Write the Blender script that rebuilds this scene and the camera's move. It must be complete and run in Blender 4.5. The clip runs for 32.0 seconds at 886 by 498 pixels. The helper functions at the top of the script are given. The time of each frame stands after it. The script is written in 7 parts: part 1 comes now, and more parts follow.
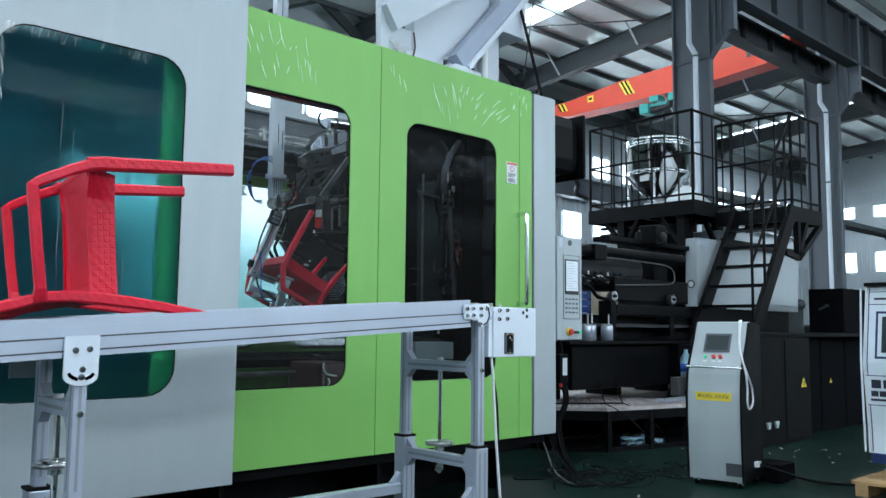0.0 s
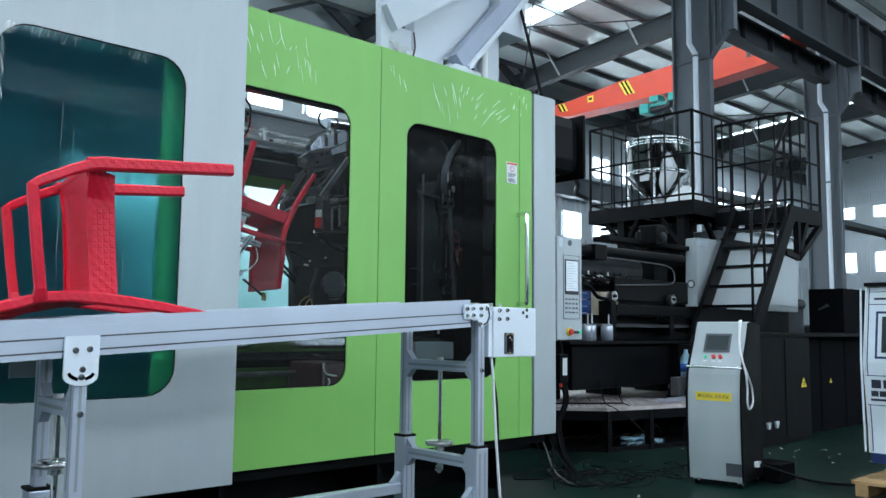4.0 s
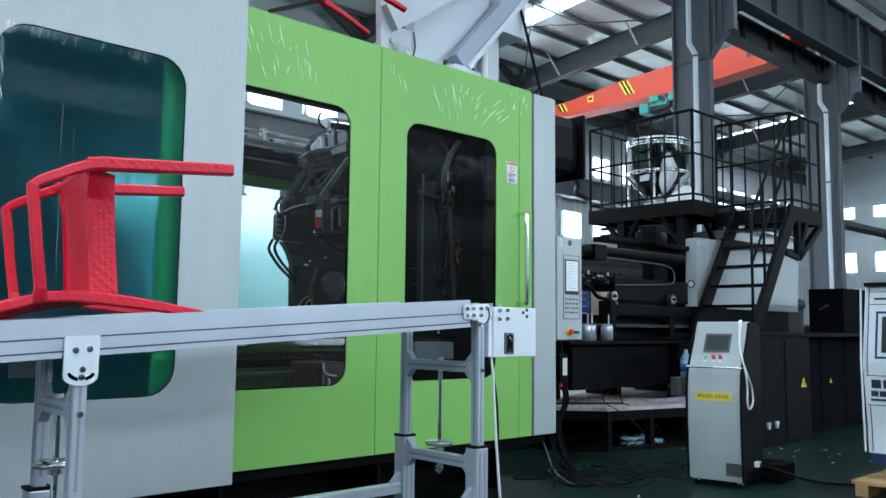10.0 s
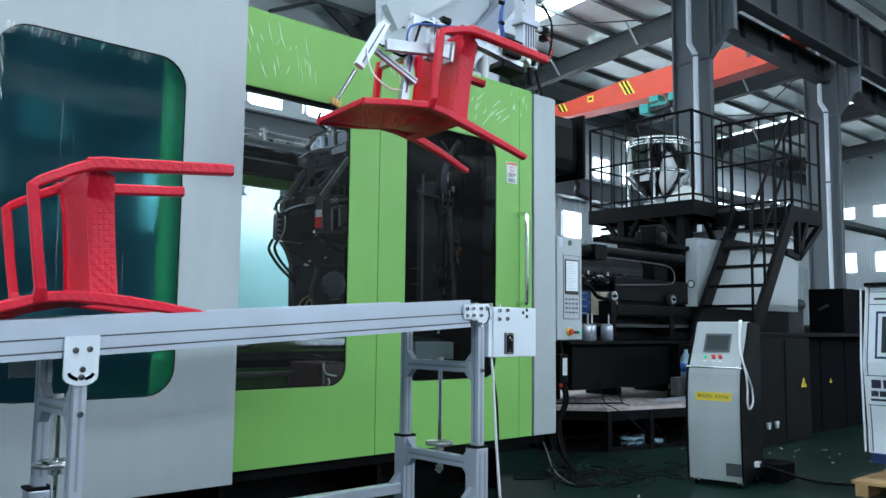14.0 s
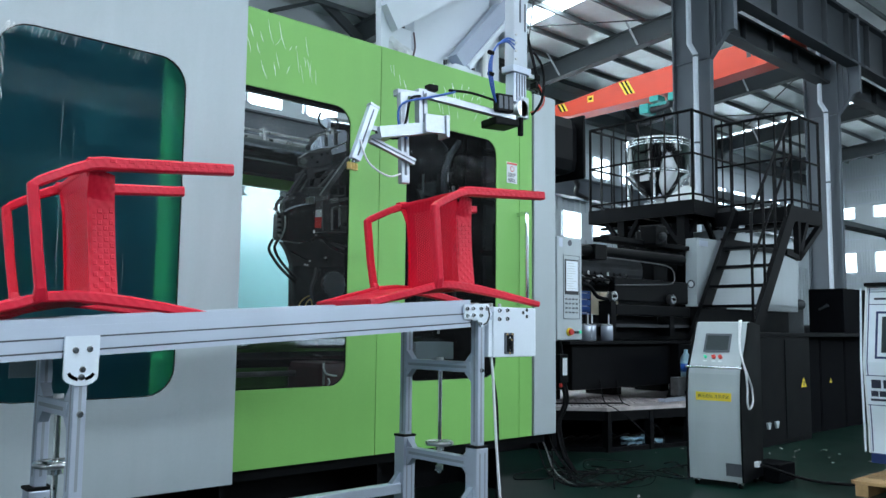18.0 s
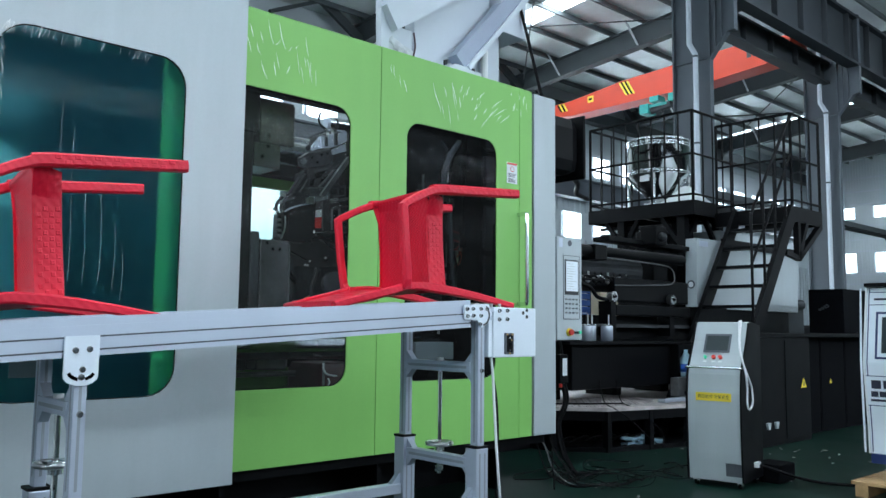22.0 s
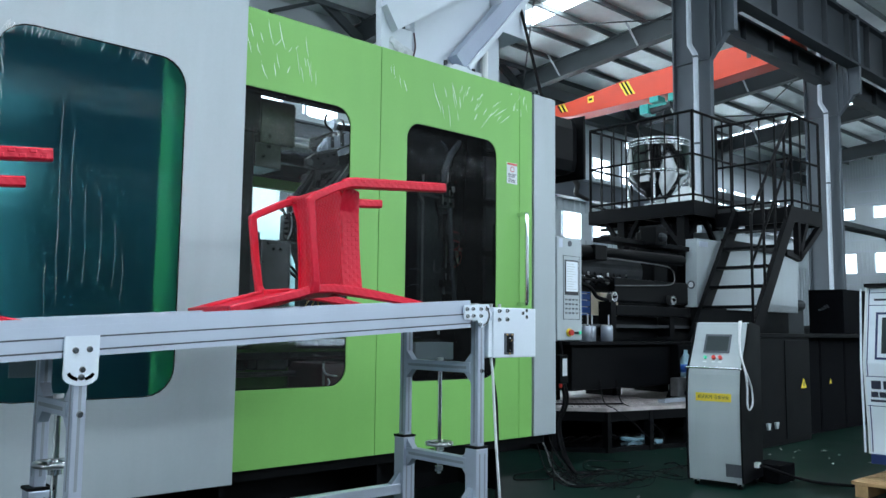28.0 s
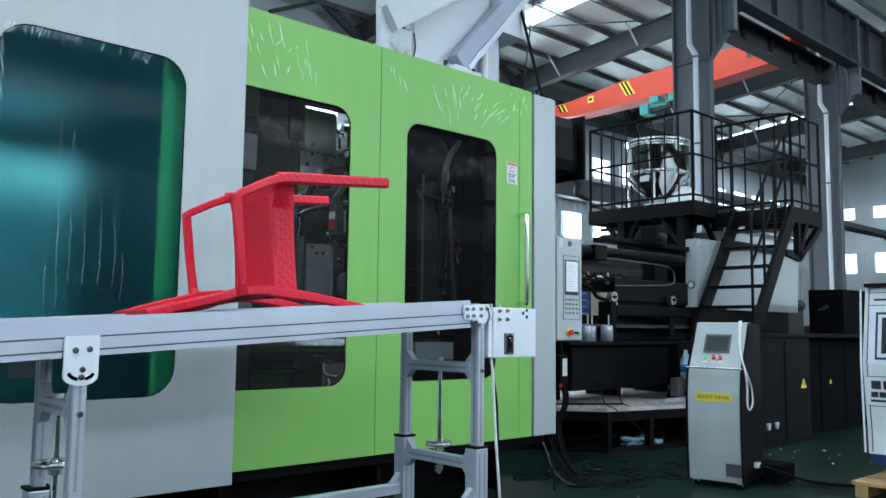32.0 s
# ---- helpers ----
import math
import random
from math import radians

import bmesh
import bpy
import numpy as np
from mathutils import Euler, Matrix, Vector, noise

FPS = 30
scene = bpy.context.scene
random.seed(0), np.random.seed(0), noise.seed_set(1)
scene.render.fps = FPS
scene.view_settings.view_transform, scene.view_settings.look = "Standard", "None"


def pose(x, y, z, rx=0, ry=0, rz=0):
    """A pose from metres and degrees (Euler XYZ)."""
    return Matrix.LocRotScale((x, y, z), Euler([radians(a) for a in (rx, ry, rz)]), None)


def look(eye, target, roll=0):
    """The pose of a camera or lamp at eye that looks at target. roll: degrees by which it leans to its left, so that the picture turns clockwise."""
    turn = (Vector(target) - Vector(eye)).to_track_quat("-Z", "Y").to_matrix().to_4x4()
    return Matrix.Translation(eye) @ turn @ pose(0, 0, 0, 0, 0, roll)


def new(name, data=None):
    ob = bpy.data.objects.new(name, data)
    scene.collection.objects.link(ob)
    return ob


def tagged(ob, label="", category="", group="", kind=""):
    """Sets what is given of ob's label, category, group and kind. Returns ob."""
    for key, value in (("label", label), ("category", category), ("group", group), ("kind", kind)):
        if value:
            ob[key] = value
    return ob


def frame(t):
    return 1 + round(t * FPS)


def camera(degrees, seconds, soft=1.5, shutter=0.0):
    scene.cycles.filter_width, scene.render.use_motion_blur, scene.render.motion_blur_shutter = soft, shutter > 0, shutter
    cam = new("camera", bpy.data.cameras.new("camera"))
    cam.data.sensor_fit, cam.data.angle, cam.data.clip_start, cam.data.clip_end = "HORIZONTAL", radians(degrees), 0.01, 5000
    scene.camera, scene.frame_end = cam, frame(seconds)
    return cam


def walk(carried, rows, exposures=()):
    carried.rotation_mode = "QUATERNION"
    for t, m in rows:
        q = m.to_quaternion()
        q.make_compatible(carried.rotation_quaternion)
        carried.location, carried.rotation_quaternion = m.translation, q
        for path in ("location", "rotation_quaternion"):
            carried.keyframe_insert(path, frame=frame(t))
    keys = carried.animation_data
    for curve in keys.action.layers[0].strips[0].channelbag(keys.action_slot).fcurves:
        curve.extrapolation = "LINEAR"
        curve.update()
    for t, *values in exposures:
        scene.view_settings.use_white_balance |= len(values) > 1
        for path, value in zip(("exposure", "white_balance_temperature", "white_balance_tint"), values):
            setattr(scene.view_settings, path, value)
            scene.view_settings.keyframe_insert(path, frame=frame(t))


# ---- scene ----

# ---- camera: still, with one small nudge of the tripod head ----
EYE = (0.0, 0.0, 1.06)
TILT, HEAD = 5.508, 47.643


def aim(tilt, head, roll):
    c = math.cos(radians(tilt))
    way = (c * math.cos(radians(head)), c * math.sin(radians(head)), math.sin(radians(tilt)))
    return look(EYE, (EYE[0] + way[0], EYE[1] + way[1], EYE[2] + way[2]), roll)


cam = camera(56.96, 32.0)
walk(cam, [(0.0, aim(TILT, HEAD, 0.60)), (21.6, aim(TILT, HEAD, 0.60)),
           (22.4, aim(TILT + 0.03, HEAD, 0.66)), (32.0, aim(TILT + 0.03, HEAD, 0.66))],
     exposures=[(0.0, 0.0), (32.0, 0.0)])

# ---- world and light ----
world = bpy.data.worlds.new("world")
scene.world = world
world.use_nodes = True
wn = world.node_tree
sky = wn.nodes.new("ShaderNodeTexSky")
sky.sky_type, sky.sun_disc = "NISHITA", False
sky.sun_elevation, sky.sun_rotation = radians(48), radians(200)
wn.nodes["Background"].inputs["Strength"].default_value = 0.12
wn.links.new(sky.outputs["Color"], wn.nodes["Background"].inputs["Color"])

sun_data = bpy.data.lights.new("sun", "SUN")
sun_data.energy, sun_data.angle, sun_data.color = 1.0, radians(12), (1.0, 0.97, 0.92)
sun = new("sun", sun_data)
sun.matrix_basis = look((0, 0, 40), (8, 22, 0))


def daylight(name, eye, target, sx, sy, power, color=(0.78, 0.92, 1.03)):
    """An area lamp for daylight, at an opening or inside a closed wall or roof."""
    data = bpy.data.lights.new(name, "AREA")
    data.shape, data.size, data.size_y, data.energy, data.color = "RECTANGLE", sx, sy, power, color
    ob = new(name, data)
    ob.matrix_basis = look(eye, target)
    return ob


# ---- materials ----
def mat(name, color, rough=0.5, metal=0.0, var=0.12, scale=6.0, bump=0.0, fine=90.0, dirt=None, dirt_amount=0.0, coat=0.0, vary=0.0, spec=0.5, streak=0.0):
    m = bpy.data.materials.new(name)
    m.use_nodes = True
    t = m.node_tree
    b = t.nodes["Principled BSDF"]
    b.inputs["Metallic"].default_value = metal
    b.inputs["Coat Weight"].default_value = coat
    b.inputs["Specular IOR Level"].default_value = spec
    co = t.nodes.new("ShaderNodeTexCoord")
    n1, n2 = t.nodes.new("ShaderNodeTexNoise"), t.nodes.new("ShaderNodeTexNoise")
    n1.inputs["Scale"].default_value, n2.inputs["Scale"].default_value = scale, fine
    n1.inputs["Detail"].default_value, n2.inputs["Detail"].default_value = 5.0, 3.0
    for n in (n1, n2):
        t.links.new(co.outputs["Object"], n.inputs["Vector"])
    add = t.nodes.new("ShaderNodeMath")
    add.operation = "MULTIPLY_ADD"
    t.links.new(n2.outputs["Fac"], add.inputs[0])
    add.inputs[1].default_value = 0.35
    t.links.new(n1.outputs["Fac"], add.inputs[2])
    ramp = t.nodes.new("ShaderNodeMapRange")
    ramp.inputs["From Min"].default_value, ramp.inputs["From Max"].default_value = 0.4, 0.95
    ramp.inputs["To Min"].default_value, ramp.inputs["To Max"].default_value = 1 - var, 1 + var
    t.links.new(add.outputs[0], ramp.inputs["Value"])
    mul = t.nodes.new("ShaderNodeVectorMath")
    mul.operation = "SCALE"
    mul.inputs[0].default_value = color[:3]
    t.links.new(ramp.outputs[0], mul.inputs["Scale"])
    out = mul.outputs[0]
    if streak:
        # faint upright streaks: soft reflections put into the colour
        mp, n4, r4, m4 = t.nodes.new("ShaderNodeMapping"), t.nodes.new("ShaderNodeTexNoise"), t.nodes.new("ShaderNodeMapRange"), t.nodes.new("ShaderNodeVectorMath")
        mp.inputs["Scale"].default_value = (9.0, 9.0, 1.1)
        n4.inputs["Scale"].default_value, n4.inputs["Detail"].default_value = 1.0, 6.0
        r4.inputs["From Min"].default_value, r4.inputs["From Max"].default_value = 0.3, 0.7
        r4.inputs["To Min"].default_value, r4.inputs["To Max"].default_value = 1 - streak, 1 + streak * 0.6
        m4.operation = "SCALE"
        t.links.new(co.outputs["Object"], mp.inputs["Vector"])
        t.links.new(mp.outputs[0], n4.inputs["Vector"])
        t.links.new(n4.outputs["Fac"], r4.inputs["Value"])
        t.links.new(out, m4.inputs[0])
        t.links.new(r4.outputs[0], m4.inputs["Scale"])
        out = m4.outputs[0]
    if vary:
        info = t.nodes.new("ShaderNodeObjectInfo")
        r2 = t.nodes.new("ShaderNodeMapRange")
        r2.inputs["To Min"].default_value, r2.inputs["To Max"].default_value = 1 - vary, 1 + vary
        t.links.new(info.outputs["Random"], r2.inputs["Value"])
        m2 = t.nodes.new("ShaderNodeVectorMath")
        m2.operation = "SCALE"
        t.links.new(out, m2.inputs[0])
        t.links.new(r2.outputs[0], m2.inputs["Scale"])
        out = m2.outputs[0]
    if dirt:
        n3 = t.nodes.new("ShaderNodeTexNoise")
        n3.inputs["Scale"].default_value, n3.inputs["Detail"].default_value = scale * 0.45, 8.0
        t.links.new(co.outputs["Object"], n3.inputs["Vector"])
        dr = t.nodes.new("ShaderNodeMapRange")
        dr.inputs["From Min"].default_value, dr.inputs["From Max"].default_value = 0.5, 0.75
        dr.inputs["To Max"].default_value = dirt_amount
        t.links.new(n3.outputs["Fac"], dr.inputs["Value"])
        mix = t.nodes.new("ShaderNodeMix")
        mix.data_type = "RGBA"
        mix.inputs[7].default_value = (*dirt, 1)
        t.links.new(dr.outputs[0], mix.inputs[0])
        t.links.new(out, mix.inputs[6])
        out = mix.outputs[2]
    t.links.new(out, b.inputs["Base Color"])
    rr = t.nodes.new("ShaderNodeMapRange")
    rr.inputs["To Min"].default_value, rr.inputs["To Max"].default_value = max(0.02, rough - 0.08), min(1, rough + 0.1)
    t.links.new(n1.outputs["Fac"], rr.inputs["Value"])
    t.links.new(rr.outputs[0], b.inputs["Roughness"])
    if bump:
        bp = t.nodes.new("ShaderNodeBump")
        bp.inputs["Strength"].default_value, bp.inputs["Distance"].default_value = bump, 0.004
        t.links.new(n2.outputs["Fac"], bp.inputs["Height"])
        t.links.new(bp.outputs[0], b.inputs["Normal"])
    return m


def pane_mat(name, tint, gloss_rough=0.03, ior=1.45, haze=(0.5, 0.5, 0.5), share=0.006):
    """Clear or tinted sheet: light passes straight through, the surface mirrors at a slant."""
    m = bpy.data.materials.new(name)
    m.use_nodes = True
    t = m.node_tree
    t.nodes.remove(t.nodes["Principled BSDF"])
    tr, gl = t.nodes.new("ShaderNodeBsdfTransparent"), t.nodes.new("ShaderNodeBsdfGlossy")
    tr.inputs["Color"].default_value = (*tint, 1)
    gl.inputs["Roughness"].default_value = gloss_rough
    fr, mx = t.nodes.new("ShaderNodeFresnel"), t.nodes.new("ShaderNodeMixShader")
    fr.inputs["IOR"].default_value = ior
    t.links.new(fr.outputs[0], mx.inputs[0])
    df, hz = t.nodes.new("ShaderNodeBsdfDiffuse"), t.nodes.new("ShaderNodeMixShader")
    df.inputs["Color"].default_value = (*haze, 1)
    hz.inputs[0].default_value = share
    t.links.new(tr.outputs[0], hz.inputs[1])
    t.links.new(df.outputs[0], hz.inputs[2])
    t.links.new(hz.outputs[0], mx.inputs[1])
    t.links.new(gl.outputs[0], mx.inputs[2])
    t.links.new(mx.outputs[0], t.nodes["Material Output"].inputs["Surface"])
    return m


def scattering(m, tint, rough, ior):
    """Turns the clear body of a sheet into one that blurs what stands behind it."""
    t = m.node_tree
    rf = t.nodes.new("ShaderNodeBsdfRefraction")
    rf.inputs["Color"].default_value = (*tint, 1)
    rf.inputs["Roughness"].default_value, rf.inputs["IOR"].default_value = rough, ior
    for n in list(t.nodes):
        if n.type == "BSDF_TRANSPARENT":
            for k in list(n.outputs[0].links):
                t.links.new(rf.outputs[0], k.to_socket)
            t.nodes.remove(n)
    return m


def tint_gradient(m, stops):
    """Makes the tint of a sheet paler upwards and a little uneven."""
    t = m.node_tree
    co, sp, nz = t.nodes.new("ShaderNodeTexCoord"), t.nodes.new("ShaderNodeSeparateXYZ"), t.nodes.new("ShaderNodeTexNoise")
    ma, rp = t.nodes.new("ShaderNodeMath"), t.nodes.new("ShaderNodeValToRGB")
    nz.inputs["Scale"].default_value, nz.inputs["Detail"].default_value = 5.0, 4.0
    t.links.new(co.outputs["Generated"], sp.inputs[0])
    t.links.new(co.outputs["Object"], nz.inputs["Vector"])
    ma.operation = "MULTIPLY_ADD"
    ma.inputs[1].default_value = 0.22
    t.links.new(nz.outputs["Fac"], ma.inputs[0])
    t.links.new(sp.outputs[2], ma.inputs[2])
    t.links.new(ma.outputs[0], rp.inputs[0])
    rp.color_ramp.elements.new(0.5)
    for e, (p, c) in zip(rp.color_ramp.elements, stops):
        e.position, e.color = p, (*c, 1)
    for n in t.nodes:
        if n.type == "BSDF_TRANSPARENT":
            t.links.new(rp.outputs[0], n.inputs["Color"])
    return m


def relief(m, width, height, depth, strength):
    """A fine moulded weave: soft lozenges, raised and sunk in turn, over the side faces."""
    t = m.node_tree
    co, sp, ad, bp = t.nodes.new("ShaderNodeTexCoord"), t.nodes.new("ShaderNodeSeparateXYZ"), t.nodes.new("ShaderNodeMath"), t.nodes.new("ShaderNodeBump")
    t.links.new(co.outputs["Object"], sp.inputs[0])
    t.links.new(sp.outputs[0], ad.inputs[0])
    t.links.new(sp.outputs[1], ad.inputs[1])
    waves = []
    for out, step in ((ad.outputs[0], width), (sp.outputs[2], height)):
        mu, sn = t.nodes.new("ShaderNodeMath"), t.nodes.new("ShaderNodeMath")
        mu.operation, sn.operation = "MULTIPLY", "SINE"
        mu.inputs[1].default_value = math.pi / step
        t.links.new(out, mu.inputs[0])
        t.links.new(mu.outputs[0], sn.inputs[0])
        waves.append(sn.outputs[0])
    pr = t.nodes.new("ShaderNodeMath")
    pr.operation = "MULTIPLY"
    t.links.new(waves[0], pr.inputs[0])
    t.links.new(waves[1], pr.inputs[1])
    bp.inputs["Strength"].default_value, bp.inputs["Distance"].default_value = strength, depth
    t.links.new(pr.outputs[0], bp.inputs["Height"])
    t.links.new(bp.outputs[0], t.nodes["Principled BSDF"].inputs["Normal"])
    return m


def glow_mat(name, color, strength):
    m = bpy.data.materials.new(name)
    m.use_nodes = True
    b = m.node_tree.nodes["Principled BSDF"]
    b.inputs["Base Color"].default_value = (*color, 1)
    b.inputs["Emission Color"].default_value = (*color, 1)
    b.inputs["Emission Strength"].default_value = strength
    return m


GREEN = mat("green_paint", (0.220, 0.50, 0.122), 0.42, var=0.05, scale=1.2, spec=0.35, streak=0.025)
GREY = mat("light_grey_paint", (0.42, 0.472, 0.500), 0.36, var=0.05, scale=1.0, dirt=(0.36, 0.395, 0.395), dirt_amount=0.4, streak=0.045)
WHITE = mat("white_paint", (0.54, 0.585, 0.65), 0.4, var=0.05, scale=3)
BLACK = mat("black_paint", (0.0046, 0.0049, 0.0059), 0.42, var=0.3, scale=5, spec=0.08)
DARK = mat("dark_steel", (0.036, 0.040, 0.045), 0.45, 0.5, var=0.35, scale=7, bump=0.1)
MOULD = mat("mould_steel", (0.085, 0.085, 0.090), 0.30, 0.8, var=0.35, scale=6, bump=0.1)
PLATEN = mat("oiled_black_steel", (0.012, 0.0125, 0.014), 0.30, 0.3, var=0.35, scale=5, bump=0.1, spec=0.25)
POLISHED = mat("polished_bar_steel", (0.20, 0.21, 0.22), 0.16, 1.0, var=0.1, scale=6)
CAST = mat("cast_grey_steel", (0.17, 0.175, 0.18), 0.32, 0.6, var=0.3, scale=12, bump=0.15)
STEEL = mat("bright_steel", (0.55, 0.56, 0.57), 0.28, 1.0, var=0.2, scale=9)
CHROME = mat("chrome", (0.80, 0.81, 0.82), 0.08, 1.0, var=0.05, scale=3)
ALU = mat("anodised_aluminium", (0.53, 0.58, 0.68), 0.34, 0.5, var=0.06, scale=4, fine=160)
# slot shade painted as flat strips; paler than ALU_DARK, for leg slots
GROOVE = mat("extrusion_slot_lit", (0.34, 0.37, 0.42), 0.45, 0.5, var=0.1)
GRIP_ALU = mat("handled_aluminium", (0.40, 0.43, 0.48), 0.34, 0.6, var=0.15, scale=8)
ALU_DARK = mat("extrusion_groove", (0.10, 0.11, 0.13), 0.5, 0.4, var=0.1)
RED = relief(mat("red_plastic", (0.68, 0.0090, 0.036), 0.42, var=0.06, scale=5, spec=0.34), 0.0145, 0.0165, 0.0012, 0.45)
# brace face darker and bluer than its white flange
BRACE = mat("blue_grey_brace", (0.27, 0.31, 0.39), 0.35, 0.2, var=0.08, scale=3)
# duller copy of BLACK: deep shade on cabinets and covers put into the material
MATTE = mat("shaded_matte_black", (0.0042, 0.0045, 0.0058), 0.65, var=0.3, scale=5, spec=0.03)
BLUE_WHITE = mat("blue_white_paint", (0.74, 0.80, 0.88), 0.35, var=0.04, scale=3)
RUBBER = mat("black_rubber", (0.005, 0.005, 0.006), 0.6, var=0.2, spec=0.10)
BELT = mat("belt", (0.05, 0.14, 0.09), 0.55, var=0.15, bump=0.1)
COLUMN = mat("blue_grey_column_paint", (0.075, 0.090, 0.107), 0.5, var=0.12, scale=1.5)
RAFTER = mat("dark_roof_steel", (0.045, 0.055, 0.060), 0.6, var=0.15, scale=1.5)
COLUMN_PALE = mat("pale_galvanised_brace", (0.42, 0.46, 0.48), 0.5, 0.2, var=0.1)
PURLIN = mat("grey_purlin_paint", (0.085, 0.10, 0.105), 0.6, var=0.15, scale=1.5)
WEB = mat("grey_girder_paint", (0.024, 0.030, 0.037), 0.55, var=0.15, scale=1.5)
GIRDER = mat("dark_girder_paint", (0.022, 0.027, 0.032), 0.6, var=0.15, scale=1.5)
ROOF = mat("white_roof_sheet", (0.76, 0.81, 0.81), 0.34, 0.25, var=0.16, scale=0.8, bump=1.0, fine=5.0)
ORANGE = mat("orange_crane_paint", (0.58, 0.050, 0.020), 0.45, var=0.08, scale=1.5)
TEAL = mat("teal_hoist_paint", (0.03, 0.28, 0.25), 0.45, var=0.15)
YELLOW = mat("yellow_sticker", (0.80, 0.60, 0.05), 0.45, var=0.05)
PAPER = mat("white_label", (0.75, 0.78, 0.80), 0.5, var=0.04)
INK = mat("dark_ink", (0.02, 0.025, 0.05), 0.5, var=0.05)
BLUE = mat("blue_plastic", (0.03, 0.12, 0.50), 0.4, var=0.15)
NAVY = mat("navy_paint", (0.012, 0.03, 0.12), 0.4, var=0.15)
WOOD = mat("pallet_wood", (0.42, 0.26, 0.12), 0.65, var=0.3, scale=8, bump=0.3)
FLOOR = mat("green_epoxy_floor", (0.0048, 0.0222, 0.0162), 0.34, var=0.5, scale=1.6, fine=30, dirt=(0.0046, 0.0054, 0.0054), dirt_amount=0.95, spec=0.22)
WALL = mat("pale_wall_sheet", (0.52, 0.575, 0.605), 0.6, var=0.08, scale=0.6)
DECK = mat("worn_steel_deck", (0.54, 0.49, 0.485), 0.50, 0.25, var=0.4, scale=9, bump=0.4, dirt=(0.20, 0.15, 0.12), dirt_amount=0.5)
CARD = mat("beige_board", (0.72, 0.61, 0.46), 0.7, var=0.1)
SCREEN = glow_mat("lit_screen", (0.55, 0.62, 0.68), 0.35)
SCREEN_DARK = mat("dark_screen", (0.030, 0.042, 0.046), 0.30, var=0.1, spec=0.2)
SKY_GLOW = glow_mat("overcast_sky", (0.86, 0.94, 1.0), 2.2)
GLASS = pane_mat("clear_sheet", (0.96, 0.98, 0.98), ior=1.06, share=0.016)
GLASS_DARK = pane_mat("smoky_sheet", (0.66, 0.68, 0.69), ior=1.045, share=0.009)
GLASS_TEAL = scattering(pane_mat("teal_sheet", (0.34, 0.68, 0.70), haze=(0.035, 0.14, 0.20), share=0.10, ior=1.07), (0.39, 0.74, 0.76), 0.55, 1.12)
GLASS_BACK = tint_gradient(pane_mat("pale_teal_sheet", (0.3, 0.5, 0.5), haze=(0.75, 0.88, 0.90), share=0.34), ((0.25, (0.33, 0.50, 0.51)), (0.72, (0.50, 0.68, 0.69)), (0.92, (0.84, 0.90, 0.90))))
# darker copy of GREEN: shade inside the machine put into the colour
INNER_GREEN = mat("shaded_inner_green", (0.050, 0.150, 0.030), 0.5, var=0.25, scale=5)
OXIDE = mat("dark_red_oxide_paint", (0.050, 0.012, 0.016), 0.45, var=0.3, scale=8)
PACKET = mat("pale_blue_packet", (0.30, 0.48, 0.58), 0.35, var=0.3, scale=14)
# near-white colour paints the glints on creases of the clear film
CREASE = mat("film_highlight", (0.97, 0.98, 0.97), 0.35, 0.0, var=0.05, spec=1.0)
FILM_WHITE = mat("milky_film", (0.50, 0.53, 0.55), 0.3, var=0.2, scale=20, bump=0.8, fine=30)
BLUE_HOSE = mat("blue_air_hose", (0.03, 0.10, 0.40), 0.35, var=0.1)
BRASS = mat("brass", (0.62, 0.42, 0.16), 0.3, 1.0, var=0.1)
CABLE_W = mat("white_cable", (0.75, 0.76, 0.78), 0.45, var=0.05)
RED_LAMP = mat("red_button", (0.60, 0.04, 0.03), 0.3, var=0.05)
GREEN_LAMP = glow_mat("green_button", (0.04, 0.5, 0.28), 0.5)


# ---- building tools ----
def box(bm, x0, x1, y0, y1, z0, z1, bev=0.0):
    vs = bmesh.ops.create_cube(bm, size=1.0, matrix=Matrix.LocRotScale(
        ((x0 + x1) / 2, (y0 + y1) / 2, (z0 + z1) / 2), None, (abs(x1 - x0), abs(y1 - y0), abs(z1 - z0))))["verts"]
    if bev:
        es = {e for v in vs for e in v.link_edges}
        bmesh.ops.bevel(bm, geom=list(es), offset=bev, segments=2, affect="EDGES", profile=0.6)
    return bm


def rod(bm, p, q, r, n=12, r2=None):
    p, q = Vector(p), Vector(q)
    d = q - p
    m = Matrix.Translation((p + q) / 2) @ d.to_track_quat("Z", "Y").to_matrix().to_4x4()
    bmesh.ops.create_cone(bm, cap_ends=True, segments=n, radius1=r, radius2=r if r2 is None else r2, depth=d.length, matrix=m)
    return bm


def bar(bm, p, q, w, hgt, up=(0, 0, 1)):
    """A bar of rectangular section from p to q; w across, hgt along up."""
    p, q = Vector(p), Vector(q)
    d = (q - p).normalized()
    s = d.cross(Vector(up)).normalized() * (w / 2)
    u = s.cross(d).normalized() * (hgt / 2)
    vs = [bm.verts.new(c + a * s + b * u) for c in (p, q) for a, b in ((-1, -1), (1, -1), (1, 1), (-1, 1))]
    for f in ((3, 2, 1, 0), (4, 5, 6, 7), (0, 1, 5, 4), (1, 2, 6, 5), (2, 3, 7, 6), (3, 0, 4, 7)):
        bm.faces.new([vs[i] for i in f])
    return bm


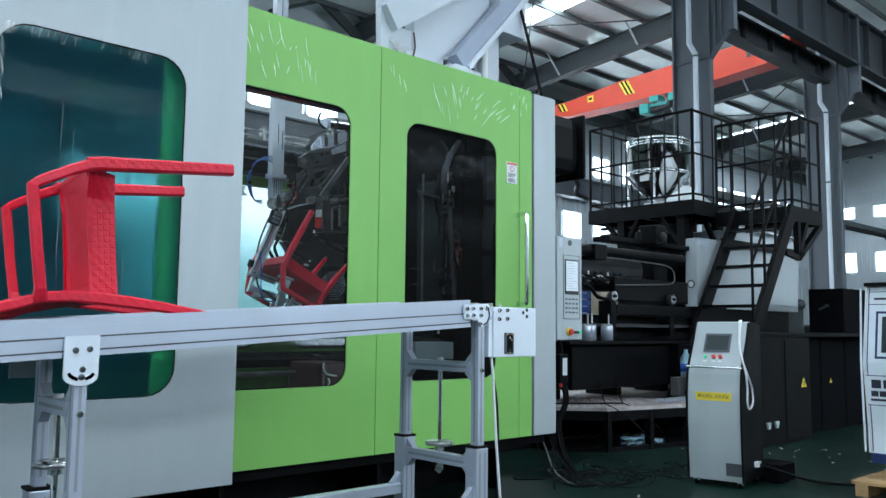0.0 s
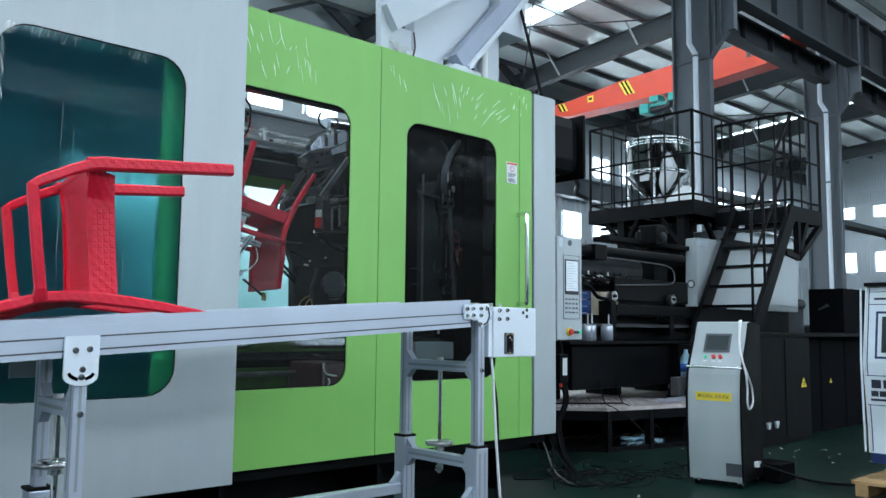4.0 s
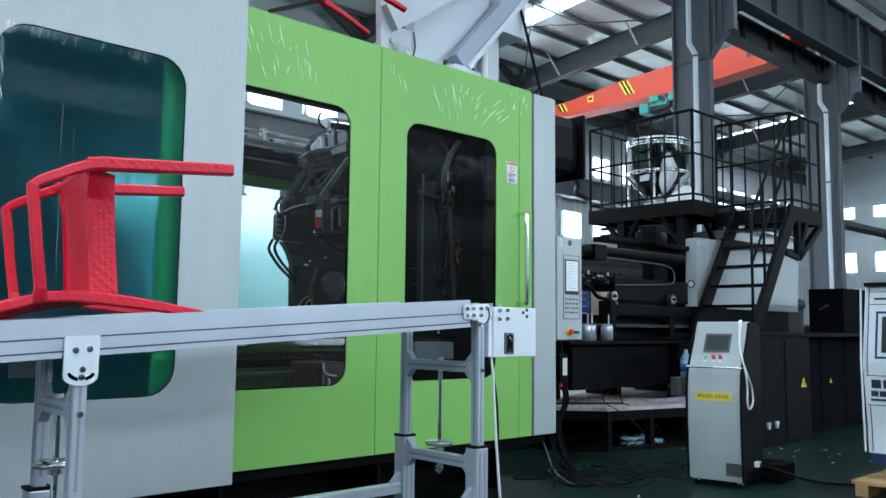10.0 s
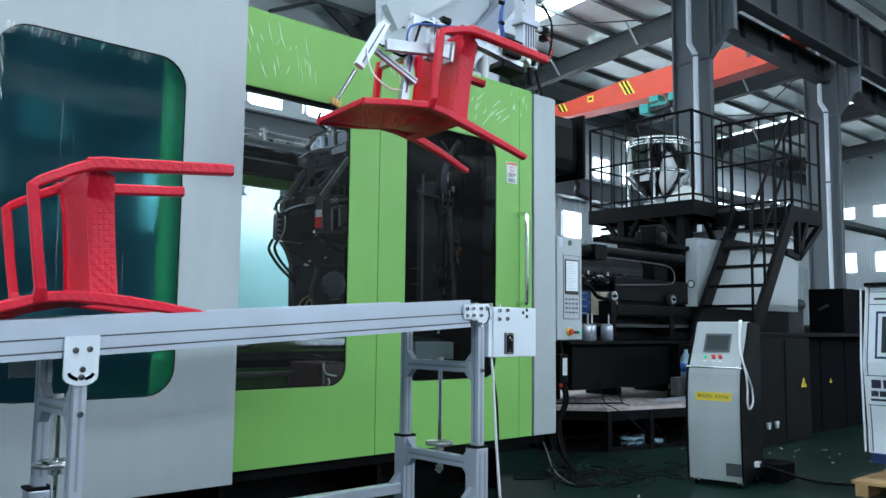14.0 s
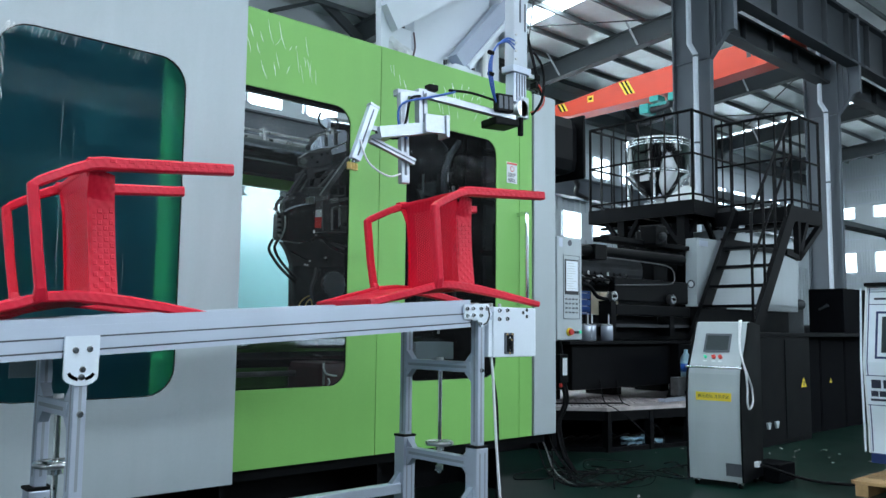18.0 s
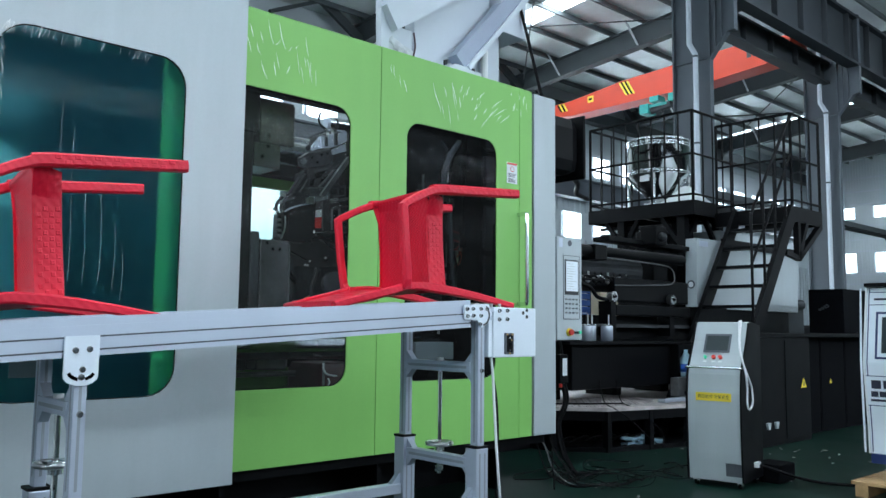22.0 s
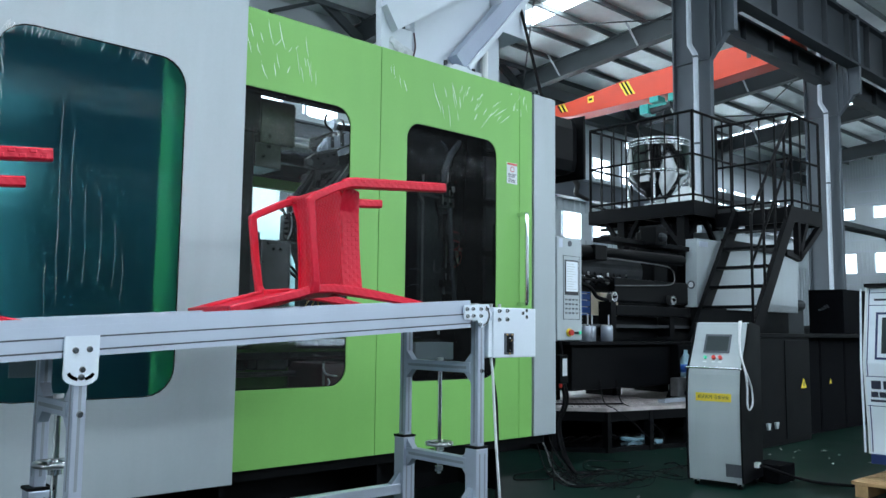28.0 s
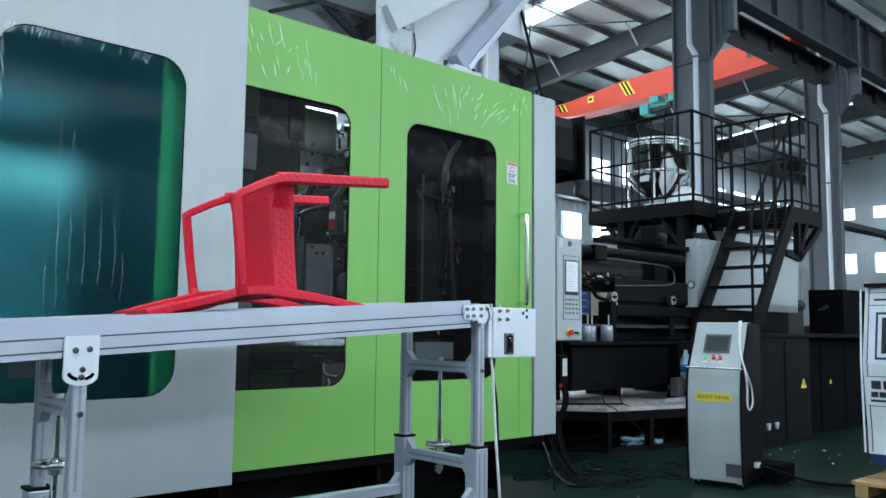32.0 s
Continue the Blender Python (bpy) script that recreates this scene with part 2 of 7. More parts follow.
def tube(bm, pts, r, n=7):
    """A round hose along a smoothed line of points."""
    pts = [Vector(p) for p in pts]
    line = []
    for i in range(len(pts) - 1):
        a, b, c, d = pts[max(i - 1, 0)], pts[i], pts[i + 1], pts[min(i + 2, len(pts) - 1)]
        for k in range(5):
            s = k / 5
            line.append(0.5 * (2 * b + (c - a) * s + (2 * a - 5 * b + 4 * c - d) * s * s + (3 * b - a - 3 * c + d) * s ** 3))
    line.append(pts[-1])
    ref, rings = Vector((0.3, 0.2, 1)).normalized(), []
    for i, p in enumerate(line):
        d = (line[min(i + 1, len(line) - 1)] - line[max(i - 1, 0)]).normalized()
        s = d.cross(ref).normalized()
        u = s.cross(d)
        ref = u
        rings.append([bm.verts.new(p + r * (math.cos(2 * math.pi * k / n) * s + math.sin(2 * math.pi * k / n) * u)) for k in range(n)])
    for a, b in zip(rings, rings[1:]):
        for k in range(n):
            f = bm.faces.new((a[k], a[(k + 1) % n], b[(k + 1) % n], b[k]))
            f.smooth = True
    bm.faces.new(rings[0][::-1])
    bm.faces.new(rings[-1])
    return bm


def prism(bm, poly, axis, a, b):
    """A polygon extruded along an axis from a to b; poly holds the two other coordinates in order x, y, z."""
    def put(u, v, w):
        return {"x": (w, u, v), "y": (u, w, v), "z": (u, v, w)}[axis]
    lo, hi = [bm.verts.new(put(u, v, a)) for u, v in poly], [bm.verts.new(put(u, v, b)) for u, v in poly]
    bm.faces.new(lo[::-1]), bm.faces.new(hi)
    for i in range(len(poly)):
        j = (i + 1) % len(poly)
        bm.faces.new((lo[i], lo[j], hi[j], hi[i]))
    return bm


def rounded(x0, x1, z0, z1, r, n=6):
    out = []
    for cx, cz, s in ((x1 - r, z1 - r, 0), (x0 + r, z1 - r, 90), (x0 + r, z0 + r, 180), (x1 - r, z0 + r, 270)):
        for k in range(n + 1):
            a = radians(s + 90 * k / n)
            out.append((cx + r * math.cos(a), cz + r * math.sin(a)))
    return out


def holed(bm, x0, x1, z0, z1, hole, y0, y1):
    """An upright sheet from y0 (front) to y1 with one rounded opening."""
    cx, cz = (hole[0] + hole[1]) / 2, (hole[2] + hole[3]) / 2
    inner = rounded(*hole)
    outer = []
    for u, v in inner:
        du, dv = u - cx, v - cz
        k = min((x1 - cx) / du if du > 1e-6 else (x0 - cx) / du if du < -1e-6 else 1e9,
                (z1 - cz) / dv if dv > 1e-6 else (z0 - cz) / dv if dv < -1e-6 else 1e9)
        outer.append((cx + du * k, cz + dv * k))
    for c in ((x1, z1), (x0, z1), (x0, z0), (x1, z0)):
        i = min(range(len(outer)), key=lambda j: (outer[j][0] - c[0]) ** 2 + (outer[j][1] - c[1]) ** 2)
        outer[i] = c
    n = len(inner)
    ring = [[bm.verts.new((u, y, v)) for u, v in pts] for pts, y in ((outer, y0), (inner, y0), (inner, y1), (outer, y1))]
    for a, b in ((0, 1), (1, 2), (2, 3), (3, 0)):
        for i in range(n):
            j = (i + 1) % n
            bm.faces.new((ring[a][i], ring[a][j], ring[b][j], ring[b][i]))
    bmesh.ops.recalc_face_normals(bm, faces=bm.faces[:])
    return bm


def sphere(bm, c, r, seg=12, scale=(1, 1, 1)):
    bmesh.ops.create_uvsphere(bm, u_segments=seg, v_segments=max(6, seg // 2), radius=r, matrix=Matrix.LocRotScale(c, None, scale))
    return bm


def lathe(bm, prof, c, n=24):
    """A turned body: prof is (radius, height) from bottom to top, about an upright axis through c."""
    rings = [[bm.verts.new((c[0] + r * math.cos(2 * math.pi * k / n), c[1] + r * math.sin(2 * math.pi * k / n), c[2] + z)) for k in range(n)] for r, z in prof]
    for a, b in zip(rings, rings[1:]):
        for k in range(n):
            f = bm.faces.new((a[k], a[(k + 1) % n], b[(k + 1) % n], b[k]))
            f.smooth = True
    bm.faces.new(rings[0][::-1]), bm.faces.new(rings[-1])
    return bm


def mesh_of(bm, material):
    bmesh.ops.recalc_face_normals(bm, faces=bm.faces[:])
    me = bpy.data.meshes.new("mesh")
    bm.to_mesh(me)
    bm.free()
    me.materials.append(material)
    return me


def chain(ob):
    m = Matrix.Identity(4)
    while ob:
        m = ob.matrix_basis @ m
        ob = ob.parent
    return m


def thing(name, at, label, category, group="", kind=""):
    ob = new(name)
    ob.matrix_basis = at if isinstance(at, Matrix) else Matrix.Translation(at)
    return tagged(ob, label, category, group, kind)


def part(name, bm, material, parent, label="", local=False):
    """One mesh object under a thing or part; bm in world space, or in the parent's with local."""
    me = mesh_of(bm, material)
    if not local:
        me.transform(chain(parent).inverted())
    ob = new(name, me)
    ob.parent = parent
    return tagged(ob, label)


def solid(name, bm, material, label="", category="", group="", kind=""):
    """A thing of one mesh, its origin at its base."""
    me = mesh_of(bm, material)
    co = [v.co for v in me.vertices]
    base = Vector((sum(c.x for c in co) / len(co), sum(c.y for c in co) / len(co), min(c.z for c in co)))
    me.transform(Matrix.Translation(-base))
    ob = new(name, me)
    ob.matrix_basis = Matrix.Translation(base)
    return tagged(ob, label, category, group, kind)


def B():
    return bmesh.new()


# ---- the hall ----
X0, X1, YA, YB = -14.0, 40.0, -13.0, 17.0
EAVE = 9.0


def roof_z(y):
    return EAVE + 0.085 * (YB - y)


def hall():
    solid("floor", box(B(), X0, X1, YA, YB, -0.2, 0.0), FLOOR, "dark green worn epoxy factory floor", kind="structure")
    bm = B()
    w = 1.05
    pitch = 1.62
    grid = [x - 0.27 if 8 < x < 13 else x for x in np.arange(X0 + 2.33, X1 - 2, pitch)]
    lower = [(x, 4.08, 4.95) for x in grid]
    upper = [(x, 6.27, 6.98) for x in grid]
    gx0, gx1, gz0, gz1 = 8.0, 12.6, 0.9, 4.06
    box(bm, X0, gx0, YB, YB + 0.2, 0.0, 4.08)
    box(bm, gx1, X1, YB, YB + 0.2, 0.0, 4.08)
    box(bm, gx0, gx1, YB, YB + 0.2, 0.0, gz0)
    edge = X0
    for (x, _, l1), (_, u0, u1) in zip(lower, upper):
        box(bm, edge, x, YB, YB + 0.2, 4.08, EAVE + 0.3)
        box(bm, x, x + w, YB, YB + 0.2, l1, u0)
        box(bm, x, x + w, YB, YB + 0.2, u1, EAVE + 0.3)
        edge = x + w
    box(bm, edge, X1, YB, YB + 0.2, 4.08, EAVE + 0.3)
    solid("wall_far", bm, WALL, "pale corrugated sheet wall with two rows of windows", kind="structure")
    bm = B()
    for x in np.arange(16, X1, 0.30):
        for z0, z1 in ((0.0, 4.06), (4.97, 6.24)):
            box(bm, x, x + 0.05, YB - 0.03, YB, z0, z1)
    for z in (7.05, 7.75, 8.5):
        box(bm, X0, X1, YB - 0.05, YB, z, z + 0.06)
    solid("wall_ribs", bm, WALL, "raised ribs of the pale wall sheet", kind="structure")
    # end wall: window bands of its own, ribs and sheeting rails
    bm, edge, ends = B(), YB, [15.83 - 1.53 * k for k in range(18)]
    for y in ends:
        box(bm, X1, X1 + 0.2, y, edge, 0, 12)
        for z0, z1 in ((0, 3.81), (4.76, 6.34), (6.92, 12)):
            box(bm, X1, X1 + 0.2, y - 0.74, y, z0, z1)
        edge = y - 0.74
    box(bm, X1, X1 + 0.2, YA, edge, 0, 12)
    solid("wall_end", bm, WALL, "pale corrugated end wall with two rows of windows", kind="structure")
    bm = B()
    for y in np.arange(9.0, YB - 0.05, 0.125):
        shut = any(e - 0.80 < y < e + 0.02 for e in ends)
        for z0, z1 in ((0.0, 3.70), (4.84, 6.25), (7.0, 9.3)) if shut else ((0.0, 6.25), (7.0, 9.3)):
            box(bm, X1 - 0.022, X1, y, y + 0.05, z0, z1)
    solid("wall_end_ribs", bm, WALL, "raised ribs of the pale end wall", kind="structure")
    bm = B()
    for z in (3.28, 3.72, 4.80, 5.35, 5.98, 7.02, 7.62, 8.25):
        box(bm, X1 - 0.06, X1 - 0.024, YA, YB - 0.05, z, z + 0.055)
    solid("wall_end_rails", bm, WHITE, "pale sheeting rails across the end wall", kind="structure")
    for k, y in enumerate(ends[:6]):
        for j, (z0, z1) in enumerate(((3.81, 4.76), (6.34, 6.92))):
            bm = box(B(), X1 + 0.05, X1 + 0.1, y - 0.74, y, z0, z0 + 0.04)
            box(bm, X1 + 0.05, X1 + 0.1, y - 0.74, y - 0.70, z0 + 0.04, z1)
            tagged(new("window_end_%d" % (2 * k + j + 1), mesh_of(bm, COLUMN_PALE)), "bright window in the ribbed end wall", kind="structure")
    solid("wall_start", box(B(), X0 - 0.2, X0, YA, YB, 0, 12), WALL, kind="structure")
    solid("wall_near", box(B(), X0, X1, YA - 0.2, YA, 0, 12), WALL, kind="structure")
    # unseen wall behind the camera, added to block low light
    solid("wall_partition", box(B(), X0, 12.0, -2.8, -2.65, 0, 1.75), COLUMN, "unseen plain blue-grey wall added to block low light", kind="structure")
    # roof sheets between skylight strips; the first three are unseen, added for light
    strips = [(-6.0, 1.1), (-1.5, 1.1), (3.0, 1.1), (15.35, 0.78), (30.75, 0.80)]
    bm, edge = B(), X0
    for x, wd in strips + [(X1, 0)]:
        prism(bm, [(YA, roof_z(YA)), (YB, roof_z(YB)), (YB, roof_z(YB) + 0.08), (YA, roof_z(YA) + 0.08)], "x", edge, x)
        edge = x + wd
    for x, wd in strips:
        prism(bm, [(YA, roof_z(YA)), (YA + 3, roof_z(YA + 3)), (YA + 3, roof_z(YA + 3) + 0.08), (YA, roof_z(YA) + 0.08)], "x", x, x + wd)
    solid("ceiling", bm, ROOF, "white profiled roof sheet with skylight strips", kind="structure")
    for x, wd in strips:
        y = 3.0
        ob = daylight("skylight", (0, 0, 1), (0, 0, 0), wd, 26.0, 1000 if x > 10 else 550)
        ob.matrix_basis = pose(x + wd / 2, y, roof_z(y) + 0.04, -4.86, 0, 0)
    # the overcast sky outside, behind the panes
    for name, bm in (("backdrop_sky", box(B(), X0 - 4, X1 + 4, YB + 2.5, YB + 2.6, -0.5, 11.0)),
                     ("backdrop_sky_end", box(B(), X1 + 2.5, X1 + 2.6, YA, YB + 2.4, -0.5, 11.0)),
                     ("backdrop_sky_above", prism(B(), [(YA - 3, roof_z(YA) + 2.6), (YB + 3, roof_z(YB) + 2.0), (YB + 3, roof_z(YB) + 2.1), (YA - 3, roof_z(YA) + 2.7)], "x", X0 - 4, X1 + 4))):
        solid(name, bm, SKY_GLOW, "plain white overcast sky outside", kind="structure")
    # rafters along y, purlins along x
    for x in (-6.0, 0.0, 6.0, 12.2, 18.3, 24.4, 30.5, 36.6):
        bm = B()
        prism(bm, [(YA, roof_z(YA) - 0.75), (YB, roof_z(YB) - 0.75), (YB, roof_z(YB) - 0.22), (YA, roof_z(YA) - 0.22)], "x", x - 0.05, x + 0.05)
        for dz in (-0.76, -0.22):
            prism(bm, [(YA, roof_z(YA) + dz), (YB, roof_z(YB) + dz), (YB, roof_z(YB) + dz + 0.03), (YA, roof_z(YA) + dz + 0.03)], "x", x - 0.14, x + 0.14)
        solid("rafter", bm, RAFTER, "dark steel I-beam rafter", "roof beam", "roof rafters", "structure")
    for y in np.arange(YA + 1.0, YB, 1.05):
        z = roof_z(y)
        solid("purlin", box(B(), X0, X1, y - 0.03, y + 0.03, z - 0.13, z - 0.005), PURLIN, "dark steel purlin under the roof sheet", "roof beam", "roof purlins", "structure")
    for k, y in enumerate(np.arange(YA + 3.7, YB, 2.7)):
        for x in (0.0, 6.0, 12.2, 18.3, 24.4, 30.5, 36.6):
            z = roof_z(y)
            solid("fly_brace", bar(B(), (x - 0.06, y, z - 0.70), (x - 0.62, y, z - 0.16), 0.05, 0.02), COLUMN_PALE, "thin pale brace from rafter to purlin", "roof brace", "roof fly braces", "structure")
    for xa, xb in ((12.2, 18.3), (24.4, 30.5)):
        for ya, yb in ((4.4, 10.5), (10.5, 16.5)):
            for p, q in (((xa, ya), (xb, yb)), ((xa, yb), (xb, ya))):
                solid("tie_rod", rod(B(), (p[0], p[1], roof_z(p[1]) - 0.55), (q[0], q[1], roof_z(q[1]) - 0.55), 0.018, 6), GIRDER, "dark diagonal roof tie rod", "roof brace", "roof tie rods", "structure")
    # dark band added along the upper far wall, and portal bracing
    solid("eave_girder", box(B(), 4.0, X1 - 0.1, 16.55, 16.9, 8.02, 8.42), RAFTER, "dark band added along the eave of the far wall", "girder", kind="structure")
    for k in range(3):
        x = 10.9 + 6.1 * k
        for p, q, w in (((x - 0.05, 9.15), (x + 2.1, 7.85), 0.24), ((x - 1.45, 8.42), (x - 0.1, 9.05), 0.08), ((x + 1.15, 9.1), (x + 2.05, 8.5), 0.20)):
            solid("portal_brace", bar(B(), (p[0], 16.5, p[1]), (q[0], 16.5, q[1]), 0.10, w), RAFTER, "dark diagonal steel brace under the eave", "roof brace", "eave braces", "structure")
    # windows of the far wall: light and frames
    k = 0
    for x, z0, z1 in lower + upper:
        k += 1
        if 4 < x < 52:
            ob = new("window_%d" % k, mesh_of(box(box(B(), x + w / 2 - 0.03, x + w / 2 + 0.03, YB + 0.02, YB + 0.08, z0, z1), x, x + w, YB + 0.02, YB + 0.08, z0, z0 + 0.05), WHITE))
            tagged(ob, "bright strip window in the pale sheet wall", kind="structure")
    # unseen fill lamp added under the closed roof to brighten the machine front
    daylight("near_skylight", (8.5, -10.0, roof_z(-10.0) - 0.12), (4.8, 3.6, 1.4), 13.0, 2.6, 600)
    # lamps stand for unseen near-wall windows; the wall itself is closed
    for z0, z1, power in ((4.08, 4.95, 540), (6.27, 6.98, 1650)):
        daylight("near_window_light", (14.0, YA + 0.03, (z0 + z1) / 2), (14.0, 4, (z0 + z1) / 2), 32, z1 - z0, power)
    # fill lamp added at the closed start wall, brightens faces towards -x
    daylight("end_window_light", (X0 + 0.05, -1.0, 5.5), (0, -1.0, 4.8), 8.0, 4.0, 1100)
    daylight("rear_gate_light", (10.3, YB - 0.03, 2.7), (10.3, 0, 2.6), 4.6, 3.6, 420)
    for z0, z1 in ((4.08, 4.95), (6.27, 6.98)):
        daylight("window_light", (13, YB + 0.25, (z0 + z1) / 2), (13, 0, (z0 + z1) / 2), 52, z1 - z0, 1300)


hall()


def columns():
    for x in (13.95, 19.88, 25.9, 32.0):
        b = thing("column", (x, 8.2, 0), "blue-grey painted steel H-column of the hall", "column", "hall columns", "structure")
        bm = B()
        box(bm, x + 0.06, x + 0.08, 7.84, 8.57, 0, 9.6)
        for y in (7.80, 8.575):
            box(bm, x, x + 0.13, y, y + 0.035, 0, 9.6)
        part("shaft", bm, COLUMN, b)
        # corbel towards the nave, with its sloping lower edge
        bm = B()
        prism(bm, [(7.80, 6.22), (7.80, 8.6), (7.32, 8.6), (7.32, 6.75), (7.42, 6.72)], "x", x + 0.05, x + 0.09)
        prism(bm, [(7.80, 6.24), (7.43, 6.68), (7.30, 6.69), (7.30, 6.72), (7.44, 6.71), (7.80, 6.28)], "x", x, x + 0.13)
        box(bm, x, x + 0.13, 7.29, 7.32, 6.69, 8.6)
        for y in (7.55, 7.68):
            box(bm, x + 0.005, x + 0.05, y, y + 0.02, 6.45, 8.6)
        for z in (6.26, 8.0):
            box(bm, x + 0.005, x + 0.125, 7.835, 8.575, z, z + 0.02)
        part("bracket", bm, COLUMN, b)
        bm = B()
        knee = [(x - 0.07, 8.06, 0), (x - 0.07, 8.06, 6.36), (x - 0.07, 8.19, 6.60), (x - 0.07, 8.19, 9.5)]
        for p, q in zip(knee, knee[1:]):
            rod(bm, p, q, 0.05, 14)
        for p in knee[1:3]:
            sphere(bm, p, 0.052, 14)
        pipe = part("downpipe", bm, WHITE, b, "white plastic rainwater pipe")
        for z in (4.6, 6.3):
            part("pipe_clip", rod(B(), (x - 0.07, 8.06, z), (x - 0.07, 8.06, z + 0.04), 0.056, 14), COLUMN, pipe)
    bm = B()
    box(bm, 14.0, X1, 7.42, 7.44, 7.41, 8.50)
    box(bm, 14.0, X1, 7.28, 7.58, 7.35, 7.41)
    box(bm, 14.0, X1, 7.28, 7.58, 8.50, 8.56)
    for x in np.arange(14.55, X1, 1.21):
        box(bm, x, x + 0.03, 7.30, 7.42, 7.41, 8.50)
    solid("runway_beam", bm, WEB, "tall blue-grey steel girder with stiffeners", "girder", kind="structure")
    # the lower crane runway stands between the columns, bay by bay
    for xa, xb in ((14.09, 19.93), (20.02, 25.95), (26.04, 32.05), (32.14, X1)):
        bm = B()
        box(bm, xa, xb, 8.12, 8.14, 7.12, 7.55)
        for z in (7.06, 7.55):
            box(bm, xa, xb, 7.98, 8.28, z, z + 0.05)
        for x in np.arange(xa + 0.5, xb, 1.21):
            box(bm, x, x + 0.02, 8.0, 8.12, 7.11, 7.55)
        solid("runway_beam_inner", bm, GIRDER, "dark steel crane runway girder between the columns", "girder", "runway girders", "structure")
    bm = B()
    box(bm, 2, X1, 16.4, 16.44, 5.3, 5.9)
    box(bm, 2, X1, 16.25, 16.6, 5.28, 5.32)
    box(bm, 2, X1, 16.25, 16.6, 5.88, 5.92)
    solid("runway_beam_far", bm, COLUMN, "grey steel crane runway along the far wall", "girder", kind="structure")


columns()


def crane():
    c = thing("bridge_crane", (16.5, 12, 6.6), "orange overhead bridge crane with yellow and black stripes", "crane")
    bm = B()
    prism(bm, [(7.72, 6.80), (13.2, 6.72), (14.0, 6.78), (14.0, 6.98), (13.2, 7.00), (11.6, 7.19), (7.72, 7.36)], "x", 16.5, 16.9)
    part("girder", bm, ORANGE, c)
    bm = B()
    prism(bm, [(7.72, 6.75), (9.5, 6.60), (13.2, 6.58), (14.0, 6.70), (14.0, 6.78), (13.2, 6.72), (7.72, 6.80)], "x", 16.44, 16.96)
    part("lower_flange", bm, ORANGE, c)
    for k, m in enumerate((YELLOW, BLACK, YELLOW, BLACK, YELLOW)):
        y = 11.64 - 0.055 * k
        part("stripe", prism(B(), [(y - 0.20, 6.80), (y - 0.145, 6.80), (y + 0.055, 7.15), (y, 7.15)], "x", 16.488, 16.499), m, c, "slanted warning stripe")
    for k, m in enumerate((BLACK, YELLOW, BLACK, YELLOW)):
        y = 13.62 - 0.06 * k
        part("stripe", prism(B(), [(y - 0.15, 6.75), (y - 0.09, 6.75), (y + 0.04, 6.97), (y - 0.02, 6.97)], "x", 16.488, 16.499), m, c, "slanted warning stripe")
    pl = part("number_plate", box(B(), 16.49, 16.499, 12.47, 12.65, 6.84, 7.0), YELLOW, c, "small yellow square plate")
    part("plate_mark", box(B(), 16.485, 16.4895, 12.51, 12.61, 6.89, 6.95), BLACK, pl)
    for k, (y, w) in enumerate(((8.30, 0.10), (8.19, 0.05), (8.06, 0.13), (7.90, 0.08))):
        part("lettering_bar", box(B(), 16.494, 16.499, y - w / 2, y + w / 2, 6.98, 7.12), RAFTER, c)
    bm = B()
    box(bm, 16.30, 16.42, 10.25, 10.75, 6.30, 6.36, 0.01)
    box(bm, 16.25, 16.6, 10.7, 10.95, 6.16, 6.40, 0.03)
    box(bm, 16.3, 16.6, 9.9, 10.2, 6.36, 6.55, 0.03)
    box(bm, 16.3, 16.6, 10.45, 10.7, 6.42, 6.56, 0.02)
    hoist = part("hoist", bm, TEAL, c, "teal electric hoist under the girder")
    part("hoist_motor", rod(B(), (16.4, 10.15, 6.30), (16.4, 10.7, 6.24), 0.085, 14), DARK, hoist)
    part("hoist_wheel", rod(B(), (16.42, 10.2, 6.45), (16.48, 10.2, 6.45), 0.08, 14), BLACK, hoist)
    part("hoist_rope", rod(B(), (16.4, 10.4, 6.0), (16.4, 10.4, 6.3), 0.02, 8), DARK, hoist)
    # the bridge runs in the aisle behind the inner runway, a tenth further off than the outline above
    for ob in [c] + list(c.children_recursive):
        if ob.data:
            ob.data.transform(Matrix.Scale(1.095, 4))
        ob.matrix_basis.translation *= 1.095
    c.matrix_basis.translation.z -= 0.095 * 1.06
    part("end_carriage", box(B(), 17.9, 18.8, 8.02, 8.47, 7.602, 7.80, 0.01), ORANGE, c)


crane()


# ---- injection moulding machine ----
YG, YP = 3.58, 3.50
TOP, BOT = 2.64, 0.37


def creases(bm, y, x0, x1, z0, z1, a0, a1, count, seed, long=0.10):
    """Glints on thin creases of cling film, as white strips: nearly straight lines strewn over a patch, turning from
    angle a0 to a1 across it.
    """
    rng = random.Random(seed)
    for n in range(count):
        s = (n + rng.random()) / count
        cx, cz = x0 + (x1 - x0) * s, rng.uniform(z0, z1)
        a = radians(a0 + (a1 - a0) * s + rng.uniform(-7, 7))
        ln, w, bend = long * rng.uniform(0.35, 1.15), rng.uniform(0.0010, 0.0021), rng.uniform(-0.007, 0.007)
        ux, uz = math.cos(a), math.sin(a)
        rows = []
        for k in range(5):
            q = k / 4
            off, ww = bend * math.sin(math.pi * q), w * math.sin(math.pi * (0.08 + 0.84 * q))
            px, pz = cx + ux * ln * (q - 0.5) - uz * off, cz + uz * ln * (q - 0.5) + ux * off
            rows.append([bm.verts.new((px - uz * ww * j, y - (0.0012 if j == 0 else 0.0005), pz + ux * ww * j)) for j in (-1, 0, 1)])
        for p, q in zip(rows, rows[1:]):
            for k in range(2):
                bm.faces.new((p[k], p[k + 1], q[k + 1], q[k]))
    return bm


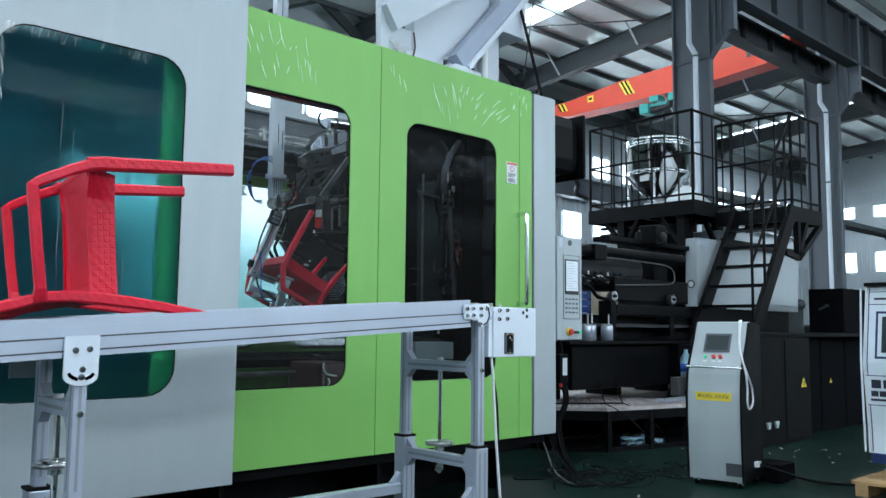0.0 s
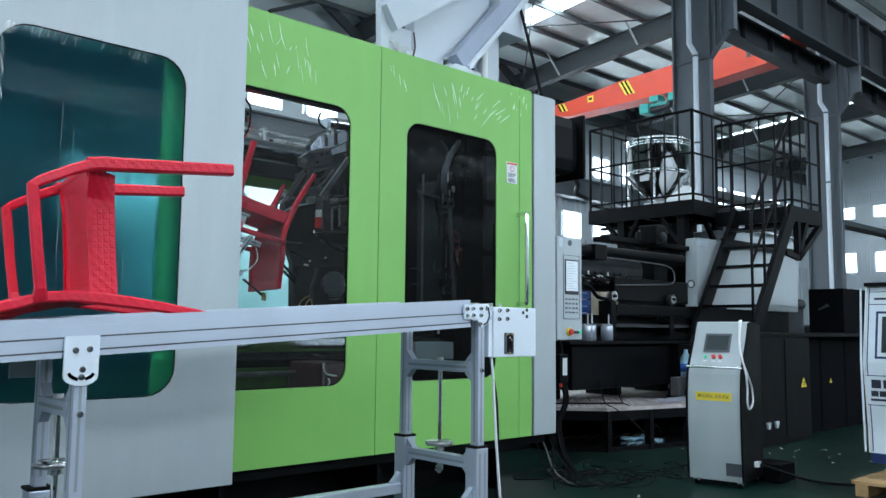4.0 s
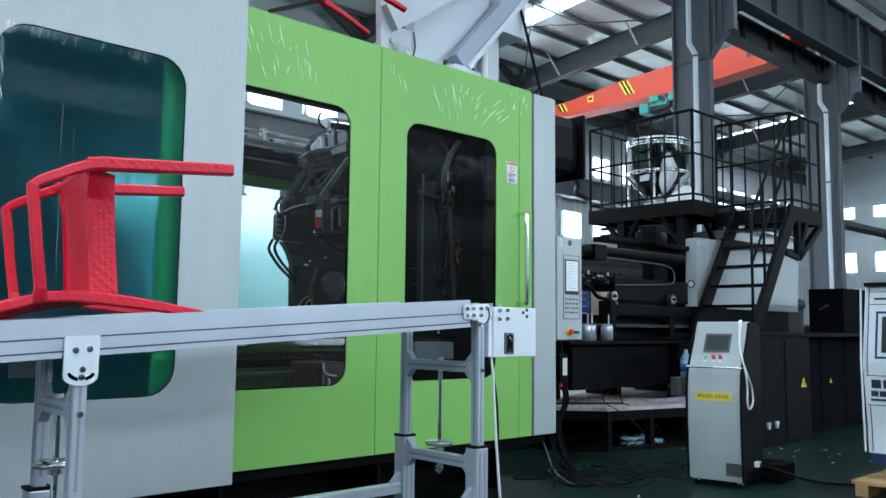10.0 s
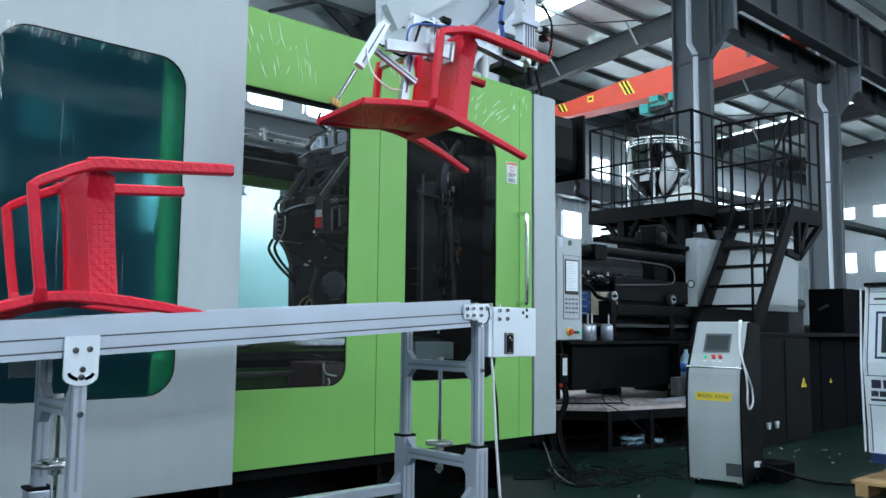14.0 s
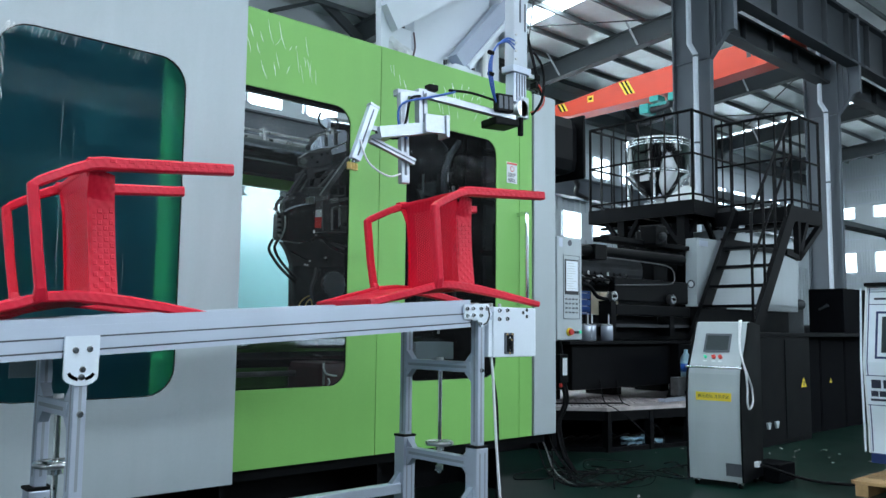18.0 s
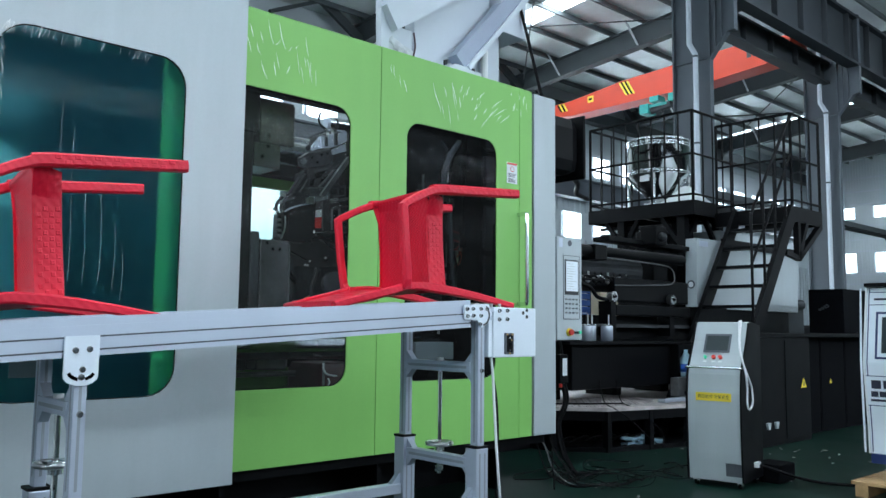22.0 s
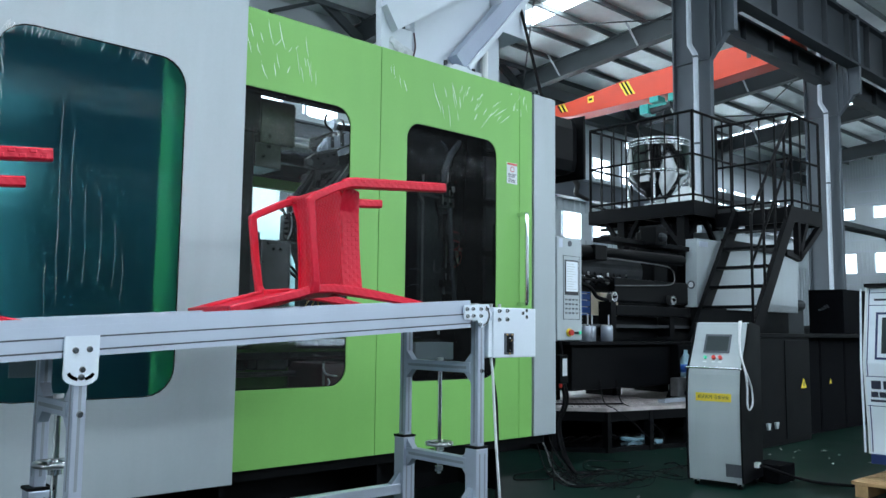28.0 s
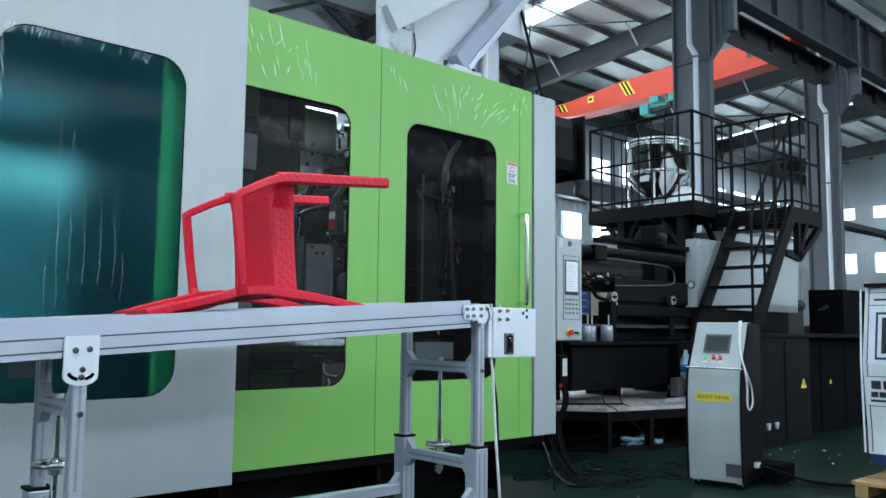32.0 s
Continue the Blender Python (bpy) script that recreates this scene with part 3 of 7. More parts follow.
def machine():
    m = thing("injection_moulding_machine", (3.0, 5.05, 0), "large green and grey injection moulding machine with guard doors", "machine")
    hole = (0.80, 1.59, 0.748, 2.268, 0.13)
    panel = part("guard_panel", holed(B(), -0.75, 1.888, 0.33, 2.66, hole, YP, YP + 0.006), GREY, m, "light grey steel guard panel")
    part("guard_panel", box(B(), -3.6, -0.755, YP, YP + 0.05, 0.33, 2.66), GREY, m, "light grey steel guard panel")
    part("window_seal", holed(B(), hole[0] - 0.02, hole[1] + 0.02, hole[2] - 0.02, hole[3] + 0.02, (hole[0] + 0.004, hole[1] - 0.004, hole[2] + 0.004, hole[3] - 0.004, 0.128), YP + 0.0065, YP + 0.0085), RUBBER, panel)
    pane = part("window_pane", box(B(), 0.76, 1.63, YP + 0.009, YP + 0.014, 0.71, 2.31), GLASS_TEAL, panel, "dark teal tinted window sheet")
    pane.visible_shadow = False
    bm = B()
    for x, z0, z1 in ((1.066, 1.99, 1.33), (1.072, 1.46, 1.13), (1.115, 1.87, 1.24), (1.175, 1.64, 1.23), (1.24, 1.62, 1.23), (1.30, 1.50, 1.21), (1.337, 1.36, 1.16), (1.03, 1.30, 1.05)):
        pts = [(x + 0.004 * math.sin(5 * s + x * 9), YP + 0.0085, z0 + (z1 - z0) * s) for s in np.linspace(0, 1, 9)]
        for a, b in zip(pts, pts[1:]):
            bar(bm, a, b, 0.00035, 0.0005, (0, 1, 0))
    tagged(part("film_crease", bm, CREASE, panel, "thin painted glints on creases in the protective film"), kind="stuff")
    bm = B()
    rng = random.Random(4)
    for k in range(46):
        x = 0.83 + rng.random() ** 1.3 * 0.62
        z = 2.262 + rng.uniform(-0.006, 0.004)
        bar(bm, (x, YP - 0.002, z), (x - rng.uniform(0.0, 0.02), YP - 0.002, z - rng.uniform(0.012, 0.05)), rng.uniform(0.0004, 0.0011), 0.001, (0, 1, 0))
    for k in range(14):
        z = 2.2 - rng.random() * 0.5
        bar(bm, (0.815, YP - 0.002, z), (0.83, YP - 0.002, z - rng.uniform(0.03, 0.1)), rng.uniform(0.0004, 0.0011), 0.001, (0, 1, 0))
    tagged(part("film_crease", bm, CREASE, panel, "white glints painted on crumpled film along the window edge"), kind="stuff")
    doors = []
    for x0, x1, hl in ((1.535, 2.774, (1.72, 2.575, 0.75, 2.25, 0.10)), (2.779, 4.06, (2.973, 3.722, 0.755, 2.256, 0.10))):
        d = part("sliding_door", holed(B(), x0, x1, BOT, TOP, hl, YG, YG + 0.006), GREEN, m, "bright green sliding guard door")
        part("window_seal", holed(B(), hl[0] - 0.02, hl[1] + 0.02, hl[2] - 0.02, hl[3] + 0.02, (hl[0] + 0.005, hl[1] - 0.005, hl[2] + 0.005, hl[3] - 0.005, 0.098), YG + 0.0065, YG + 0.0085), RUBBER, d)
        part("window_pane", box(B(), hl[0] - 0.03, hl[1] + 0.03, YG + 0.009, YG + 0.014, hl[2] - 0.03, hl[3] + 0.03), GLASS if x0 < 2 else GLASS_DARK, d, "clear window sheet")
        part("top_edge", box(B(), x0, x1, YG + 0.003, YG + 0.09, TOP + 0.001, TOP + 0.012), GREEN, d)
        for a0, a1, b0, b1 in ((x0, x1, BOT, BOT + 0.06), (x0, x1, TOP - 0.06, TOP), (x0, x0 + 0.05, BOT + 0.06, TOP - 0.06), (x1 - 0.05, x1, BOT + 0.06, TOP - 0.06)):
            part("door_frame", box(B(), a0, a1, YG + 0.0065, YG + 0.055, b0, b1), GREEN, d)
        doors.append(d)
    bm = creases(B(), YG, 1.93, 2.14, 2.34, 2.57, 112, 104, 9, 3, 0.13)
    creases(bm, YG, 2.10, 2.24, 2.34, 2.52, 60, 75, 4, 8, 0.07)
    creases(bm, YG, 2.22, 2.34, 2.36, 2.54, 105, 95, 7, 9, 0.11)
    tagged(part("film_crease", bm, CREASE, doors[0], "painted white glints on creases of cling film"), kind="stuff")
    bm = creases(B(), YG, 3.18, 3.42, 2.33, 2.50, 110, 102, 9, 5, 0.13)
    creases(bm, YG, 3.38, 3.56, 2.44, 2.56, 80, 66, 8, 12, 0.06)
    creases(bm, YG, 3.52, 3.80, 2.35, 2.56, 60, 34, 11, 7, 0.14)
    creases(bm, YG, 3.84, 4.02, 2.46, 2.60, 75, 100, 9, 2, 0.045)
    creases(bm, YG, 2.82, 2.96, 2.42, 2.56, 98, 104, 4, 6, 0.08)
    tagged(part("film_crease", bm, CREASE, doors[1], "painted white glints on creases of cling film"), kind="stuff")
    part("door_lip", box(B(), 3.935, 3.94, YG - 0.004, YG, BOT, TOP), GREEN, doors[1])
    bm = tube(B(), [(3.925, YG, 1.80), (3.925, YG - 0.06, 1.80), (3.925, YG - 0.075, 1.77), (3.925, YG - 0.075, 1.5), (3.925, YG - 0.075, 1.25), (3.925, YG - 0.06, 1.22), (3.925, YG, 1.22)], 0.014, 10)
    part("handle", bm, CHROME, doors[1], "chrome bar handle")
    part("warning_sign", box(B(), 3.815, 3.912, YG - 0.003, YG, 2.0, 2.137), PAPER, doors[1], "white safety notice with red head")
    bm = B()
    box(bm, 3.817, 3.910, YG - 0.0045, YG - 0.003, 2.122, 2.135)
    bmesh.ops.create_circle(bm, cap_ends=True, segments=20, radius=0.019, matrix=pose(3.863, YG - 0.0042, 2.094, 90, 0, 0))
    part("sign_print", bm, RED_LAMP, doors[1], "red band and ring on the notice")
    bm = B()
    bmesh.ops.create_circle(bm, cap_ends=True, segments=20, radius=0.014, matrix=pose(3.863, YG - 0.0050, 2.094, 90, 0, 0))
    part("sign_print", bm, PAPER, doors[1])
    bm = B()
    rng = random.Random(6)
    for k in range(8):
        z = 2.062 - k * 0.0068 - (0.006 if k > 3 else 0)
        box(bm, 3.826, 3.826 + rng.uniform(0.05, 0.075), YG - 0.0042, YG - 0.003, z, z + 0.003)
    part("sign_print", bm, INK, doors[1], "lines of small print")
    part("gap_seal", box(B(), 4.062, 4.083, YG + 0.02, YG + 0.06, BOT, TOP), RUBBER, m)
    part("end_post", box(B(), 4.085, 4.305, YG, YG + 0.12, BOT - 0.003, TOP + 0.005, 0.008), GREY, m, "light grey end post")
    part("base", box(B(), -3.5, 4.3, 4.20, 6.4, 0.0, 0.45), BLACK, m, "black machine bed")
    part("base_ledge", box(B(), -3.5, 4.3, YG + 0.22, 4.199, 0.405, 0.45), BLACK, m)
    # added to stop far window light from reaching the floor past the base
    part("base_end_cover", box(B(), 4.301, 5.595, 4.95, 5.0, 0.0, 0.62, 0.004), BLACK, m, "black low sheet added behind the end post to stop light")
    for k in range(8):
        part("base_rib", box(B(), -3.0 + k, -2.97 + k, YG + 0.26, 4.199, 0.0, 0.404), BLACK, m)
    for y in (4.70, 5.75):
        part("bed_rail", box(B(), -3.4, 3.94, y, y + 0.14, 0.451, 0.56, 0.006), DARK, m, "dark bed rail")
    # beam added as the dark band in front of the green sill
    part("guide_beam", box(B(), -3.4, 3.94, 4.56, 4.66, 0.80, 0.925, 0.006), BLACK, m, "black beam added to cover the upper inner sill")
    part("guide_pipe", rod(B(), (-3.4, 4.5, 0.765), (3.94, 4.5, 0.765), 0.016, 10), CAST, m)
    for x in (2.05, 3.05):
        part("bed_stay", bar(B(), (x, 4.30, 0.47), (x + 0.55, 4.66, 0.60), 0.02, 0.03), BLACK, m)
    part("drip_tray", box(B(), 1.6, 3.6, 3.86, 4.68, 0.451, 0.47), DARK, m)
    part("inner_rail", box(B(), -3.4, 4.3, 3.68, 3.76, 0.30, 0.42), BLACK, m)
    # back guard: green frame with a pale window
    back = part("back_guard", holed(B(), -3.0, 5.0, BOT, 2.46, (1.2, 4.75, 0.72, 2.31, 0.10), 6.50, 6.55), GREEN, m, "green rear guard")
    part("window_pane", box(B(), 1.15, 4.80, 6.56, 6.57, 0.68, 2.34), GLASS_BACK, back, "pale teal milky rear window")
    # sheet added to keep the bright wall windows out of the teal pane
    part("inner_cover", box(B(), -1.5, 3.15, 6.28, 6.30, 2.33, 3.35, 0.004), MATTE, m, "dark sheet added above the rear guard to hide bright windows")
    part("cover_stay", box(B(), -1.0, -0.9, 6.30, 6.50, 2.33, 2.46), DARK, m)
    part("cover_stay", box(B(), 3.0, 3.1, 6.30, 6.50, 2.33, 2.46), DARK, m)
    for y in (4.2, 5.9):
        for z in (0.95, 2.50):
            part("tie_bar", rod(B(), (-3.2, y, z), (4.3, y, z), 0.085, 28), POLISHED, m, "polished steel tie bar")
    # rails and trunking over the back guard
    part("cable_trunk", box(B(), 0.4, 4.9, 6.32, 6.44, 2.39, 2.61), BLACK, m, "black trunking")
    for z, r in ((2.66, 0.012), (2.72, 0.02), (2.78, 0.012)):
        part("pipe", rod(B(), (0.4, 6.36, z), (4.9, 6.36, z), r), STEEL, m)
    for x in (1.0, 2.3, 3.6, 4.8):
        part("pipe_clip", box(B(), x, x + 0.03, 6.33, 6.40, 2.60, 2.81), CAST, m)
    # fixed platen and what is fixed to it
    plat = part("fixed_platen", box(B(), 3.95, 4.30, 3.95, 6.15, 0.62, 2.75, 0.03), BLACK, m, "black fixed platen")
    part("platen_pad", box(B(), 3.60, 3.945, 4.9, 5.4, 0.656, 0.80, 0.01), DARK, m)
    for z in (0.9, 1.25, 1.6, 1.95, 2.3):
        part("side_plate", box(B(), 3.97, 4.28, 3.92, 3.947, z, z + 0.30, 0.004), DARK, plat)
    part("side_box", box(B(), 4.03, 4.18, 3.83, 3.918, 1.42, 1.78, 0.01), BLACK, plat)
    part("conduit", tube(B(), [(3.86, 3.98, 2.45), (3.80, 3.96, 2.40), (3.78, 3.95, 2.2), (3.76, 3.95, 1.9), (3.78, 3.95, 1.6)], 0.022), RUBBER, plat, "black conduit")
    rng = random.Random(11)
    for k in range(16):
        x, z = 3.62 + rng.random() * 0.26, 1.0 + rng.random() * 1.25
        part("fitting", rod(B(), (x, 4.05, z), (x, 4.05, z + rng.uniform(0.03, 0.10)), rng.uniform(0.008, 0.02), 8), STEEL if k % 3 else DARK, m)
    for k in range(9):
        x, z = 3.60 + rng.random() * 0.26, 1.1 + rng.random() * 1.1
        pts = [(x, 4.06, z + 0.16), (x + rng.uniform(-.05, .05), 4.02, z + 0.08), (x + rng.uniform(-.04, .04), 4.02, z - 0.05), (x + rng.uniform(-.06, .06), 4.06, z - 0.14)]
        part("hose", tube(B(), pts, 0.007, 6), RUBBER if k % 3 else DARK, m)
    for z in (1.60, 1.66, 1.72):
        part("wire", tube(B(), [(3.78, 4.05, z), (3.81, 4.0, z - 0.03), (3.80, 4.0, z - 0.10), (3.77, 4.05, z - 0.14)], 0.003, 6), RED_LAMP, m, "red wire")
    part("valve_block", box(B(), 3.63, 3.80, 4.06, 4.25, 1.85, 2.05, 0.01), DARK, m)
    part("valve_block", box(B(), 3.66, 3.84, 4.06, 4.25, 1.30, 1.50, 0.01), DARK, m)
    part("box_edge", box(B(), 3.455, 3.47, 3.995, 4.0, 1.18, 2.06), CAST, m, "edge of a sheet metal box")
    part("sheet_box", box(B(), 3.47, 3.66, 4.02, 4.06, 1.15, 1.95), DARK, m)
    part("bracket", prism(B(), [(3.40, 1.955), (3.60, 1.93), (3.60, 1.915), (3.44, 1.93), (3.46, 1.86)], "y", 3.985, 4.0), CAST, m)
    tb = part("terminal_block", box(B(), 3.61, 3.72, 3.97, 4.03, 1.865, 1.93, 0.008), CAST, m)
    for x in (3.635, 3.685):
        part("terminal_hole", rod(B(), (x, 3.966, 1.885), (x, 3.97, 1.885), 0.012, 10), BLACK, tb)
    for x, z0, z1 in ((3.605, 1.88, 1.96), (3.665, 1.90, 1.98), (3.64, 1.46, 1.62), (3.70, 1.50, 1.64), (3.64, 1.33, 1.42), (3.68, 1.33, 1.42)):
        part("bright_pin", box(B(), x, x + 0.008, 3.962, 3.968, z0, z1), STEEL, m)
    part("conduit", tube(B(), [(3.77, 3.98, 2.32), (3.69, 3.965, 2.24), (3.63, 3.96, 2.12), (3.61, 3.96, 2.0), (3.63, 3.965, 1.94)], 0.020, 8), ALU_DARK, m, "grey flexible conduit")
    part("conduit", tube(B(), [(3.67, 3.965, 1.86), (3.68, 3.96, 1.7), (3.69, 3.96, 1.5), (3.71, 3.96, 1.3), (3.74, 3.97, 1.2)], 0.016, 8), ALU_DARK, m)
    part("plug_block", box(B(), 3.61, 3.72, 3.955, 4.0, 1.33, 1.38, 0.006), BLACK, m)
    for z in (1.40, 1.30):
        part("wire", tube(B(), [(3.34, 3.97, z + 0.03), (3.39, 3.96, z + 0.035), (3.44, 3.97, z + 0.01), (3.46, 3.98, z - 0.02)], 0.0025, 6), ALU_DARK, m)
    part("wire", tube(B(), [(3.55, 3.97, 1.50), (3.53, 3.96, 1.44), (3.57, 3.96, 1.42), (3.60, 3.97, 1.45)], 0.0025, 6), CAST, m)
    part("manifold", box(B(), 3.30, 3.62, 3.86, 4.0, 0.86, 0.97, 0.006), GREY, m, "pale manifold bar")
    part("motor", rod(B(), (3.40, 3.92, 0.80), (3.62, 3.92, 0.80), 0.07, 20), BLACK, m)
    # drive motor that stands out past the end post
    mot = part("drive_motor", box(B(), 4.86, 5.38, 4.20, 4.68, 2.34, 2.825, 0.11), BLACK, m, "black rounded drive motor")
    part("motor_flange", box(B(), 4.82, 4.86, 4.17, 4.71, 2.31, 2.85, 0.02), BLACK, mot)
    part("motor_lip", box(B(), 5.381, 5.41, 4.17, 4.71, 2.31, 2.85, 0.012), BLACK, mot)
    part("motor_bracket", box(B(), 4.3, 4.9, 4.25, 4.6, 2.36, 2.42), BLACK, m)
    part("pipe", tube(B(), [(5.25, 4.40, 2.42), (5.5, 4.45, 2.42), (6.6, 5.2, 2.55), (7.6, 6.0, 2.66), (8.22, 6.32, 2.70)], 0.028), RUBBER, m)
    # plug box hung behind the end post
    part("plug_arm", box(B(), 4.306, 4.80, 3.905, 3.93, 0.80, 0.83), BLACK, m)
    pb = part("plug_box", box(B(), 4.690, 4.790, 3.865, 3.904, 0.665, 0.875, 0.006), BLACK, m, "black plug box")
    part("plug_label", box(B(), 4.722, 4.772, 3.8625, 3.8648, 0.722, 0.848), PAPER, pb, "pale label")
    part("plug", rod(B(), (4.725, 3.885, 0.664), (4.725, 3.885, 0.635), 0.012, 12), RED_LAMP, pb, "red plug")
    for dx in (0.0, 0.03):
        part("hose", tube(B(), [(4.735 + dx, 3.885, 0.665), (4.762 + dx, 3.88, 0.58), (4.75 + dx, 3.88, 0.50), (4.70 + dx, 3.90, 0.36), (4.72 + dx, 3.86, 0.15), (4.80, 3.80, 0.014)], 0.014, 8), RUBBER, m, "black supply hose")
    part("hose", tube(B(), [(4.70, 3.90, 1.02), (4.72, 3.88, 0.95), (4.735, 3.885, 0.90), (4.75, 3.887, 0.85)], 0.010, 8), RUBBER, m)
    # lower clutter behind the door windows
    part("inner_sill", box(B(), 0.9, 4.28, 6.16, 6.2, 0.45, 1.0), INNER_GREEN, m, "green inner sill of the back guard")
    part("hose_box", box(B(), 2.840, 3.073, 4.2, 4.6, 0.52, 0.839, 0.03), OXIDE, m, "dark red box behind the hoses")
    part("box_stay", box(B(), 2.840, 2.852, 4.18, 4.19, 0.47, 0.849), CAST, m)
    part("hose", tube(B(), [(2.833, 4.170, 0.838), (2.820, 4.150, 0.808), (2.838, 4.150, 0.780), (2.875, 4.160, 0.767), (2.936, 4.180, 0.760)], 0.006, 6), CABLE_W, m, "pale hose")
    part("hose", tube(B(), [(2.869, 4.170, 0.746), (2.866, 4.150, 0.727), (2.870, 4.170, 0.706)], 0.005, 6), CABLE_W, m)
    return m


machine_ob = machine()


def core_unit():
    """The part of the mould on the fixed side that slides a little as the mould shuts."""
    f = thing("mould_half", (3.2, 5.05, 0.8), "dark steel mould half with cylinders, hoses and racks", "mould")

    def slab(name, poly, y0, y1, m, label="", parent=f):
        return part(name, prism(B(), poly, "y", y0, min(y1, y0 + 0.05)), m, parent, label)

    # ejector cylinder and the row of pale clamps under it
    cyl = part("cylinder", rod(B(), (3.123, 4.620, 2.453), (3.398, 4.620, 2.470), 0.044, 24), CHROME, f, "polished cylinder")
    part("cylinder_cap", rod(B(), (3.103, 4.620, 2.452), (3.123, 4.620, 2.453), 0.036, 20), ALU, cyl)
    part("cylinder_ring", rod(B(), (3.172, 4.620, 2.457), (3.185, 4.620, 2.458), 0.047, 24), DARK, cyl)
    cl = slab("clamp_rail", [(3.072, 2.355), (3.285, 2.426), (3.290, 2.356), (3.217, 2.318), (3.176, 2.298), (3.081, 2.278)], 4.62, 4.72, ALU, "pale clamp rail")
    for poly in ([(3.099, 2.363), (3.119, 2.369), (3.124, 2.294), (3.104, 2.288)], [(3.178, 2.390), (3.203, 2.398), (3.207, 2.317), (3.183, 2.308)]):
        slab("clamp_slot", poly, 4.608, 4.6195, DARK, parent=cl)
    slab("clamp_foot", [(3.184, 2.285), (3.218, 2.301), (3.284, 2.336), (3.295, 2.289), (3.194, 2.249)], 4.63, 4.70, ALU, "pale angle bracket")
    for p, q in (((3.181, 4.640, 2.415), (3.183, 4.640, 2.386)), ((3.140, 4.640, 2.395), (3.143, 4.640, 2.366))):
        part("clamp_bolt", rod(B(), p, q, 0.010, 8), STEEL, cl)
    for p, q in (((3.003, 4.640, 2.258), (3.050, 4.640, 2.320)), ((3.050, 4.640, 2.320), (3.092, 4.640, 2.333)), ((3.009, 4.640, 2.254), (3.094, 4.640, 2.286)), ((3.039, 4.640, 2.264), (3.068, 4.640, 2.323))):
        part("stay", bar(B(), p, q, 0.012, 0.014), ALU, f)
    part("roller", rod(B(), (2.958, 4.600, 2.255), (2.996, 4.660, 2.271), 0.018, 14), DARK, f)
    # gearbox and what hangs from it
    gb = slab("gearbox", [(2.972, 2.229), (3.138, 2.281), (3.159, 2.218), (3.144, 2.174), (2.969, 2.118), (2.913, 2.131), (2.908, 2.181)], 4.60, 4.80, MOULD, "dark cast gearbox")
    # paler strip along the gearbox's top edge
    slab("gearbox_lid", [(2.970, 2.230), (3.132, 2.281), (3.136, 2.269), (2.971, 2.217)], 4.592, 4.5995, CAST, parent=gb)
    part("gearbox_cap", rod(B(), (2.914, 4.580, 2.153), (2.926, 4.599, 2.158), 0.022, 16), CAST, gb)
    for x, y, z in ((2.986, 4.594, 2.192), (3.065, 4.594, 2.222), (3.033, 4.594, 2.165), (3.113, 4.594, 2.239)):
        part("bolt_hole", rod(B(), (x, y, z), (x, y + 0.0055, z), 0.009, 10), BLACK, gb)
    slab("gearbox_end", [(3.192, 2.294), (3.349, 2.298), (3.351, 2.221), (3.208, 2.176)], 4.66, 4.85, DARK, "dark steel block")
    slab("hanger", [(3.008, 2.127), (3.207, 2.189), (3.319, 2.216), (3.165, 2.018), (3.020, 2.000)], 4.66, 4.80, MOULD, "cast hanger with cut-outs")
    for poly in ([(3.057, 2.104), (3.139, 2.131), (3.098, 2.074), (3.052, 2.059)], [(3.022, 2.055), (3.052, 2.061), (3.041, 2.014), (3.017, 2.008)], [(3.107, 2.071), (3.171, 2.110), (3.136, 2.043), (3.099, 2.031)]):
        slab("cut_out", poly, 4.652, 4.6595, BLACK)
    slab("rib", [(3.044, 2.119), (3.154, 2.154), (3.158, 2.145), (3.048, 2.110)], 4.648, 4.659, CAST)
    slab("rib", [(3.081, 2.013), (3.202, 2.147), (3.214, 2.144), (3.100, 2.010)], 4.646, 4.659, CAST)
    sb = part("slanted_bar", bar(B(), (3.302, 4.610, 2.236), (3.084, 4.610, 1.944), 0.03, 0.040, (0, 1, 0)), CAST, f, "bright slanted guide bar")
    # bright strip painting the highlight along the bar's top edge
    part("bar_edge", bar(B(), (3.276, 4.592, 2.235), (3.056, 4.592, 1.941), 0.004, 0.010, (0, 1, 0)), STEEL, sb)
    rack = part("rack", bar(B(), (3.014, 4.700, 2.112), (2.897, 4.700, 1.932), 0.05, 0.036, (0, 1, 0)), DARK, f, "toothed rack")
    for k in range(11):
        p = Vector((2.972, 4.672, 2.090)).lerp(Vector((2.868, 4.672, 1.932)), k / 10)
        part("tooth", bar(B(), p, p + Vector((0.018, 0, -0.006)), 0.006, 0.006), CAST, rack)
    part("guide", bar(B(), (3.037, 4.690, 2.109), (2.943, 4.690, 1.949), 0.02, 0.014, (0, 1, 0)), CAST, f)
    part("lamp_reflector", prism(B(), [(2.963, 1.915), (3.013, 1.928), (3.012, 1.879), (2.965, 1.869)], "y", 4.59, 4.62), STEEL, f, "small bright plate")
    # black hydraulic block with its pipes
    hb = slab("hydraulic_block", [(2.799, 1.807), (2.875, 1.840), (2.965, 1.868), (3.030, 1.888), (3.033, 1.681), (3.008, 1.626), (2.912, 1.608), (2.769, 1.619), (2.784, 1.660), (2.792, 1.759)], 4.60, 4.78, BLACK, "black hydraulic block")
    slab("block_face", [(2.825, 1.797), (3.004, 1.846), (3.006, 1.694), (2.818, 1.655)], 4.594, 4.5995, RUBBER, parent=hb)
    part("pale_pipe", tube(B(), [(2.784, 4.585, 1.802), (2.820, 4.580, 1.827), (2.891, 4.580, 1.854), (2.973, 4.585, 1.875)], 0.0045, 6), ALU, hb, "pale pipe over the block")
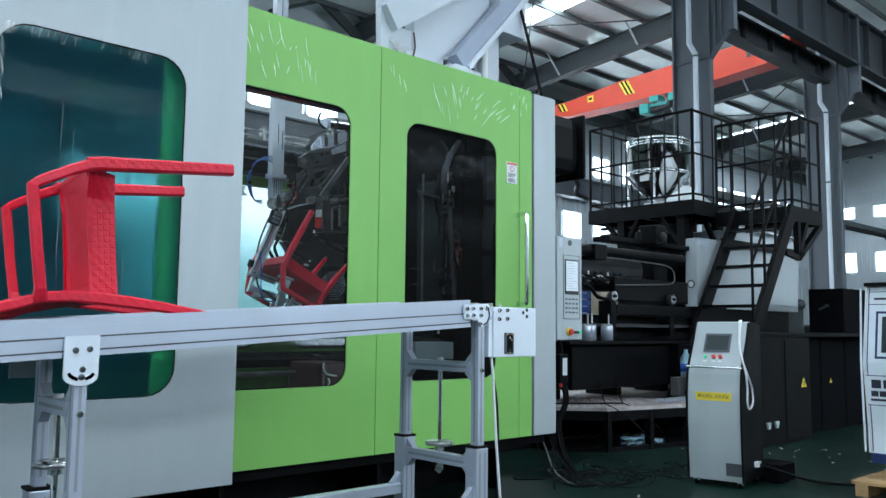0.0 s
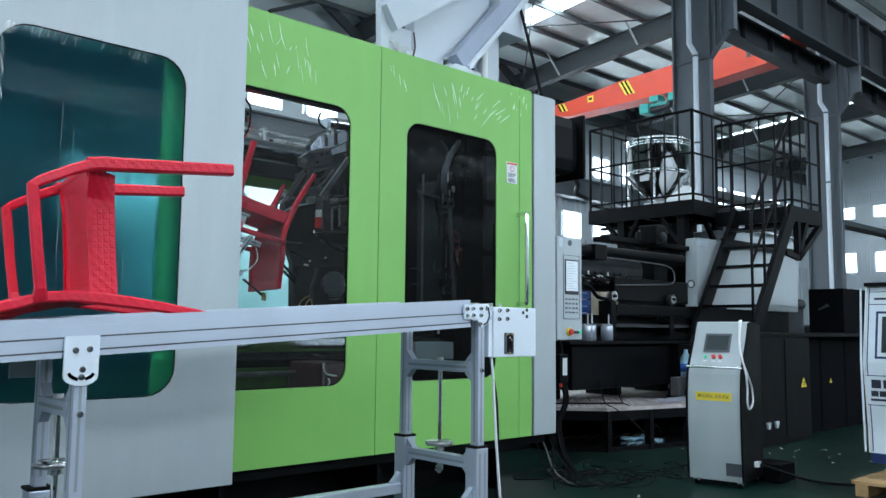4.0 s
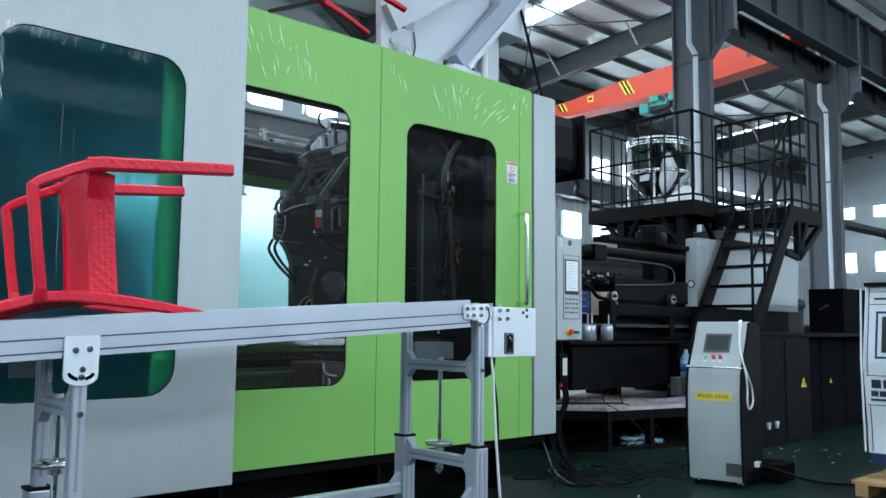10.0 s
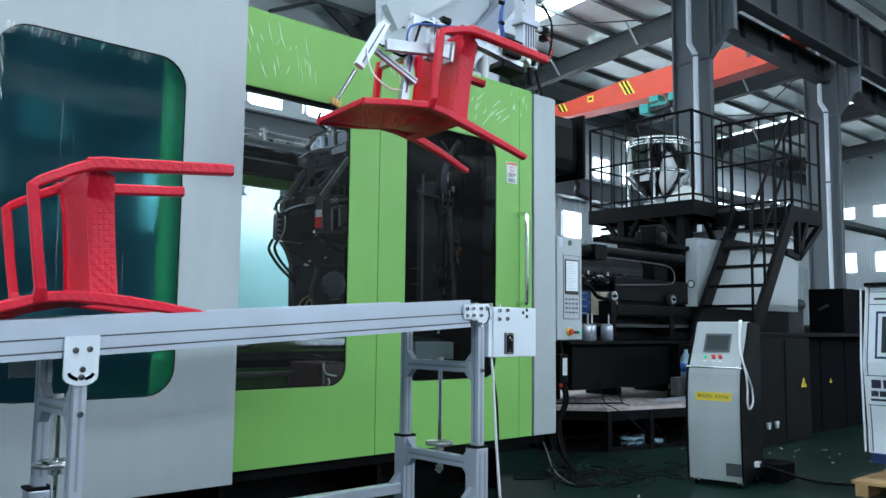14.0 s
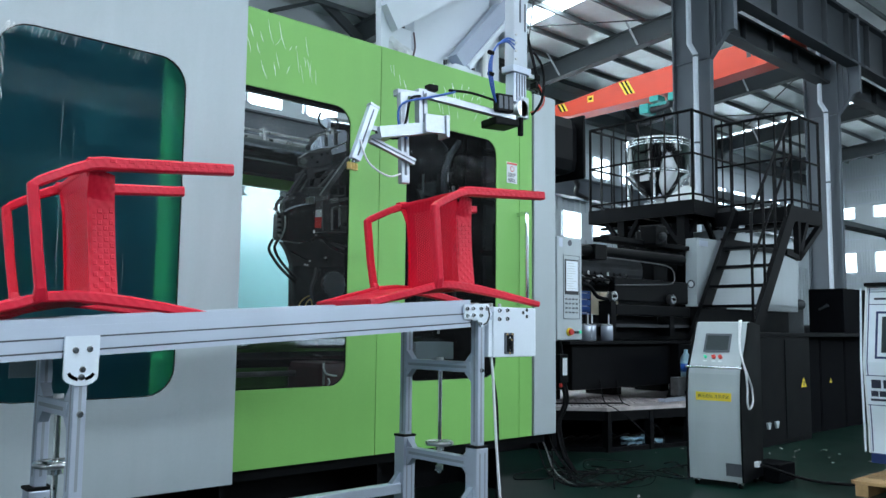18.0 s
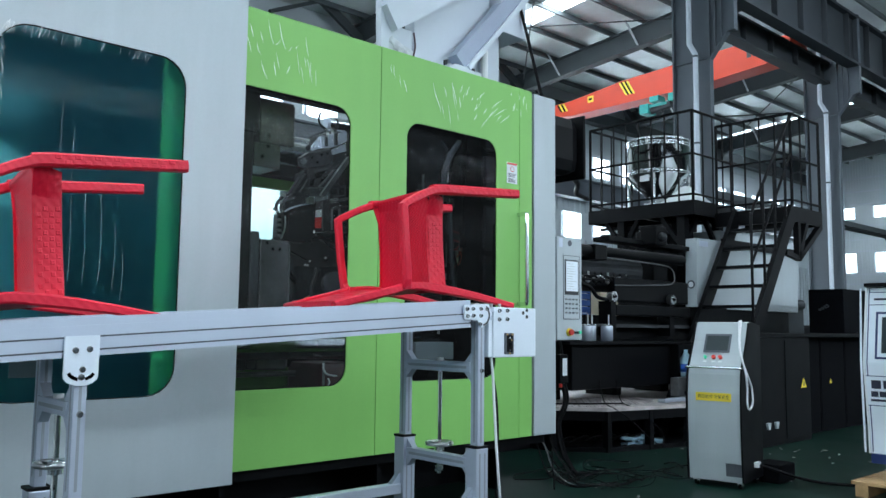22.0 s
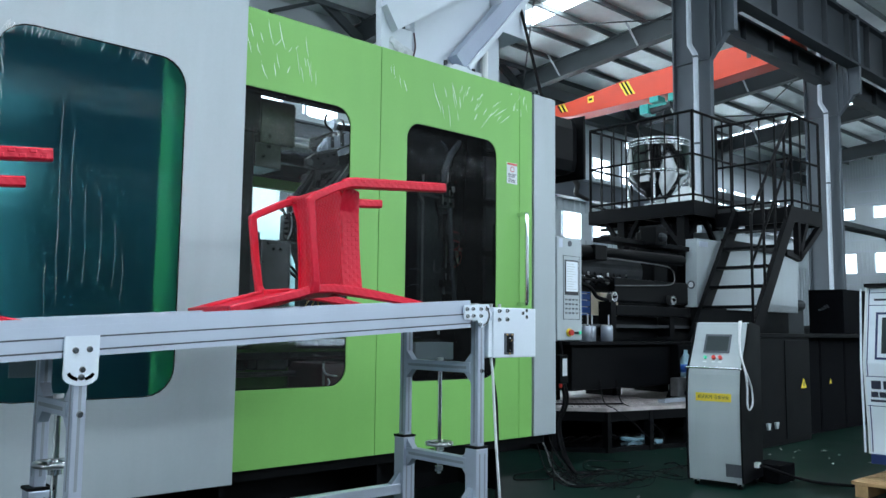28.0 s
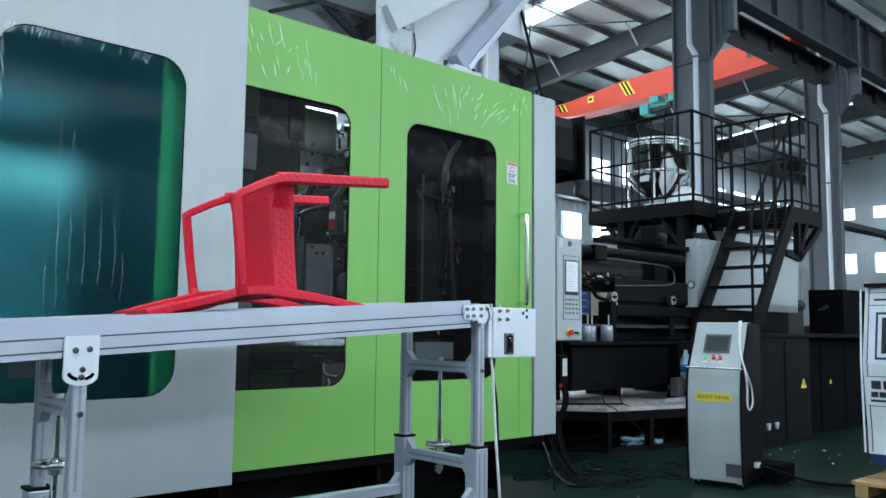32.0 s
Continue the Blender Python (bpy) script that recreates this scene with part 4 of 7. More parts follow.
    part("pale_pipe", tube(B(), [(2.785, 4.585, 1.775), (2.787, 4.580, 1.726), (2.780, 4.580, 1.673), (2.760, 4.585, 1.622)], 0.0055, 6), STEEL, hb)
    pc = slab("port_column", [(2.747, 1.785), (2.783, 1.797), (2.791, 1.637), (2.761, 1.614), (2.744, 1.633)], 4.61, 4.70, MOULD, "dark ribbed port column")
    for k in range(8):
        x, y, z = Vector((2.757, 4.598, 1.766)).lerp(Vector((2.761, 4.598, 1.645)), k / 7)
        part("port", rod(B(), (x, y, z), (x, y + 0.0115, z), 0.011, 8), CAST if k % 2 else BLACK, pc)
    for (x, y, z), r in (((2.772, 4.585, 1.909), 0.017), ((2.740, 4.585, 1.859), 0.015), ((2.706, 4.585, 1.811), 0.010), ((2.726, 4.585, 1.800), 0.011)):
        part("fitting", rod(B(), (x, y, z), (x + 0.02, y + 0.035, z + 0.006), r, 10), STEEL, f, "bright fitting")
    part("elbow", tube(B(), [(2.746, 4.600, 1.786), (2.720, 4.590, 1.825), (2.740, 4.590, 1.867), (2.787, 4.600, 1.908), (2.830, 4.620, 1.928)], 0.010, 8), DARK, f)
    part("elbow", tube(B(), [(2.772, 4.610, 1.793), (2.764, 4.600, 1.843), (2.814, 4.610, 1.887), (2.878, 4.630, 1.909)], 0.007, 8), CAST, f)
    slab("shoulder", [(2.873, 1.929), (2.951, 1.962), (3.026, 1.958), (3.029, 1.888), (2.853, 1.826), (2.837, 1.872)], 4.68, 4.80, DARK)
    # stack of plates with tags and a slotted frame
    st = slab("side_plate", [(3.034, 1.897), (3.152, 1.931), (3.161, 1.708), (3.037, 1.687)], 4.61, 4.70, MOULD, "steel side plate")
    slab("tag", [(3.032, 1.839), (3.081, 1.850), (3.081, 1.798), (3.032, 1.791)], 4.602, 4.6095, PAPER, "white tag", st)
    slab("tag", [(3.027, 1.789), (3.081, 1.797), (3.080, 1.724), (3.026, 1.716)], 4.600, 4.6095, RED_LAMP, "red tag", st)
    slab("plate_edge", [(3.084, 1.904), (3.092, 1.906), (3.099, 1.702), (3.092, 1.700)], 4.602, 4.6095, CAST, parent=st)
    fr = slab("slot_frame", [(3.166, 1.876), (3.327, 1.912), (3.332, 1.714), (3.171, 1.710)], 4.62, 4.72, MOULD, "plate with a slot")
    for poly in ([(3.166, 1.862), (3.179, 1.865), (3.183, 1.718), (3.170, 1.718)], [(3.227, 1.871), (3.240, 1.874), (3.244, 1.724), (3.231, 1.724)]):
        slab("frame_edge", poly, 4.610, 4.6195, STEEL, parent=fr)
    slab("frame_edge", [(3.163, 1.871), (3.320, 1.908), (3.320, 1.900), (3.163, 1.862)], 4.609, 4.6195, CAST, parent=fr)
    slab("slot", [(3.182, 1.856), (3.224, 1.863), (3.228, 1.727), (3.186, 1.726)], 4.612, 4.6195, BLACK, parent=fr)
    part("eye", rod(B(), (3.277, 4.605, 1.765), (3.287, 4.620, 1.768), 0.014, 12), BLACK, fr)
    part("shelf", bar(B(), (3.152, 4.610, 1.910), (3.322, 4.610, 1.956), 0.05, 0.02), CAST, f)
    part("valve", rod(B(), (3.155, 4.600, 1.914), (3.204, 4.600, 1.928), 0.016, 12), STEEL, f)
    slab("upper_plate", [(3.180, 2.027), (3.356, 2.062), (3.358, 1.968), (3.186, 1.930)], 4.66, 4.78, DARK)
    for poly, m in (([(3.190, 2.005), (3.237, 2.017), (3.238, 1.982), (3.191, 1.971)], BLACK), ([(3.262, 2.022), (3.297, 2.032), (3.299, 1.984), (3.263, 1.975)], BLACK), ([(3.207, 1.963), (3.302, 1.982), (3.302, 1.974), (3.207, 1.955)], CAST)):
        slab("recess", poly, 4.652, 4.6595, m)
    slab("skirt", [(3.030, 1.683), (3.318, 1.706), (3.321, 1.611), (3.181, 1.629), (3.037, 1.656)], 4.60, 4.72, BLACK, "black lower skirt")
    part("pin", rod(B(), (3.017, 4.590, 1.702), (3.016, 4.590, 1.681), 0.006, 8), PAPER, f)
    part("hose", tube(B(), [(2.995, 4.585, 1.629), (3.063, 4.580, 1.657), (3.140, 4.580, 1.607), (3.225, 4.585, 1.577), (3.341, 4.600, 1.560)], 0.013, 8), RUBBER, f, "thick black hose")
    part("hose", tube(B(), [(3.024, 4.590, 1.672), (3.076, 4.580, 1.635), (3.175, 4.590, 1.600)], 0.005, 6), CAST, f)
    part("hose", tube(B(), [(3.111, 4.620, 2.411), (3.053, 4.600, 2.429), (3.037, 4.600, 2.468), (3.064, 4.620, 2.516)], 0.008, 6), RUBBER, f)
    part("hose", tube(B(), [(3.140, 4.640, 2.423), (3.096, 4.620, 2.390), (3.032, 4.620, 2.359), (2.983, 4.640, 2.328)], 0.005, 6), RUBBER, f)
    # smooth mould body below
    body = slab("mould_body", [(2.820, 1.615), (2.950, 1.610), (3.077, 1.659), (3.223, 1.631), (3.417, 1.585), (3.411, 1.518), (3.419, 1.173), (2.908, 1.162), (2.902, 1.474), (2.863, 1.561)], 4.66, 4.95, MOULD, "smooth dark mould body")
    slab("body_step", [(2.909, 1.458), (3.060, 1.457), (3.404, 1.488), (3.412, 1.173), (2.919, 1.162)], 4.652, 4.6595, DARK, parent=body)
    slab("body_seam", [(2.880, 1.557), (3.029, 1.498), (3.026, 1.491), (2.880, 1.547)], 4.653, 4.6595, BLACK, parent=body)
    part("strap", tube(B(), [(3.077, 4.640, 1.453), (3.058, 4.635, 1.380), (3.033, 4.635, 1.309), (3.049, 4.640, 1.216)], 0.012, 8), MOULD, f, "grey strap")
    for x, y, z in ((3.019, 4.635, 1.497), (2.984, 4.635, 1.470), (3.002, 4.635, 1.468), (3.145, 4.635, 1.528)):
        part("fitting", rod(B(), (x, y, z), (x + 0.008, y + 0.016, z), 0.007, 8), STEEL, f)
    for pts in ([(2.937, 4.630, 1.185), (2.947, 4.620, 1.220), (2.981, 4.620, 1.248), (3.026, 4.640, 1.263)], [(2.984, 4.630, 1.184), (2.994, 4.620, 1.219), (3.023, 4.620, 1.240), (3.049, 4.640, 1.203)]):
        part("cable", tube(B(), pts, 0.005, 6), BRASS, f, "tan cable")
    part("hose", tube(B(), [(2.722, 4.620, 1.617), (2.685, 4.600, 1.554), (2.706, 4.580, 1.494), (2.773, 4.580, 1.423), (2.906, 4.630, 1.348)], 0.0095, 8), RUBBER, f, "black hose")
    part("hose", tube(B(), [(2.765, 4.630, 1.616), (2.738, 4.620, 1.559), (2.766, 4.600, 1.487), (2.839, 4.600, 1.415), (2.917, 4.640, 1.364)], 0.0095, 8), RUBBER, f, "black hose")
    # perforated bowl
    mid = Vector((3.210, 4.630, 1.346))
    bowl = part("strainer", sphere(B(), mid, 0.088, 20, (1.12, 0.35, 1.06)), DARK, f, "perforated metal bowl")
    bm = B()
    for i in range(-6, 7):
        for j in range(-7, 8):
            u, v = 0.0150 * (i + 0.5 * (j % 2)), 0.0115 * j
            k = (u / 0.098) ** 2 + (v / 0.093) ** 2
            if k < 0.9:
                q = mid + Vector((u, -0.0312 * math.sqrt(1 - k), v))
                bar(bm, q + Vector((-0.004, 0, 0.002)), q + Vector((0.004, -0.001, -0.002)), 0.003, 0.0035)
    tagged(part("strainer_bumps", bm, ALU, bowl), kind="stuff")
    part("bowl_lip", bar(B(), (3.160, 4.600, 1.243), (3.234, 4.600, 1.248), 0.012, 0.010), CAST, f)
    # it stands a fifth further off than drawn above, behind the way of the chairs
    away = Matrix.Translation((0, 0, 1.06)) @ Matrix.Scale(1.19, 4) @ Matrix.Translation((0, 0, -1.06))
    base = f.matrix_basis.copy()
    for ob in f.children_recursive:
        ob.data.transform(base.inverted() @ away @ base)
    part("mould_plate", box(B(), 3.80, 3.93, 5.60, 6.12, 0.70, 2.40, 0.02), MOULD, f, "thick mould plate")
    return f


core_ob = core_unit()


def moving_platen():
    """Built with its front edge at x = 0, so that its place along the tie bars is one number."""
    f = thing("moving_platen", (2.30, 5.05, 0.66), "dark steel moving platen carrying the other mould half", "mould")
    part("platen", box(B(), 1.22, 1.50, 3.95, 6.15, 0.565, 2.75, 0.03), BLACK, f, "black moving platen")
    part("mould_plate", box(B(), 1.505, 1.975, 4.302, 5.80, 0.80, 2.62, 0.015), PLATEN, f, "oily black mould plate")
    part("plate_hole", rod(B(), (1.953, 4.298, 2.295), (1.953, 4.302, 2.295), 0.030, 18), RUBBER, f)
    part("upper_step", box(B(), 1.89, 2.005, 4.294, 4.56, 2.21, 2.447, 0.008), PLATEN, f)
    up = part("upper_block", box(B(), 2.006, 2.243, 4.30, 4.56, 2.157, 2.434, 0.010), MOULD, f, "grey steel slide block")
    part("block_flange", box(B(), 1.976, 2.155, 4.302, 4.54, 2.01, 2.157, 0.006), MOULD, up)
    part("block_edge", box(B(), 2.2435, 2.252, 4.304, 4.54, 2.165, 2.42, 0.002), CAST, up, "pale strip along the block edge")
    for x, z in ((2.070, 2.206), (2.067, 2.141), (2.032, 2.074)):
        part("bolt_hole", rod(B(), (x, 4.297, z), (x, 4.3005 if z > 2.16 else 4.3025, z), 0.012, 12), RUBBER, up)
    low = part("lower_block", box(B(), 2.036, 2.238, 4.30, 4.56, 0.80, 1.577, 0.010), MOULD, f, "grey steel slide block")
    # pale strip stands for light coming through the gap beside the block
    part("block_edge", box(B(), 2.2385, 2.246, 4.304, 4.54, 0.82, 1.56, 0.002), CAST, low, "pale strip along the block edge")
    part("slide", box(B(), 1.976, 2.0355, 4.31, 4.5, 0.81, 1.62, 0.008), DARK, f)
    for x, z, r in ((2.12, 1.520, 0.011), (2.168, 1.522, 0.011), (2.083, 1.556, 0.010), (2.05, 1.44, 0.005)):
        part("bolt_hole", rod(B(), (x, 4.297, z), (x, 4.3005, z), r, 12), RUBBER, low)
    part("indicator", sphere(B(), (1.62, 4.30, 1.80), 0.03), STEEL, f)
    for z in (1.0, 1.4, 1.9, 2.2):
        part("rib", box(B(), 1.25, 1.47, 3.925, 3.95, z, z + 0.2, 0.005), DARK, f)
    return f


moving_ob = moving_platen()


# ---- take-out robot ----
PIVOT = Vector((0.49, 0.0, 0.555))          # the arm's wrist, in the space of the chair that it holds


def robot():
    r = thing("take_out_robot", (3.6, 4.3, 2.7), "white take-out robot mounted on the machine top", "robot")
    part("pedestal", box(B(), 3.385, 4.20, 4.02, 4.12, 2.75, 3.9, 0.008), WHITE, r, "white painted pedestal plate")
    part("foot_plate", box(B(), 3.54, 3.84, 3.84, 4.30, 2.752, 2.79, 0.004), WHITE, r)
    for x in (3.56, 3.82):
        part("bolt", rod(B(), (x, 3.90, 2.79), (x, 3.90, 2.83), 0.014, 6), DARK, r)
    br = part("brace", bar(B(), (3.70, 3.94, 2.85), (4.50, 3.94, 3.74), 0.09, 0.125), BRACE, r, "blue-grey slanted brace")
    part("brace_flange", bar(B(), (3.76, 3.885, 2.82), (4.56, 3.885, 3.71), 0.02, 0.035), WHITE, br)
    part("brace_wedge", prism(B(), [(3.60, 2.79), (3.80, 2.79), (3.77, 2.825), (3.64, 2.825)], "y", 3.89, 3.99), WHITE, r)
    for x in (3.575, 3.70, 3.815):
        part("foot_gusset", prism(B(), [(3.845, 2.70), (3.90, 2.7515), (3.845, 2.7515)], "x", x, x + 0.012), WHITE, r)
    part("left_casting", prism(B(), [(3.085, 2.72), (3.33, 2.72), (3.33, 2.99), (3.24, 2.99), (3.24, 3.6), (3.09, 3.6), (3.075, 3.10)], "y", 3.98, 4.035), WHITE, r, "white end casting wrapped in film")
    bm = sphere(B(), (3.235, 4.0, 2.845), 0.095, 24, (1.0, 0.42, 1.15))
    for v in bm.verts:
        v.co += noise.noise_vector(v.co * 9) * 0.055 + noise.noise_vector(v.co * 27) * 0.020 + noise.noise_vector(v.co * 60) * 0.007
    part("wrap", bm, FILM_WHITE, r, "crumpled milky film")
    part("cross_beam", bar(B(), (3.12, 3.965, 3.015), (3.95, 3.965, 3.57), 0.09, 0.17), WHITE, r)
    part("hose", tube(B(), [(3.33, 3.97, 2.80), (3.345, 3.96, 2.88), (3.34, 3.97, 2.98)], 0.006), OXIDE, r, "dark red hose")
    part("gear_housing", box(B(), 4.095, 4.355, 3.90, 4.42, 3.17, 3.95, 0.006), WHITE, r, "pale grey gear housing")
    part("rear_post", box(B(), 4.17, 4.34, 4.19, 4.39, 2.76, 3.168, 0.005), GREY, r)
    part("pipe", rod(B(), (4.0, 3.98, 2.66), (4.0, 3.98, 3.02), 0.03, 14), CABLE_W, r, "white pipe")
    part("cable", tube(B(), [(4.28, 3.89, 3.40), (4.32, 3.86, 3.2), (4.38, 3.82, 2.9), (4.42, 3.78, 2.66)], 0.012), RUBBER, r, "black cable")
    part("traverse_beam", box(B(), 3.12, 3.38, 1.9, 6.4, 4.45, 4.80, 0.01), WHITE, r, "white traverse beam")
    part("beam_support", box(B(), 3.385, 4.2, 4.02, 4.5, 3.905, 4.7, 0.01), WHITE, r)
    # the upright arm, with its wrist at the arm's origin
    arm = new("arm", mesh_of(box(B(), -0.05, 0.05, -0.03, 0.03, 0.20, 3.3, 0.006), WHITE))
    arm.parent = r
    tagged(arm, "white upright robot arm")
    for x, z in ((-0.005, 0.42), (0.03, 0.38)):
        part("slot", box(B(), x - 0.004, x + 0.004, -0.033, -0.03, z, z + 0.14), ALU_DARK, arm, local=True)
    part("slot", box(B(), -0.002, 0.002, -0.0325, -0.03, 0.9, 3.0), ALU_DARK, arm, local=True)
    for z in (0.23, 0.27, 0.31, 0.35):
        part("screw", rod(B(), (-0.035, -0.036, z), (-0.035, -0.03, z), 0.006, 8), STEEL, arm, local=True)
    part("wrist_collar", box(B(), -0.062, 0.068, -0.04, 0.04, 0.165, 0.20, 0.005), ALU, arm, local=True)
    part("wrist_cylinder", box(B(), -0.044, 0.044, -0.03, 0.03, 0.02, 0.165, 0.006), ALU, arm, local=True)
    for x in (-0.028, -0.01, 0.01, 0.028):
        part("groove", box(B(), x - 0.003, x + 0.003, -0.0325, -0.03, 0.03, 0.16), ALU_DARK, arm, local=True)
    part("wrist_joint", rod(B(), (0, -0.045, -0.01), (0, 0.045, -0.01), 0.04, 16), STEEL, arm, local=True)
    part("wrist_block", box(B(), -0.015, 0.045, -0.045, 0.03, -0.055, 0.05, 0.006), WHITE, arm, local=True)
    part("rubber_stop", rod(B(), (0.0, -0.03, -0.14), (0.0, -0.03, -0.05), 0.014, 10), RUBBER, arm, local=True)
    for k, z in enumerate((0.11, 0.15)):
        part("sensor", box(B(), 0.09, 0.125, -0.05, -0.01, z, z + 0.03, 0.004), BLACK, arm, local=True)
    part("sensor_bracket", box(B(), 0.05, 0.11, -0.04, -0.02, 0.155, 0.175), STEEL, arm, local=True)
    part("cable", tube(B(), [(0.06, -0.06, 0.28), (0.12, -0.07, 0.2), (0.11, -0.07, 0.05), (0.06, -0.05, -0.03)], 0.007, 6), RUBBER, arm, local=True)
    part("cable", tube(B(), [(0.11, -0.05, 0.13), (0.14, -0.06, 0.06), (0.10, -0.06, 0.0), (0.05, -0.05, -0.02)], 0.004, 6), ORANGE, arm, "orange sensor lead", local=True)
    for k in range(3):
        part("air_hose", tube(B(), [(-0.05, -0.035, 0.315 - 0.02 * k), (-0.13, -0.06, 0.30 - 0.008 * k), (-0.215, -0.07, 0.235), (-0.258 + 0.008 * k, -0.07, 0.14), (-0.248 + 0.010 * k, -0.07, 0.05), (-0.19, -0.05, -0.015), (-0.13, -0.045, -0.03 + 0.012 * k)], 0.0045, 6), BLUE_HOSE, arm, "blue air hose", local=True)
    for z in (0.10, 0.20):
        part("hose_tie", rod(B(), (-0.262, -0.072, z), (-0.236, -0.072, z), 0.011, 8), RUBBER, arm, local=True)
    # the gripper, in the space of the chair that it holds
    g = new("gripper", mesh_of(bar(B(), (0.44, 0.0, 0.506), (-0.06, 0.0, 0.555), 0.028, 0.03), GRIP_ALU))
    g.parent = r
    tagged(g, "aluminium gripper frame")

    def gp(name, bm, m, label=""):
        return part(name, bm, m, g, label, local=True)
    gp("bar", bar(B(), (0.44, -0.05, 0.49), (-0.06, -0.05, 0.532), 0.022, 0.022), GRIP_ALU)
    gp("groove", bar(B(), (0.43, -0.0145, 0.507), (-0.05, -0.0145, 0.554), 0.003, 0.008), ALU_DARK)
    gp("hub_motor", box(B(), 0.32, 0.46, -0.06, 0.06, 0.448, 0.486, 0.008), BLACK, "black hub drive")
    gp("valve_block", box(B(), 0.31, 0.405, -0.09, -0.055, 0.503, 0.587, 0.004), BLACK, "black valve block")
    for k in range(3):
        gp("valve_coil", box(B(), 0.316 + 0.03 * k, 0.338 + 0.03 * k, -0.095, -0.0905, 0.515, 0.575, 0.002), ALU_DARK)
    gp("post", box(B(), -0.075, -0.03, -0.02, 0.02, 0.37, 0.572, 0.003), GRIP_ALU)
    gp("post_groove", box(B(), -0.056, -0.049, -0.0215, -0.02, 0.38, 0.56), ALU_DARK)
    up = gp("post", box(B(), -0.185, -0.145, -0.045, -0.012, 0.135, 0.535, 0.003), GRIP_ALU, "upright aluminium post")
    for z in (0.17, 0.27):
        gp("post_slot", box(B(), -0.170, -0.160, -0.0465, -0.045, z, z + 0.08), ALU_DARK)
    gp("tie", box(B(), -0.19, -0.076, -0.03, 0.01, 0.525, 0.553, 0.003), GRIP_ALU)
    gp("cross_bar", bar(B(), (-0.16, -0.011, 0.38), (-0.16, 0.26, 0.38), 0.03, 0.04), GRIP_ALU, "aluminium cross bar")
    gp("clamp_plate", box(B(), -0.144, -0.045, -0.18, -0.165, 0.335, 0.415, 0.003), GRIP_ALU, "aluminium clamp plate")
    gp("clamp_tab", box(B(), -0.044, -0.028, -0.19, -0.12, 0.321, 0.418, 0.003), GRIP_ALU)
    gp("clamp_arm", bar(B(), (-0.330, -0.11, 0.325), (-0.08, -0.15, 0.366), 0.034, 0.048), GRIP_ALU)
    gp("connector", box(B(), -0.02, 0.03, -0.02, 0.02, 0.572, 0.600, 0.003), BLACK)
    cy = gp("cylinder", bar(B(), (-0.325, -0.05, 0.445), (-0.414, -0.05, 0.215), 0.034, 0.042, (1, 0, 0.4)), ALU, "pale slanted cylinder")
    gp("cylinder_end", bar(B(), (-0.321, -0.05, 0.455), (-0.325, -0.05, 0.4455), 0.038, 0.046, (1, 0, 0.4)), GRIP_ALU)
    gp("cylinder_groove", bar(B(), (-0.33, -0.0685, 0.432), (-0.408, -0.0685, 0.230), 0.002, 0.006, (1, 0, 0.4)), ALU_DARK)
    rod_ob = gp("piston_rod", rod(B(), (-0.36, -0.05, 0.355), (-0.428, -0.05, 0.186), 0.0085, 14), POLISHED, "bright piston rod")
    bm = B()
    for k in (-1, 0, 1):
        rod(bm, (-0.43 + 0.02 * k, -0.058 + 0.012 * k, 0.170), (-0.43 + 0.02 * k, -0.058 + 0.012 * k, 0.198), 0.011, 8)
    fit_ob = gp("brass_fitting", bm, BRASS, "cluster of brass suction fittings")
    gp("strut", bar(B(), (-0.35, -0.065, 0.304), (-0.135, -0.065, 0.225), 0.024, 0.026), GRIP_ALU)
    gp("strut_groove", bar(B(), (-0.35, -0.0775, 0.304), (-0.135, -0.0775, 0.225), 0.003, 0.006), ALU_DARK)
    gp("strut", bar(B(), (-0.34, -0.02, 0.37), (-0.17, -0.02, 0.34), 0.02, 0.02), GRIP_ALU)
    gp("hose", tube(B(), [(-0.08, -0.04, 0.53), (-0.15, -0.07, 0.50), (-0.17, -0.06, 0.40), (-0.22, -0.07, 0.32), (-0.32, -0.06, 0.34)], 0.006, 6), RUBBER)
    gp("hose", tube(B(), [(0.1, -0.05, 0.57), (-0.05, -0.08, 0.52), (-0.20, -0.08, 0.47), (-0.21, -0.07, 0.38), (-0.16, -0.05, 0.33)], 0.005, 6), BLUE_HOSE, "blue air hose")
    gp("hose", tube(B(), [(-0.40, -0.07, 0.30), (-0.37, -0.09, 0.20), (-0.28, -0.09, 0.15), (-0.20, -0.06, 0.17)], 0.004, 6), CABLE_W)
    gp("hose", tube(B(), [(0.35, -0.02, 0.57), (0.2, -0.03, 0.585), (0.08, -0.03, 0.58)], 0.006, 6), RUBBER)
    return r, arm, g, rod_ob, fit_ob


robot_ob, arm_ob, grip_ob, rod_ob, fitting_ob = robot()
